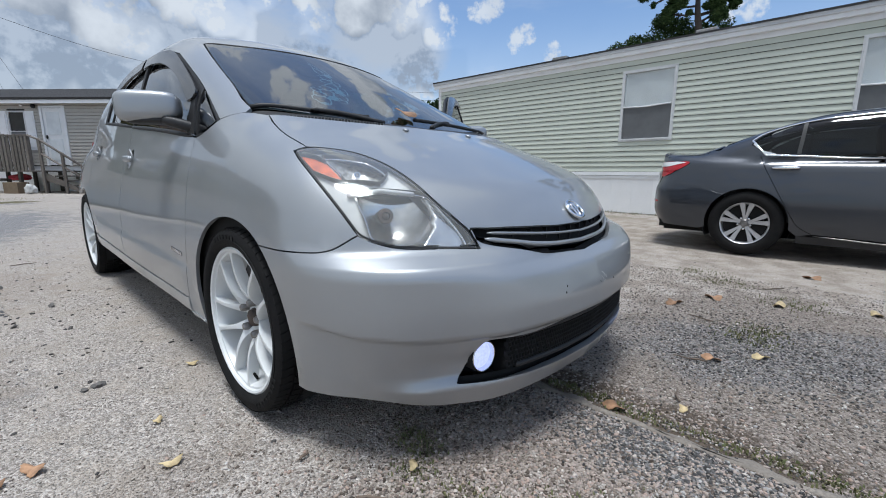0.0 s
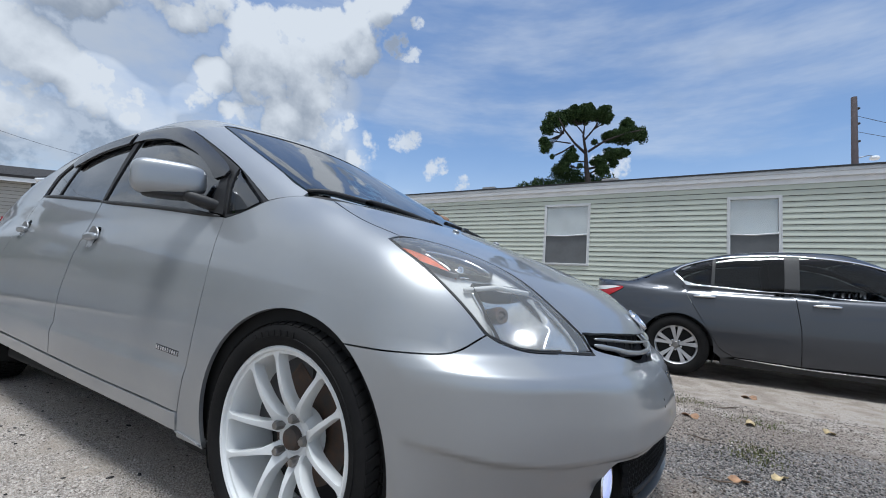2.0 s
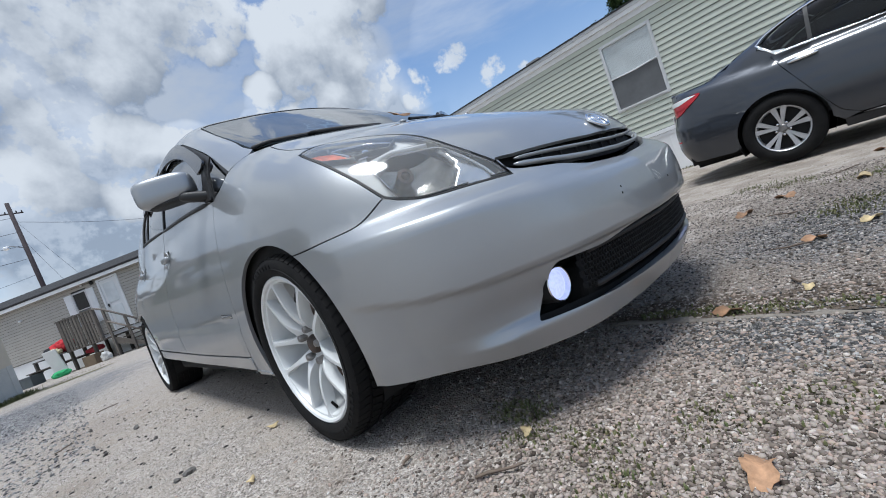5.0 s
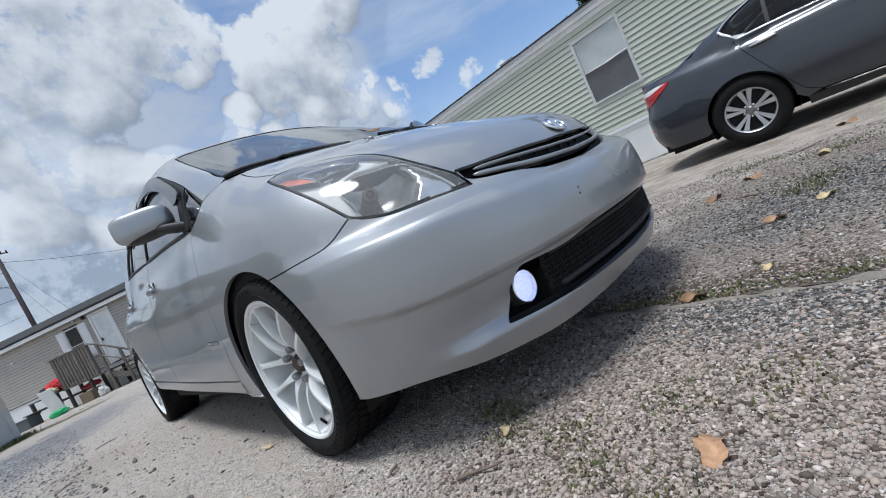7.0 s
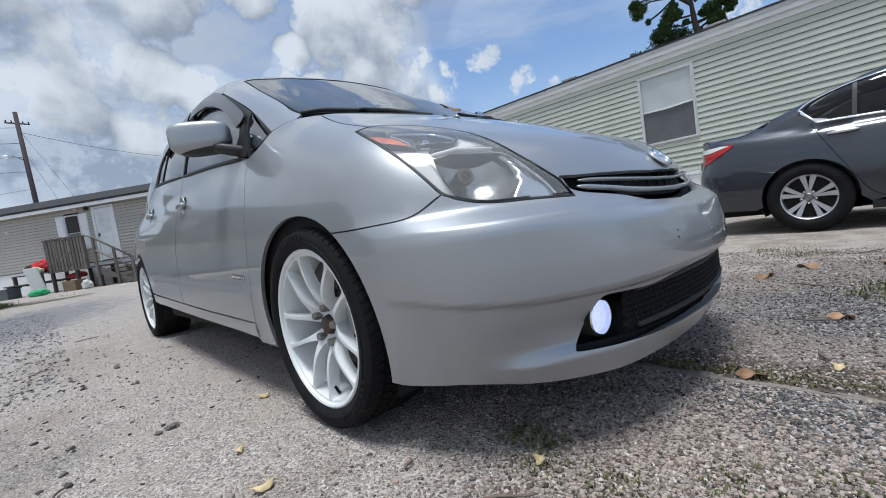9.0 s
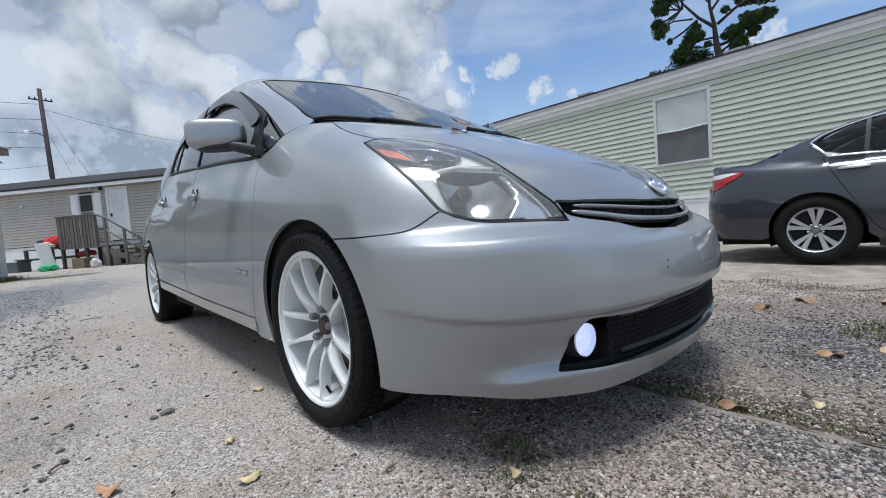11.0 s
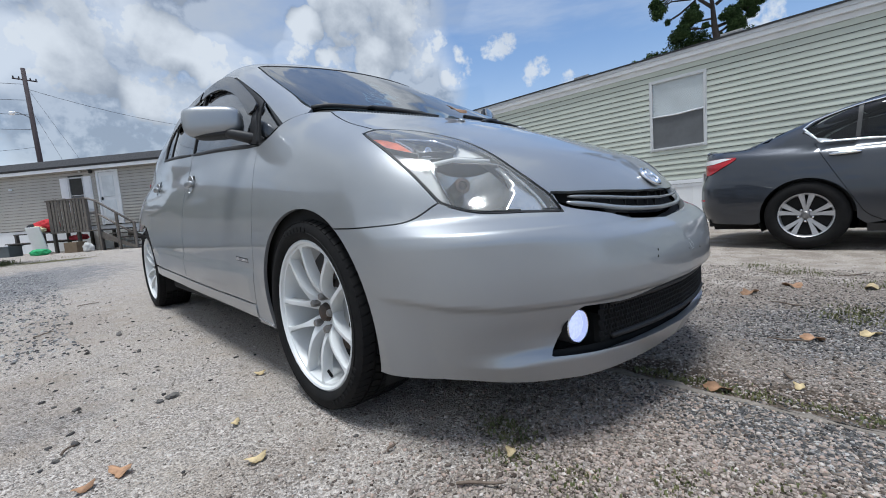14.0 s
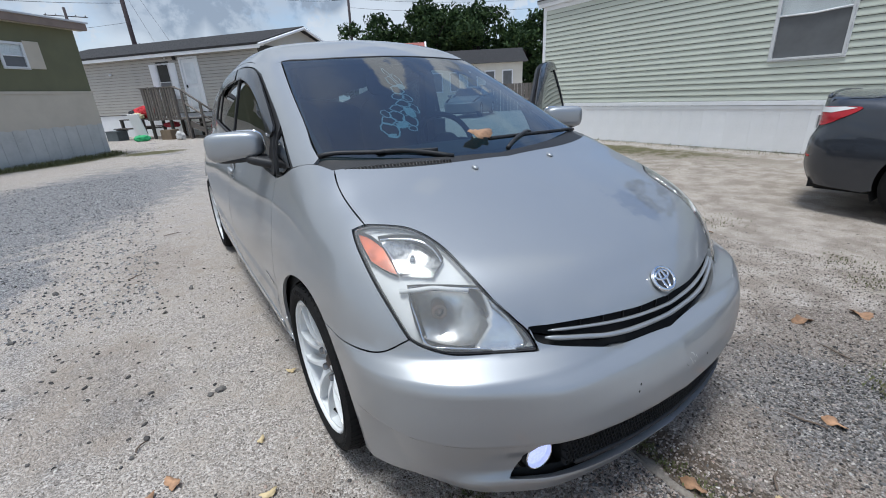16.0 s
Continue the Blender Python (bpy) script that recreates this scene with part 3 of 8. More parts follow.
def strip(f, line, wide, high, sink=0.0, mirror=False, ends=True):
    """A moulding with a rounded back along a line on the body: wide across, high proud."""
    c = snap(f, np.array(line, float))
    n = normals(f, c)
    t = np.gradient(c, axis=0)
    t /= np.maximum(np.linalg.norm(t, axis=1, keepdims=True), 1e-9)
    s = np.cross(n, t)
    verts, faces = [], []
    prof = [(-0.5, -0.4), (-0.5, 0.45), (-0.3, 0.9), (0.0, 1.0), (0.3, 0.9), (0.5, 0.45), (0.5, -0.4)]
    k = len(prof)
    for i in range(len(c)):
        e = min(i, len(c) - 1 - i)
        w = (0.35 if e == 0 else 0.8 if e == 1 else 1.0) if ends else 1.0
        verts += [c[i] + s[i] * a * wide * w + n[i] * (b * high * w - sink) for a, b in prof]
    for i in range(len(c) - 1):
        faces += [(i * k + a, i * k + a + 1, (i + 1) * k + a + 1, (i + 1) * k + a) for a in range(k - 1)]
    faces += [tuple(range(k)), tuple((len(c) - 1) * k + a for a in range(k - 1, -1, -1))]
    verts = np.array(verts)
    if mirror:
        verts = verts * np.array([-1, 1, 1])
        faces = [tuple(reversed(q)) for q in faces]
    me = mesh_of(verts, faces, True)
    bm = bmesh.new()
    bm.from_mesh(me)
    bmesh.ops.recalc_face_normals(bm, faces=bm.faces)
    bm.to_mesh(me)
    bm.free()
    return me


def mirrored(points, side):
    return [(-p[0] if side else p[0], p[1], p[2]) for p in points]


def blob(size, power=2.6, n=18, m=None, taper=0.0):
    """A rounded box: sizes along x, y and z; taper narrows it along x."""
    verts, faces = [], []
    pw = lambda v: math.copysign(abs(v) ** (2 / power), v)  # noqa: E731
    for i in range(n + 1):
        b = -math.pi / 2 + math.pi * i / n
        for j in range(2 * n):
            a = math.pi * j / n
            x, y, z = pw(math.cos(b)) * pw(math.cos(a)), pw(math.cos(b)) * pw(math.sin(a)), pw(math.sin(b))
            g = 1 - taper * x
            verts.append((x * size[0] / 2, y * size[1] / 2 * g, z * size[2] / 2 * g))
    for i in range(n):
        for j in range(2 * n):
            k = (j + 1) % (2 * n)
            faces.append((i * 2 * n + j, i * 2 * n + k, (i + 1) * 2 * n + k, (i + 1) * 2 * n + j))
    bm = bmesh.new()
    bm.from_mesh(mesh_of(verts, faces, True))
    bmesh.ops.remove_doubles(bm, verts=bm.verts, dist=1e-5)
    bmesh.ops.recalc_face_normals(bm, faces=bm.faces)
    if m is not None:
        bmesh.ops.transform(bm, matrix=m, verts=bm.verts)
    for q in bm.faces:
        q.smooth = True
    return bm


WELL_Y, WELL_Z, WELL_R = 0.0, 0.297, 0.335
REAR_Y = 2.70
LAMP_TOP = [(-0.689, -0.212, 0.827), (-0.636, -0.238, 0.836), (-0.56, -0.30, 0.825), (-0.523, -0.385, 0.797), (-0.510, -0.49, 0.75), (-0.492, -0.565, 0.70), (-0.465, -0.62, 0.655), (-0.441, -0.652, 0.62), (-0.428, -0.672, 0.572)]
LAMP_LOW = [(-0.428, -0.672, 0.572), (-0.455, -0.660, 0.564), (-0.52, -0.628, 0.565), (-0.613, -0.568, 0.582), (-0.663, -0.527, 0.600), (-0.690, -0.499, 0.618)]
LAMP_OUT = [(-0.690, -0.499, 0.618), (-0.706, -0.44, 0.683), (-0.711, -0.345, 0.755), (-0.704, -0.262, 0.806), (-0.689, -0.212, 0.827)]
SEAM = [(-0.690, -0.499, 0.618), (-0.735, -0.452, 0.580), (-0.765, -0.395, 0.566), (-0.785, -0.30, 0.567), (-0.796, -0.195, 0.570)]
HOOD_SIDE = [(-0.656, -0.222, 0.838), (-0.653, -0.102, 0.877), (-0.643, -0.014, 0.913), (-0.621, 0.066, 0.949)]
HOOD_BACK = [(-0.621, 0.066, 0.949), (-0.50, 0.0, 0.95), (-0.30, -0.055, 0.945), (0.0, -0.085, 0.94)]
HOOD_LIP = [(0.0, -0.742, 0.607), (-0.12, -0.733, 0.6095), (-0.24, -0.708, 0.615), (-0.34, -0.680, 0.620), (-0.436, -0.652, 0.627)]
GRILLE_LOW = [(0.0, -0.772, 0.531), (-0.195, -0.750, 0.541), (-0.303, -0.714, 0.554), (-0.388, -0.678, 0.573), (-0.424, -0.662, 0.595), (-0.436, -0.652, 0.627)]
DUCT = [(0.0, -0.874, 0.345), (-0.185, -0.851, 0.341), (-0.32, -0.785, 0.340), (-0.44, -0.748, 0.346), (-0.468, -0.735, 0.344), (-0.482, -0.721, 0.329), (-0.491, -0.698, 0.295), (-0.510, -0.683, 0.256), (-0.523, -0.684, 0.240), (-0.516, -0.692, 0.233), (-0.41, -0.749, 0.229), (-0.274, -0.800, 0.236), (0.0, -0.860, 0.250)]
DOOR_CUT = [(-0.80, 0.448, 0.288), (-0.81, 0.402, 0.515), (-0.79, 0.398, 0.65), (-0.77, 0.420, 0.778), (-0.73, 0.446, 0.890)]
SCREEN_LOW = [(0.0, -0.045, 0.954), (-0.235, -0.012, 0.957), (-0.412, 0.040, 0.967), (-0.56, 0.105, 0.975), (-0.634, 0.166, 0.983)]
SCREEN_SIDE = [(-0.634, 0.166, 0.983), (-0.624, 0.25, 1.02), (-0.606, 0.366, 1.087), (-0.570, 0.613, 1.212), (-0.524, 0.866, 1.339)]
SCREEN_TOP = [(-0.524, 0.866, 1.339), (-0.40, 0.80, 1.34), (-0.2, 0.752, 1.345), (0.0, 0.740, 1.345)]
FRAME_F = [(-0.613, 0.93, 1.300), (-0.640, 0.70, 1.19), (-0.668, 0.50, 1.09), (-0.703, 0.268, 0.947)]
BELT = [(-0.73, 0.446, 0.893), (-0.727, 0.72, 0.925), (-0.72, 1.08, 0.960), (-0.715, 1.42, 0.990)]
BELT_R = [(-0.715, 1.42, 0.990), (-0.70, 1.9, 1.035), (-0.685, 2.30, 1.068)]
HEADER = [(-0.613, 0.93, 1.300), (-0.606, 1.10, 1.335), (-0.60, 1.40, 1.353), (-0.605, 1.75, 1.340), (-0.63, 2.05, 1.285), (-0.655, 2.24, 1.19), (-0.685, 2.30, 1.068)]
RAIL = [(-0.60, 0.90, 1.312), (-0.59, 1.10, 1.350), (-0.58, 1.40, 1.372), (-0.58, 1.75, 1.360), (-0.58, 2.05, 1.315), (-0.57, 2.5, 1.23), (-0.5, 3.1, 1.13)]
OBLIQUE, FENDER_WAY = Slant((0.6, 0.55, -0.6)), Slant((0.8, 0.2, -0.56))
FLIP = Matrix.Scale(-1, 4, (1, 0, 0))



def on_side(points):
    """Puts places onto the right flank along x."""
    return cast(hatch, *SIDE.rays(np.array(points)[:, 1:3]))


LAMP_TOP, LAMP_LOW, LAMP_OUT, SEAM, HOOD_SIDE, HOOD_BACK, HOOD_LIP, GRILLE_LOW = (
    [tuple(q) for q in snap(hatch, c)] for c in (LAMP_TOP, LAMP_LOW, LAMP_OUT, SEAM, HOOD_SIDE, HOOD_BACK, HOOD_LIP, GRILLE_LOW))
DUCT, DOOR_CUT, BELT, BELT_R, HEADER, FRAME_F = ([tuple(q) for q in snap(hatch, c)] for c in (DUCT, DOOR_CUT, BELT, BELT_R, HEADER, FRAME_F))
arch_front = on_side(arc(WELL_Y, WELL_Z, WELL_R, 125.5, 199, 14))
SEAM[-1] = tuple(arch_front[0])
SEAM_LINE = snap(hatch, spline(SEAM))
SEAM_LINE[-1] = arch_front[0]

hatchback = thing("parked_hatchback", "silver five-door hatchback car with white wheels and open driver door", "car")
lamp_edge = snap(hatch, rounded(chain(spline(LAMP_TOP), spline(LAMP_LOW), spline(LAMP_OUT))))

# hood
hood_edge = both_sides(chain(spline(HOOD_LIP), spline(LAMP_TOP[1:-1])[::-1], spline(HOOD_SIDE), spline(HOOD_BACK)))
hood = part("hood", sheet(hatch, TOP, hood_edge, gap=0.0022), M_HOOD, hatchback)
# dark sheet sunk under the panel: the shade of its gaps as colour
part("inner_panel", sheet(hatch, TOP, hood_edge, gap=-0.008, deep=0, sink=0.034), M_VOID, hatchback)
for nx, ny in ((-0.185, -0.122), (0.185, -0.122)):
    q = snap(hatch, [(nx, ny, 0.92)])[0]
    part("washer_nozzle", blob((0.022, 0.028, 0.012), 2.2, 8, Matrix.Translation(q) @ pose(0, 0, 0.004, 20)), M_SILVER, hood)

# emblem: a chrome oval with two inner ovals
q = snap(hatch, [(0.012, -0.722, 0.655)])
qn = normals(hatch, q)[0]
face = Matrix.Translation(Vector(q[0]) + Vector(qn) * 0.006) @ Vector(qn).to_track_quat("Z", "Y").to_matrix().to_4x4()
emblem = part("emblem", tube([face @ Vector((0.043 * math.cos(a), 0.0335 * math.sin(a), 0)) for a in np.linspace(0, 2 * math.pi, 37)], 0.0055, 8, False), M_CHROME, hatchback, "oval chrome emblem")
part("emblem_plate", lathe_mesh([(0.001, 0.0), (0.001, 0.9), (-0.12, 1.0)], 32, "z", m=face @ Matrix.Diagonal((0.041, 0.032, 0.02, 1))), M_BLACK, emblem, "dark emblem plate")
part("emblem_oval", tube([face @ Vector((0.029 * math.cos(a), 0.011 + 0.0125 * math.sin(a), 0)) for a in np.linspace(0, 2 * math.pi, 29)], 0.0042, 8, False), M_CHROME, emblem)
part("emblem_bar", tube([face @ Vector((0.011 * math.cos(a), -0.002 + 0.0275 * math.sin(a), 0)) for a in np.linspace(0, 2 * math.pi, 29)], 0.0042, 8, False), M_CHROME, emblem)

# bumper with its duct
LIP_LOW = [(-0.767, -0.372, 0.187), (-0.70, -0.52, 0.182), (-0.60, -0.622, 0.174), (-0.5, -0.677, 0.165), (-0.35, -0.744, 0.158), (-0.17, -0.80, 0.16), (0.0, -0.815, 0.165)]
bumper_half = chain(spline(GRILLE_LOW), [LAMP_TOP[-1]], spline(LAMP_LOW), SEAM_LINE, arch_front, spline(LIP_LOW))
duct_edge = both_sides(spline(DUCT))
bumper = part("front_bumper", sheet(hatch, ROUND, both_sides(bumper_half), holes=[duct_edge], step=0.009, deep=0.02), M_SILVER, hatchback)
part("inner_panel", sheet(hatch, ROUND, both_sides(bumper_half), holes=[duct_edge], gap=-0.004, deep=0, sink=0.034), M_VOID, hatchback)
duct = part("air_duct", sheet(hatch, ROUND, duct_edge, gap=-0.015, deep=-0.02, sink=0.10), M_VOID, bumper)
bars, rows_n = [], 6
for r in range(rows_n):
    for c in range(-38, 39):
        x = 0.0105 * (c + 0.5 * (r % 2))
        yy = -0.872 + float(bow(abs(x)))
        z0 = 0.258 + 0.0135 * r
        bars.append((x - 0.0017, yy + 0.030, z0, x + 0.0017, yy + 0.042, z0 + 0.0135))
for r in range(rows_n + 1):
    for c in range(-19, 19):
        x0, x1 = 0.021 * c, 0.021 * (c + 1)
        yy = -0.872 + float(bow(abs(x0 + x1) / 2))
        bars.append((x0, yy + 0.030, 0.258 + 0.0135 * r - 0.0015, x1, yy + 0.042, 0.258 + 0.0135 * r + 0.0015))
part("mesh_grille", boxes(bars), M_VOID, bumper, "black honeycomb mesh")
for zz, kk in ((0.345, -0.004), (0.252, 0.004)):
    part("duct_trim", tube([(x, -0.868 + float(bow(abs(x))) + 0.028, zz + kk) for x in np.linspace(-0.37, 0.37, 40)], 0.008, 6), M_BLACK, bumper)
for side in (False, True):
    sx = 1 if side else -1
    at_ = Vector((sx * 0.455, -0.709, 0.294))
    aim = Vector((sx * 0.10, -1.0, 0.01)).to_track_quat("Y", "Z").to_matrix().to_4x4()
    fog = part("fog_lamp", lathe_mesh([(-0.020, 0.0410), (0.004, 0.0412), (0.007, 0.0400), (0.006, 0.0385), (-0.012, 0.0372), (-0.016, 0.0372)], 40, "y", m=Matrix.Translation(at_) @ aim), M_CHROME, bumper, "round fog lamp, lit white")
    part("lit_glass", lathe_mesh([(-0.013, 0.0372), (-0.005, 0.0345), (0.000, 0.0270), (0.003, 0.0140), (0.004, 0.0)], 40, "y", m=Matrix.Translation(at_) @ aim), M_LED, fog)
    part("fog_housing", lathe_mesh([(0.003, 0.0413), (0.003, 0.0430), (-0.045, 0.0440), (-0.045, 0.0)], 40, "y", m=Matrix.Translation(at_) @ aim), M_VOID, fog, "black lamp housing")
for cx, cz in ((-0.215, 0.449), (-0.205, 0.468), (0.11, 0.43)):
    q = snap(hatch, [(cx, -0.855, cz)])[0]
    part("paint_chip", blob((0.006, 0.003, 0.008), 2, 4, Matrix.Translation(q)), M_BLACK, bumper)

# upper grille
lip_full = np.array([*(np.array(spline(HOOD_LIP)) * (-1, 1, 1))[::-1], *spline(HOOD_LIP)[1:]])
low_full = np.array([*(np.array(spline(GRILLE_LOW[:-1])) * (-1, 1, 1))[::-1], *spline(GRILLE_LOW[:-1])[1:]])


def along(curve, n):
    d = np.r_[0, np.cumsum(np.linalg.norm(np.diff(curve, axis=0), axis=1))]
    return np.stack([np.interp(np.linspace(0, d[-1], n), d, curve[:, i]) for i in range(3)], 1)


lip_full, low_full = along(lip_full, 60), along(low_full, 60)
grille = part("grille", sheet(hatch, ROUND, chain(lip_full, low_full[::-1]), gap=-0.012, deep=-0.03, sink=0.055), M_VOID, hatchback, "black grille opening")
for frac, wide, trim, mat in ((0.24, 0.0075, 3, M_SILVER), (0.64, 0.0125, 2, M_SILVER)):
    line = (lip_full * (1 - frac) + low_full * frac)[trim:60 - trim]
    part("grille_slat", strip(hatch, line, wide, 0.007, 0.004), mat, grille)
for gx in np.linspace(-0.28, 0.28, 9):
    part("grille_rib", boxes([(gx - 0.002, -0.715 + 0.5 * gx * gx, 0.535 + 0.2 * gx * gx, gx + 0.002, -0.695 + 0.5 * gx * gx, 0.606)]), M_BLACK, grille)

# scuffed paint on the nose of the bumper
for pts in ([(0.020, -0.87, 0.482), (0.034, -0.87, 0.474), (0.040, -0.87, 0.460)], [(0.012, -0.87, 0.470), (0.022, -0.87, 0.452), (0.021, -0.87, 0.436)], [(0.046, -0.87, 0.468), (0.050, -0.87, 0.450)], [(0.030, -0.87, 0.448), (0.041, -0.87, 0.441)], [(-0.012, -0.87, 0.455), (-0.004, -0.87, 0.441)]):
    part("paint_chip", strip(hatch, spline(pts, 5), 0.0016, 0.0008, 0.0004), M_BLACK if pts[0][0] < 0 else M_WHITE, bumper, "scraped paint")

# fenders and headlights
fender_edge = chain([(-0.80, 0.452, 0.215)], spline(DOOR_CUT), spline([(-0.73, 0.446, 0.890), (-0.712, 0.34, 0.912), (-0.703, 0.268, 0.947)]), spline([(-0.703, 0.268, 0.947), (-0.66, 0.16, 0.968), (-0.621, 0.066, 0.949)]), spline(HOOD_SIDE)[::-1],
                    [LAMP_TOP[0]], spline(LAMP_OUT)[::-1], SEAM_LINE, on_side(arc(WELL_Y, WELL_Z, WELL_R, 125.5, -16, 30)))
AMBER = [(-0.672, -0.213, 0.81), (-0.656, -0.257, 0.801), (-0.645, -0.303, 0.786), (-0.648, -0.35, 0.763), (-0.650, -0.392, 0.737), (-0.667, -0.356, 0.748), (-0.682, -0.314, 0.762), (-0.679, -0.268, 0.785)]
UPPER = [(-0.637, -0.274, 0.799), (-0.59, -0.301, 0.799), (-0.548, -0.334, 0.792), (-0.533, -0.377, 0.777), (-0.538, -0.426, 0.755), (-0.563, -0.438, 0.742), (-0.578, -0.444, 0.733), (-0.608, -0.419, 0.737), (-0.640, -0.393, 0.738), (-0.638, -0.349, 0.762), (-0.637, -0.306, 0.784)]
LOWER = [(-0.639, -0.429, 0.714), (-0.572, -0.478, 0.711), (-0.491, -0.528, 0.701), (-0.473, -0.57, 0.666), (-0.453, -0.612, 0.62), (-0.445, -0.638, 0.585), (-0.460, -0.643, 0.576), (-0.521, -0.611, 0.579), (-0.602, -0.559, 0.587), (-0.649, -0.516, 0.596), (-0.652, -0.482, 0.646)]


def bowl(mid, r, depth):
    mid = np.array(mid)
    return lambda p: hatch(p) + 0.022 + depth * np.clip(1 - np.sum((np.abs(p * (1, 0, 0)) * (-1, 0, 0) + p * (0, 1, 1) - mid) ** 2, axis=1) / r ** 2, 0, 1)


for side in (False, True):
    part("fender", sheet(hatch, FENDER_WAY, fender_edge, mirror=side), M_SILVER, hatchback)
    part("inner_panel", sheet(hatch, FENDER_WAY, fender_edge, mirror=side, gap=-0.010, deep=0, sink=0.034), M_VOID, hatchback)
    lamp = part("headlight", sheet(hatch, OBLIQUE, lamp_edge, holes=[np.array(UPPER), np.array(LOWER), np.array(AMBER)], sink=0.022, deep=-0.018, gap=0.004, mirror=side), M_LAMP_GREY, hatchback, "clear halogen headlight with an amber marker")
    lens = part("lens", sheet(hatch, OBLIQUE, lamp_edge, gap=0.006, deep=0.004, mirror=side), M_LENS, lamp)
    lens.visible_shadow = False
    inner = OBLIQUE.flat(lamp_edge)
    part("lamp_gasket", sheet(hatch, OBLIQUE, lamp_edge, holes=[shrink(refine(inner, 0.03), 0.008)], gap=0.0015, sink=0.0025, deep=0.003, mirror=side), M_BLACK, lamp)
    part("lamp_lining", sheet(hatch, OBLIQUE, lamp_edge, holes=[shrink(refine(inner, 0.03), 0.008)], gap=0.004, sink=0.008, deep=0.075, mirror=side), M_LAMP_GREY, lamp)
    part("marker_reflector", sheet(hatch, OBLIQUE, np.array(AMBER), gap=-0.002, sink=0.018, deep=0.004, mirror=side), M_AMBER, lamp, "amber marker reflector")
    part("upper_bowl", sheet(bowl((-0.590, -0.37, 0.765), 0.095, 0.045), OBLIQUE, np.array(UPPER), gap=-0.003, deep=0, step=0.014, mirror=side), M_LAMP_DARK, lamp)
    part("lower_bowl", sheet(bowl((-0.590, -0.505, 0.655), 0.115, 0.10), OBLIQUE, np.array(LOWER), gap=-0.003, deep=0, step=0.014, mirror=side), M_REFLECT, lamp)
    for name, loop in (("upper_bezel", UPPER), ("lower_bezel", LOWER)):
        pts = snap(hatch, spline(loop, 5, True))
        pts = pts - normals(hatch, pts) * 0.020
        part(name, tube(mirrored([*pts, pts[0]], side), 0.0032, 6, False), M_CHROME, lamp)
    # lower shield is oversized and dark, standing in for dark reflections in the bowl
    for c, r, l, mat in (((-0.578, -0.462, 0.652), 0.021, 0.046, M_IRON), ((-0.585, -0.355, 0.757), 0.010, 0.03, M_CHROME)):
        aim = Matrix.Translation(mirrored([c], side)[0]) @ Vector(((0.45 if side else -0.45), -0.85, 0.15)).to_track_quat("Y", "Z").to_matrix().to_4x4()
        part("bulb_shield", lathe_mesh([(-0.02, r * 0.9), (l * 0.6, r), (l * 0.75, r * 0.9), (l * 0.76, r * 0.55), (l * 0.5, r * 0.5), (l * 0.9, 0.0)], 24, "y", m=aim), mat, lamp)
    part("lamp_divider", tube(mirrored([(-0.665, -0.425, 0.710), (-0.60, -0.478, 0.722), (-0.53, -0.53, 0.712)], side), 0.006, 8), M_LAMP_GREY, lamp)

# doors
front_door_edge = chain(spline(DOOR_CUT), spline(BELT), [(-0.8, 1.44, 0.90), (-0.8, 1.452, 0.6), (-0.8, 1.452, 0.322)], [(-0.8, 0.9, 0.300)])
rear_door_edge = chain([(-0.8, 1.457, 0.322), (-0.8, 1.457, 0.6), (-0.8, 1.445, 0.9), (-0.8, 1.425, 0.990)], spline(BELT_R), spline([(-0.685, 2.30, 1.068), (-0.7, 2.42, 0.92), (-0.7, 2.44, 0.75), (-0.7, 2.40, 0.60)]), arc(REAR_Y, WELL_Z, 0.40, 140, 172, 10), [(-0.8, 1.9, 0.338)])
quarter_edge = chain(spline([(-0.7, 2.40, 0.60), (-0.7, 2.44, 0.75), (-0.7, 2.42, 0.92), (-0.685, 2.30, 1.068)]), [(-0.655, 2.24, 1.19), (-0.63, 2.05, 1.285)], [(-0.58, 2.05, 1.315), (-0.57, 2.5, 1.23), (-0.5, 3.1, 1.13)], [(-0.6, 3.36, 0.98), (-0.6, 3.42, 0.62)],
                     [(-0.7, 3.10, 0.60)], arc(REAR_Y, WELL_Z, 0.345, 60, 172, 24), arc(REAR_Y, WELL_Z, 0.40, 172, 140, 10))
rocker_edge = chain([(-0.8, 0.33, 0.212), (-0.8, 0.452, 0.228), (-0.8, 0.449, 0.285), (-0.8, 0.9, 0.297), (-0.8, 1.45, 0.318), (-0.8, 1.9, 0.334), (-0.8, 2.31, 0.345), (-0.8, 2.34, 0.292), (-0.8, 1.65, 0.272), (-0.8, 1.0, 0.250), (-0.8, 0.46, 0.231)])
HINGE = Vector((0.742, 0.452, 0.0))
QUARTER = [(-0.703, 0.290, 0.942), (-0.662, 0.50, 1.085), (-0.70, 0.475, 0.98), (-0.724, 0.452, 0.905), (-0.715, 0.36, 0.912)]
FRONT_GLASS = [spline(BELT), [(-0.7, 1.395, 1.10), (-0.62, 1.345, 1.335)], spline([(-0.6, 1.345, 1.335), (-0.6, 1.10, 1.318), (-0.613, 0.94, 1.283), (-0.646, 0.70, 1.170), (-0.69, 0.535, 1.075)]), spline([(-0.69, 0.535, 1.075), (-0.70, 0.50, 0.99), (-0.72, 0.47, 0.90)])]
REAR_GLASS = [spline([(-0.715, 1.45, 0.994), (-0.70, 1.75, 1.022), (-0.695, 2.03, 1.045)]), spline([(-0.695, 2.03, 1.045), (-0.672, 1.985, 1.16), (-0.645, 1.92, 1.268)]), spline([(-0.645, 1.92, 1.268), (-0.61, 1.70, 1.322), (-0.60, 1.41, 1.335)]), [(-0.7, 1.43, 1.10)]]
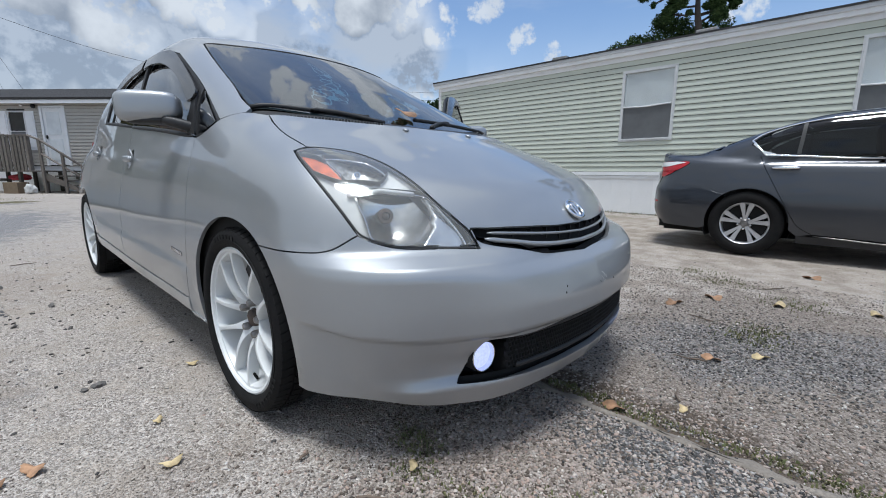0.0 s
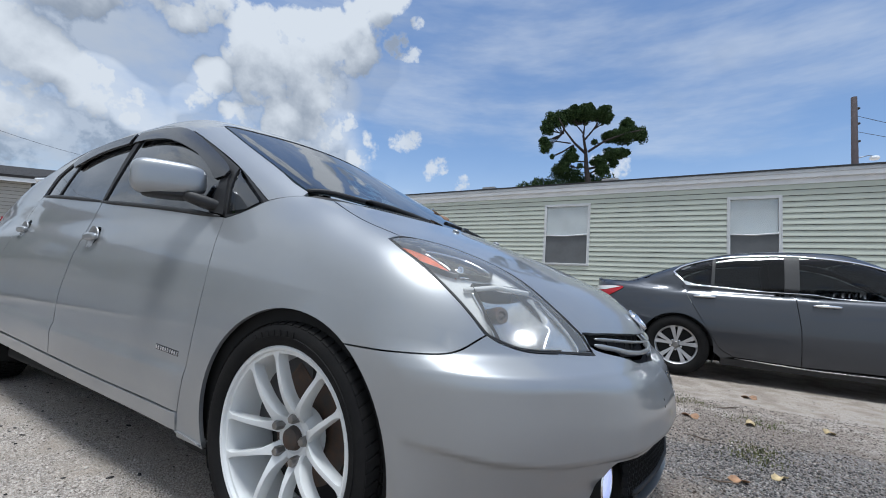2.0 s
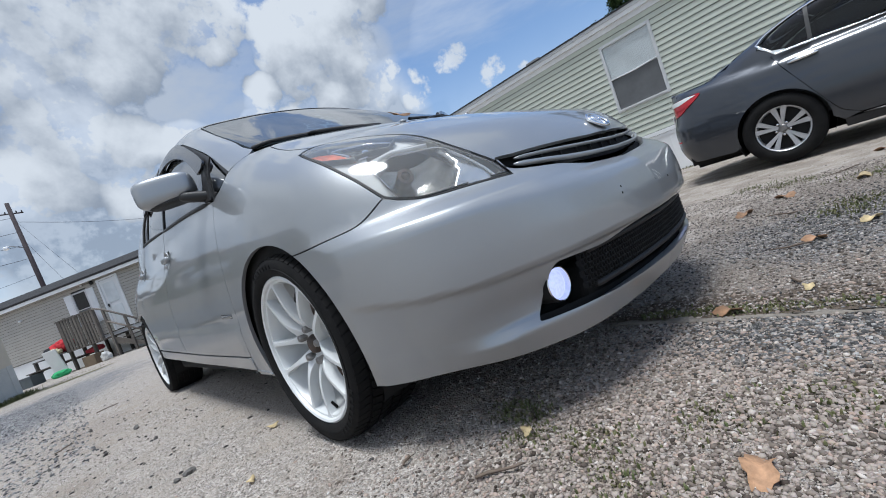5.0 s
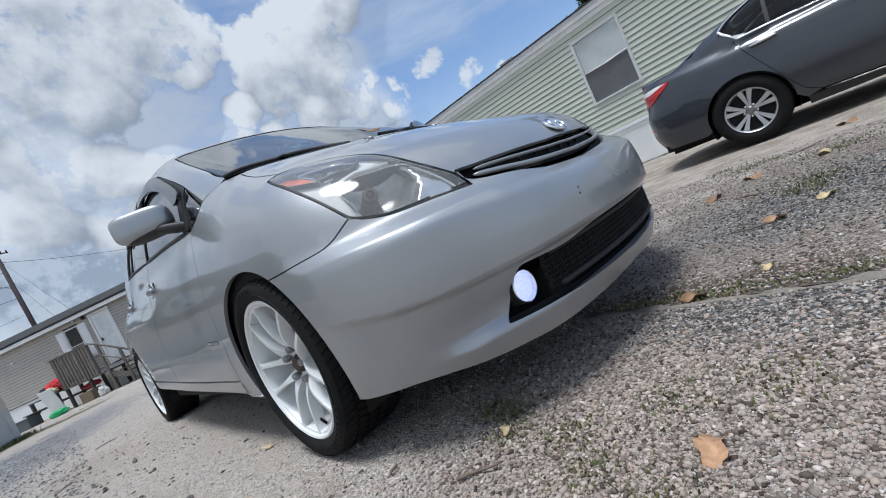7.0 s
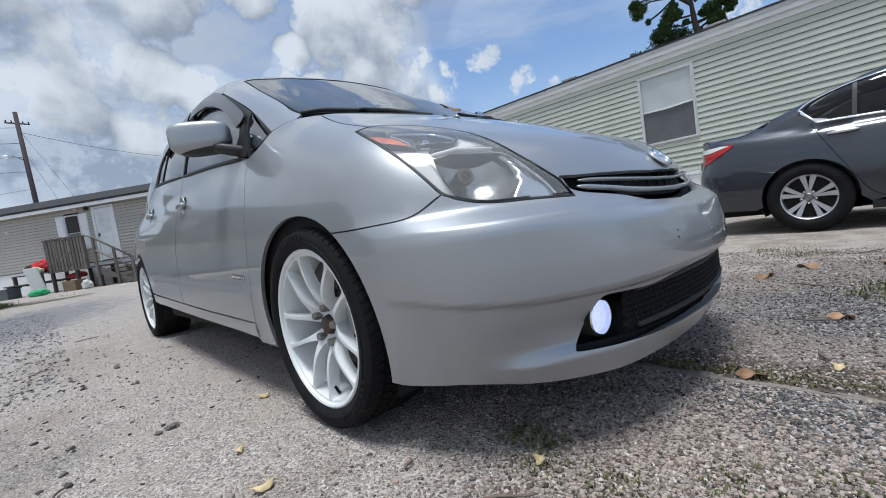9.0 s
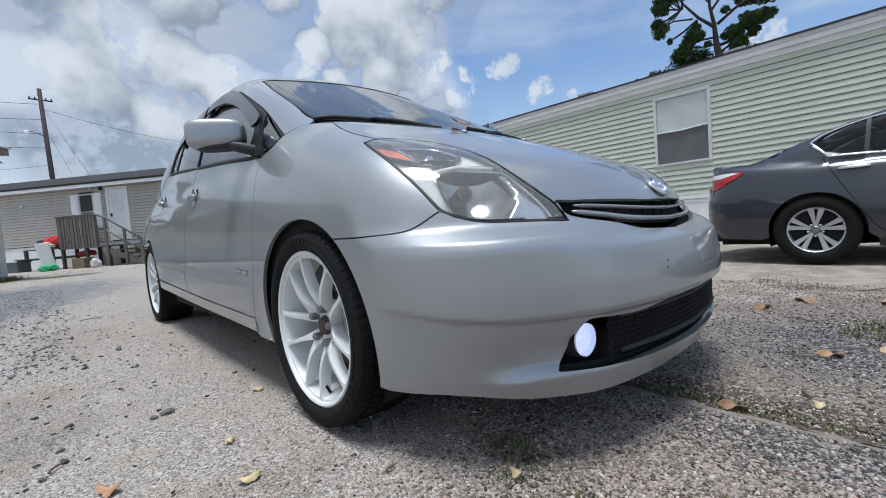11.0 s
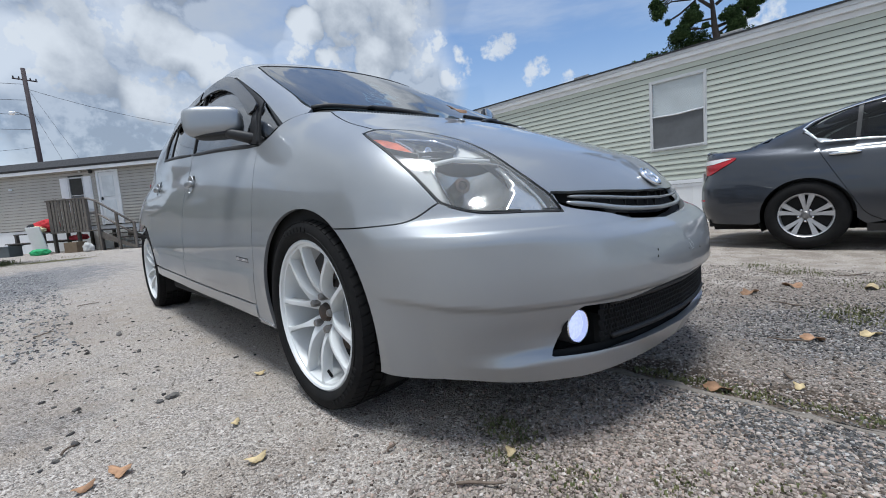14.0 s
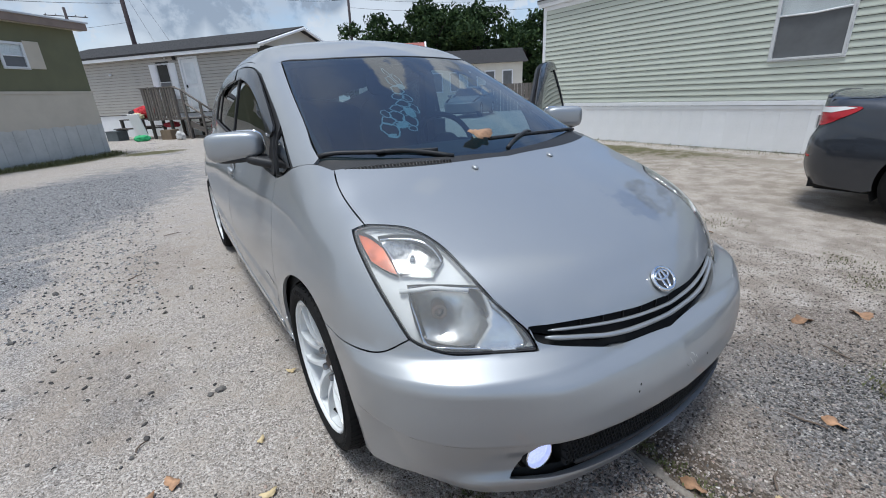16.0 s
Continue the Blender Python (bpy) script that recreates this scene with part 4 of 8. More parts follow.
TAIL_GLASS = [spline([(-0.69, 2.06, 1.05), (-0.685, 2.27, 1.066)]), spline([(-0.685, 2.27, 1.066), (-0.655, 2.21, 1.18), (-0.635, 2.05, 1.265)]), spline([(-0.645, 1.96, 1.262), (-0.69, 2.06, 1.05)])]
FRAME_EDGE = chain(spline(BELT), spline(BELT_R), spline(HEADER)[::-1], spline(FRAME_F)[:13], [(-0.69, 0.52, 1.085), (-0.72, 0.462, 0.90)])


def ring_hole(y, z, r=0.0465):
    return np.array([(-0.8, y + r * math.cos(a), z + r * math.sin(a)) for a in np.linspace(0, 2 * math.pi, 25)[:-1]])


def door_set(side):
    """The front door with its glass, handle, visor and mirror; on the far side it stands open."""
    bits = []
    door = part("front_door", sheet(hatch, SIDE, front_door_edge, holes=[ring_hole(1.335, 0.827)], step=0.018, gap=0.0012, mirror=side), M_SILVER, hatchback)
    bits.append(part("door_glass", sheet(hatch, SIDE, chain(*FRONT_GLASS), sink=0.010, deep=0.004, gap=0.004, mirror=side), M_TINT, door))
    rim_edge = chain(spline(BELT), [(-0.7, 1.43, 1.10), (-0.62, 1.385, 1.350)], spline([(-0.6, 1.385, 1.350), (-0.6, 1.10, 1.333), (-0.613, 0.93, 1.298), (-0.640, 0.70, 1.188), (-0.69, 0.50, 1.085)]), [(-0.73, 0.446, 0.893)])
    bits.append(part("window_frame", sheet(hatch, SIDE, rim_edge, holes=[chain(*FRONT_GLASS)], gap=0.002, sink=0.004, deep=0.02, step=0.02, mirror=side), M_BLACK, door, "black window frame"))
    bits.append(part("belt_moulding", strip(hatch, spline([(p[0], p[1] + 0.03, p[2] + 0.006) for p in BELT], 4), 0.018, 0.006, 0.0, side), M_BLACK, door))
    # handle: a bowl and a grip
    c = snap(hatch, [(-0.77, 1.335, 0.827)])[0]
    bits.append(part("handle_bowl", lathe_mesh([(0.022, 0.0), (0.020, 0.02), (0.010, 0.038), (-0.001, 0.046), (-0.003, 0.050), (0.001, 0.052)], 28, m=(FLIP if side else Matrix()) @ Matrix.Translation(c)), M_SILVER, door))
    bits.append(part("door_handle", blob((0.028, 0.125, 0.034), 2.8, 12, (FLIP if side else Matrix()) @ Matrix.Translation(c + np.array((-0.018, -0.02, 0.002)))), M_SILVER, door, "silver grip handle"))
    # smoked visor over the window
    top = spline([(-0.60, 1.375, 1.345), (-0.60, 1.10, 1.333), (-0.613, 0.93, 1.298), (-0.640, 0.70, 1.188), (-0.69, 0.52, 1.085), (-0.692, 0.512, 1.045)])
    low_ = spline([(-0.695, 0.560, 1.035), (-0.672, 0.66, 1.105), (-0.645, 0.80, 1.180), (-0.625, 1.0, 1.250), (-0.62, 1.20, 1.282), (-0.62, 1.375, 1.287)])
    bits.append(part("rain_visor", sheet(hatch, SIDE, chain(top, low_), sink=-0.014, deep=0.012, step=0.02, mirror=side), M_SMOKE, door, "smoked plastic rain visor"))
    # mirror
    m = (FLIP if side else Matrix()) @ Matrix.Translation((-0.822, 0.628, 1.011)) @ pose(0, 0, 0, 0, -3, -30)
    mirror = part("wing_mirror", blob((0.216, 0.116, 0.112), 3.9, 20, m, 0.10), M_SILVER, door)
    bits.append(mirror)
    bits.append(part("mirror_base", blob((0.19, 0.100, 0.026), 3.0, 12, m @ Matrix.Translation((0.016, 0.004, -0.053))), M_BLACK, door))
    bits.append(part("mirror_glass", blob((0.20, 0.008, 0.112), 3.4, 12, m @ Matrix.Translation((0.0, 0.056, 0.0))), M_CHROME, door))
    bits.append(part("mirror_arm", blob((0.15, 0.075, 0.040), 3.0, 10, (FLIP if side else Matrix()) @ Matrix.Translation((-0.735, 0.550, 0.945)) @ pose(0, 0, 0, 0, 14, -30)), M_BLACK, door))
    bits.append(part("mirror_sail", sheet(hatch, SIDE, [(-0.72, 0.455, 0.902), (-0.7, 0.545, 0.915), (-0.7, 0.545, 1.05), (-0.69, 0.515, 1.07)], sink=-0.004, deep=0.02, step=0.02, mirror=side), M_BLACK, door))
    if side:
        swing = Matrix.Translation(HINGE) @ Matrix.Rotation(radians(-58), 4, "Z") @ Matrix.Translation(-HINGE)
        lining = part("door_lining", sheet(hatch, SIDE, front_door_edge, gap=0.01, sink=0.05, deep=0, mirror=True), M_DASH, door)
        bits.append(lining)
        for ob in (door, *bits):
            ob.data.transform(swing)
    return door


for side in (False, True):
    door_set(side)
    rear = part("rear_door", sheet(hatch, SIDE, rear_door_edge, holes=[ring_hole(2.31, 0.885)], step=0.018, gap=0.0012, mirror=side), M_SILVER, hatchback)
    part("door_glass", sheet(hatch, SIDE, chain(*REAR_GLASS), sink=0.010, deep=0.004, gap=0.004, mirror=side), M_TINT, rear)
    rim_edge = chain([(-0.715, 1.425, 0.992)], spline(BELT_R), spline(HEADER[2:])[::-1], [(-0.6, 1.39, 1.352)])
    part("window_frame", sheet(hatch, SIDE, rim_edge, holes=[chain(*REAR_GLASS), chain(*TAIL_GLASS)], gap=0.002, sink=0.005, deep=0.02, step=0.02, mirror=side), M_BLACK, rear, "black window frame")
    part("rear_light_glass", sheet(hatch, SIDE, chain(*TAIL_GLASS), sink=0.010, deep=0.004, gap=0.002, mirror=side), M_TINT, rear)
    part("belt_moulding", strip(hatch, spline([(p[0], p[1], p[2] + 0.006) for p in BELT_R], 4), 0.018, 0.006, 0.0, side), M_BLACK, rear)
    top = spline([(-0.60, 1.41, 1.345), (-0.605, 1.70, 1.335), (-0.625, 1.95, 1.285), (-0.64, 2.02, 1.245)])
    low_ = spline([(-0.65, 1.97, 1.215), (-0.64, 1.70, 1.272), (-0.62, 1.42, 1.290)])
    part("rain_visor", sheet(hatch, SIDE, chain(top, low_), sink=-0.014, deep=0.012, step=0.02, mirror=side), M_SMOKE, rear, "smoked plastic rain visor")
    c = snap(hatch, [(-0.77, 2.31, 0.885)])[0]
    part("handle_bowl", lathe_mesh([(0.022, 0.0), (0.020, 0.02), (0.010, 0.038), (-0.001, 0.046), (-0.003, 0.050), (0.001, 0.052)], 28, m=(FLIP if side else Matrix()) @ Matrix.Translation(c)), M_SILVER, rear)
    part("door_handle", blob((0.028, 0.125, 0.034), 2.8, 12, (FLIP if side else Matrix()) @ Matrix.Translation(c + np.array((-0.018, -0.02, 0.002)))), M_SILVER, rear, "silver grip handle")
    part("rear_quarter", sheet(hatch, SIDE, quarter_edge, mirror=side), M_SILVER, hatchback)
    part("rocker_panel", sheet(hatch, SIDE, rocker_edge, sink=-0.004, deep=0.03, mirror=side), M_SILVER, hatchback)
    if not side:
        part("inner_panel", sheet(hatch, SIDE, front_door_edge, mirror=side, gap=-0.010, deep=0, sink=0.018), M_VOID, hatchback)
    part("inner_panel", sheet(hatch, SIDE, rear_door_edge, mirror=side, gap=-0.010, deep=0, sink=0.018), M_VOID, hatchback)
    quarter = part("quarter_window", sheet(hatch, SIDE, QUARTER, sink=0.006, deep=0.004, gap=0.010, step=0.02, mirror=side), M_TINT, hatchback)
    q_edge = chain([(-0.703, 0.268, 0.947), (-0.668, 0.50, 1.09), (-0.69, 0.515, 1.07), (-0.71, 0.468, 0.96), (-0.73, 0.448, 0.893), (-0.712, 0.34, 0.914)])
    part("quarter_frame", sheet(hatch, SIDE, q_edge, holes=[np.array(QUARTER)], gap=0.0015, sink=0.003, deep=0.02, step=0.02, mirror=side), M_BLACK, quarter, "black triangular window frame")
    part("quarter_backing", sheet(hatch, SIDE, QUARTER, sink=0.04, deep=0, gap=-0.01, step=0.02, mirror=side), M_DASH, quarter)
    pillar_edge = chain(spline(SCREEN_SIDE), [(-0.60, 0.905, 1.312)], spline(FRAME_F), [(-0.66, 0.16, 0.968)])
    part("windscreen_pillar", sheet(hatch, FENDER_WAY, pillar_edge, mirror=side), M_SILVER, hatchback)
    rail_edge = chain(spline(RAIL[:5]), spline(HEADER[:5])[::-1])
    part("roof_rail", sheet(hatch, FENDER_WAY, rail_edge, gap=0.0005, mirror=side), M_SILVER, hatchback)
    part("centre_pillar", boxes([(-0.70, 1.36, 0.6, -0.60, 1.46, 1.0), (-0.62, 1.36, 1.0, -0.54, 1.44, 1.30)], 0.01, FLIP if side else None), M_DASH, hatchback)
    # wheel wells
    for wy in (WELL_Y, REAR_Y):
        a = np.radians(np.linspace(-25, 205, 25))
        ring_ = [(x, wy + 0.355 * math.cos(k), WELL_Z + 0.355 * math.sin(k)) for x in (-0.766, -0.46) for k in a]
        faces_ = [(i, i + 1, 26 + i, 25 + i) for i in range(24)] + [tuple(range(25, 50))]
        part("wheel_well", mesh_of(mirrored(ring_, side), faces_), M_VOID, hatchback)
    # badge: plain chrome bars
    q0 = snap(hatch, [(-0.809, 0.60 - 0.014 * i, 0.463 - 0.0007 * i) for i in range(10)])
    badge = part("door_badge", boxes([(q[0] - 0.003, q[1] - 0.0038, q[2] - 0.0062, q[0] + 0.002, q[1] + 0.0038, q[2] + 0.0062) for q in q0], 0.001, FLIP if side else None), M_CHROME, hatchback, "small chrome badge of bars")
    # wider black bars underneath: the badge's dark outline shadow as geometry
    part("badge_rim", boxes([(q[0] - 0.0012, q[1] - 0.0062, q[2] - 0.0086, q[0] + 0.003, q[1] + 0.0062, q[2] + 0.0086) for q in q0], 0.001, FLIP if side else None), M_BLACK, badge, "black shadow bars under the badge")

# glass in front and behind, cowl, wipers
screen = part("windscreen", sheet(hatch_cabin, TOP, both_sides(chain(spline(SCREEN_LOW), spline(SCREEN_SIDE), spline(SCREEN_TOP))), gap=0.003, deep=0.004), M_WIND, hatchback)
inner_screen = both_sides(chain(spline([(0.0, -0.005, 0.97), (-0.235, 0.025, 0.972), (-0.412, 0.078, 0.98), (-0.55, 0.14, 0.99), (-0.606, 0.19, 0.99)]), spline([(-0.606, 0.20, 1.0), (-0.590, 0.366, 1.087), (-0.552, 0.613, 1.212), (-0.508, 0.845, 1.33)]), spline([(-0.508, 0.845, 1.33), (-0.40, 0.775, 1.34), (-0.2, 0.727, 1.345), (0.0, 0.715, 1.345)])))
part("screen_border", sheet(hatch_cabin, TOP, both_sides(chain(spline(SCREEN_LOW), spline(SCREEN_SIDE), spline(SCREEN_TOP))), holes=[inner_screen], gap=0.003, deep=0, sink=0.005), M_BLACK, screen, "black glass border")
part("screen_trim", strip(hatch_cabin, [*(np.array(spline(SCREEN_TOP)) * (-1, 1, 1)), *spline(SCREEN_TOP)[::-1][1:]], 0.010, 0.003), M_BLACK, screen)
roof_edge = both_sides(chain(spline(SCREEN_TOP)[::-1], spline(RAIL), [(-0.45, 3.13, 1.12), (0.0, 3.16, 1.15)]))
part("roof", sheet(hatch_cabin, TOP, roof_edge, gap=0.0), M_SILVER, hatchback)
part("headlining", sheet(hatch_cabin, TOP, roof_edge, gap=0.0, sink=0.03, deep=0), M_SEAT, hatchback)
part("rear_window", sheet(hatch_cabin, BACK, [(-0.52, 1.10), (0.52, 1.10), (0.46, 1.34), (-0.46, 1.34)], gap=0, deep=0.004), M_TINT, hatchback)
part("tailgate", sheet(hatch, BACK, [(-0.62, 0.25), (0.62, 0.25), (0.60, 0.95), (0.50, 1.10), (-0.50, 1.10), (-0.60, 0.95)], gap=0), M_SILVER, hatchback)
for side in (False, True):
    part("tail_lamp", sheet(hatch, BACK, [(-0.66, 0.62), (-0.55, 0.62), (-0.50, 1.0), (-0.62, 1.0)], gap=0, sink=-0.006, mirror=side), M_RED, hatchback)
cowl_edge = both_sides(chain(spline(SCREEN_LOW), [(-0.655, 0.155, 0.975), (-0.635, 0.075, 0.955)], spline(HOOD_BACK)))
cowl = part("cowl_panel", sheet(hatch, TOP, cowl_edge, gap=-0.004, sink=0.010, deep=0.02), M_BLACK, hatchback, "black plastic cowl with a slotted vent")
slots = snap(hatch, [(-0.59 + 0.0115 * i, 0.055 - 0.0033 * i + 0.00001 * i * i, 0.95) for i in range(32)])
part("vent_slats", boxes([(q[0] - 0.002, q[1] - 0.012, q[2] - 0.012, q[0] + 0.002, q[1] + 0.014, q[2] - 0.003) for q in slots]), M_STEEL, cowl)
for pts, arm in (([(-0.632, 0.175, 0.985), (-0.53, 0.125, 0.985), (-0.43, 0.085, 0.985), (-0.33, 0.055, 0.985), (-0.235, 0.035, 0.982)], [(-0.436, 0.080, 0.995), (-0.34, 0.05, 0.99), (-0.20, -0.020, 0.965)]),
                 ([(0.02, 0.052, 0.99), (0.15, 0.055, 0.99), (0.30, 0.065, 0.99), (0.45, 0.085, 0.985), (0.60, 0.12, 0.975)], [(0.25, 0.072, 1.0), (0.15, 0.03, 0.985), (0.06, -0.02, 0.962)])):
    b = snap(hatch_cabin, spline(pts, 5)) + normals(hatch_cabin, snap(hatch_cabin, spline(pts, 5))) * 0.001
    blade = part("wiper", tube(b, 0.0075, 6), M_BLACK, hatchback, "black wiper")
    part("wiper_rubber", tube(b - np.array((0, 0, 0.005)), 0.003, 4), M_RUBBER, blade)
    a = snap(hatch_cabin, spline(arm, 5)) + normals(hatch_cabin, snap(hatch_cabin, spline(arm, 5))) * 0.004
    part("wiper_arm", tube(a, 0.0085, 6), M_BLACK, blade)
    part("wiper_joint", blob((0.045, 0.024, 0.013), 2.5, 8, Matrix.Translation(a[0])), M_BLACK, blade)
# decal behind the glass: a cluster of small plain loops and patches
g = random.Random(12)
for k, (cx, cy, rx, ry, w) in enumerate(((-0.335, 0.20, 0.040, 0.050, 0.007), (-0.315, 0.255, 0.034, 0.030, 0.006), (-0.275, 0.215, 0.030, 0.022, 0), (-0.265, 0.275, 0.036, 0.040, 0.006), (-0.225, 0.235, 0.028, 0.045, 0.006), (-0.235, 0.32, 0.036, 0.026, 0.006), (-0.20, 0.285, 0.022, 0.035, 0), (-0.195, 0.345, 0.034, 0.030, 0.006), (-0.165, 0.31, 0.018, 0.040, 0.005), (-0.185, 0.40, 0.030, 0.028, 0.005), (-0.15, 0.38, 0.022, 0.034, 0.005), (-0.345, 0.165, 0.020, 0.014, 0), (-0.16, 0.45, 0.032, 0.036, 0.006), (-0.13, 0.47, 0.020, 0.026, 0), (-0.15, 0.52, 0.020, 0.050, 0.005), (-0.115, 0.535, 0.013, 0.055, 0.004), (-0.135, 0.60, 0.012, 0.045, 0.004), (-0.245, 0.185, 0.022, 0.02, 0.005), (-0.30, 0.30, 0.02, 0.03, 0.005))):
    n = 11
    loop = np.array([(cx + rx * math.cos(6.2832 * i / n) * g.uniform(0.75, 1.15), cy + ry * math.sin(6.2832 * i / n) * g.uniform(0.75, 1.15)) for i in range(n)])
    part("window_decal", sheet(hatch_cabin, TOP, loop, holes=[shrink(loop, w)] if w else [], gap=0, deep=0, sink=0.006, step=0.012), M_DECAL, screen, "pale decal of plain loops")

# cabin
part("dashboard", sheet(lambda p: np.abs(p[:, 0]) * 0 + p[:, 2] - (0.955 - 0.18 * np.maximum(p[:, 1] - 0.45, 0) - 0.05 * p[:, 0] ** 2), TOP, [(-0.62, 0.12, 0), (-0.3, 0.0, 0), (0.3, 0.0, 0), (0.62, 0.12, 0), (0.66, 0.75, 0), (-0.66, 0.75, 0)], gap=0, deep=0.3, step=0.08), M_DASH, hatchback)
wheel_m = Matrix.Translation((0.36, 0.86, 0.90)) @ pose(0, 0, 0, 65)
steer = part("steering_wheel", tube([wheel_m @ Vector((0.185 * math.cos(a), 0.17 * math.sin(a), 0)) for a in np.linspace(0, 2 * math.pi, 33)], 0.016, 8, False), M_BLACK, hatchback)
part("steering_hub", blob((0.17, 0.11, 0.05), 2.6, 10, wheel_m), M_BLACK, steer)
part("steering_spoke", blob((0.34, 0.04, 0.025), 2.6, 8, wheel_m), M_BLACK, steer)
for sx in (-0.36, 0.36):
    seat = part("seat", blob((0.50, 0.52, 0.20), 3.2, 12, pose(sx, 1.22, 0.56)), M_SEAT, hatchback)
    part("backrest", blob((0.48, 0.17, 0.66), 3.2, 12, pose(sx, 1.52, 0.86, -14)), M_SEAT, seat)
    part("headrest", blob((0.26, 0.11, 0.18), 3.0, 10, pose(sx, 1.62, 1.26, -10)), M_SEAT, seat)
bench = part("rear_seat", blob((1.25, 0.5, 0.22), 3.4, 12, pose(0, 2.22, 0.56)), M_SEAT, hatchback)
part("backrest", blob((1.25, 0.16, 0.62), 3.4, 12, pose(0, 2.52, 0.86, -18)), M_SEAT, bench)
part("cabin_floor", boxes([(-0.70, 0.1, 0.30, 0.70, 3.3, 0.40), (-0.66, 2.6, 0.4, 0.66, 3.3, 0.85), (-0.7, 0.0, 0.4, 0.7, 0.2, 0.88)]), M_DASH, hatchback)
part("cabin_mirror", blob((0.22, 0.03, 0.065), 3.0, 8, pose(0, 0.78, 1.285, -10)), M_BLACK, hatchback)
# the second box is an added filler that stops daylight behind the duct mesh
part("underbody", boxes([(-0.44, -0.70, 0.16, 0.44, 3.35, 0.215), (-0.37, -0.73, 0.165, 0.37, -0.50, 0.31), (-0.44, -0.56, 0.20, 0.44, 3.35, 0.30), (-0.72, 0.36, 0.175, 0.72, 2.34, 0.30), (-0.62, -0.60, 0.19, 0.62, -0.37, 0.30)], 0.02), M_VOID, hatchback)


def wheel_place(x0, y0, out):
    return Matrix.Translation((x0, y0, 0.302)) @ Matrix.Scale(-out, 4, (1, 0, 0))


mark_bm = bmesh.new()
bmesh.ops.create_cube(mark_bm, size=1, matrix=Matrix.Diagonal((0.003, 0.014, 0.012, 1)))
MARK = bpy.data.meshes.new("sidewall_mark")
mark_bm.to_mesh(MARK)
mark_bm.free()
MARK.materials.append(M_RUBBER)


def split_wheel(parent, x, y, out, turn):
    """A white wheel with ten spokes in five pairs, its tyre, nuts and brake."""
    m = wheel_place(x, y, out)
    w = part("wheel", lathe_mesh([(0.002, 0.238), (-0.006, 0.237), (-0.009, 0.232), (-0.006, 0.226), (0.002, 0.223), (0.003, 0.2165), (0.008, 0.2145), (0.028, 0.211), (0.05, 0.206), (0.11, 0.20), (0.19, 0.215), (0.2, 0.234)], 72, m=m), M_WHITE, parent, "white split ten-spoke alloy wheel")
    verts, faces = [], []
    for k in range(10):
        pair, lean = radians(turn + 72 * (k // 2)), -1 if k % 2 == 0 else 1
        base, n = len(verts), 26
        for i in range(n + 1):
            s = i / n
            r = 0.042 + (0.224 - 0.042) * s
            a = pair + lean * math.asin(min(0.9, (0.0265 + 0.0255 * s) / r))
            h = 0.0015 + 0.050 * (1 - s) ** 3.9
            edge = min(1.0, max(0.0, (r - 0.196) / 0.028))
            w_ = 0.0084 - 0.0022 * s + 0.022 * (1 - math.sqrt(max(0.0, 1 - edge * edge))) + 0.018 * max(0.0, 1 - s / 0.42) ** 2
            t = np.array((0, -math.sin(a), math.cos(a)))
            c = np.array((h, r * math.cos(a), r * math.sin(a)))
            back = 0.042 - 0.012 * s
            for u, v in ((-1, back), (-1.0, 0.004), (-0.86, 0.0), (0, -0.0008), (0.86, 0.0), (1.0, 0.004), (1, back)):
                verts.append(c + t * (w_ * u + (-0.001 * (1 if u > 0 else -1) if v == back else 0)) + np.array((v, 0, 0)))
        for i in range(n):
            for j in range(6):
                faces.append((base + i * 7 + j, base + i * 7 + j + 1, base + (i + 1) * 7 + j + 1, base + (i + 1) * 7 + j))
            faces.append((base + i * 7 + 6, base + i * 7, base + (i + 1) * 7, base + (i + 1) * 7 + 6))
    me = mesh_of(verts, faces, True)
    bm = bmesh.new()
    bm.from_mesh(me)
    bmesh.ops.recalc_face_normals(bm, faces=bm.faces)
    for e in bm.edges:
        e.smooth = len(e.link_faces) < 2 or e.calc_face_angle() < 0.6
    bmesh.ops.transform(bm, matrix=m, verts=bm.verts)
    bm.to_mesh(me)
    bm.free()
    part("spokes", me, M_WHITE, w)
    part("hub", lathe_mesh([(0.048, 0.0), (0.048, 0.030), (0.050, 0.034), (0.046, 0.040), (0.048, 0.058), (0.062, 0.068), (0.085, 0.074)], 40, m=m), M_WHITE, w)
    part("hub_bore", lathe_mesh([(0.028, 0.0), (0.028, 0.018), (0.032, 0.026), (0.0465, 0.031)], 24, m=m), M_IRON, w, "dark rusty hub centre")
    for k in range(5):
        a = radians(turn + 72 * k + 36)
        part("wheel_nut", lathe_mesh([(0.052, 0.0125), (0.026, 0.0125), (0.020, 0.010), (0.018, 0.0)], 6, m=m @ Matrix.Translation((0, 0.054 * math.cos(a), 0.054 * math.sin(a)))), M_STEEL, w)
    part("brake_disc", lathe_mesh([(0.10, 0.0), (0.10, 0.135), (0.125, 0.135), (0.125, 0.05)], 40, m=m), M_IRON, w)
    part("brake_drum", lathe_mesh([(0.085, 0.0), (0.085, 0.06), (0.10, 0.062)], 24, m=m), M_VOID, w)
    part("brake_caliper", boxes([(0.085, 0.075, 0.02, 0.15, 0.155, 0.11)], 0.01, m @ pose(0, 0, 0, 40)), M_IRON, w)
    # added black disc that stands in for the shade behind the spokes
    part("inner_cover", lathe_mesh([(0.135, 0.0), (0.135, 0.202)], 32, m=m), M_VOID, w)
    part("valve_stem", tube([m @ Vector(v) for v in ((0.03, 0.205 * math.cos(radians(turn + 200)), 0.205 * math.sin(radians(turn + 200))), (0.018, 0.180 * math.cos(radians(turn + 200)), 0.180 * math.sin(radians(turn + 200))))], 0.005, 6), M_RUBBER, w)
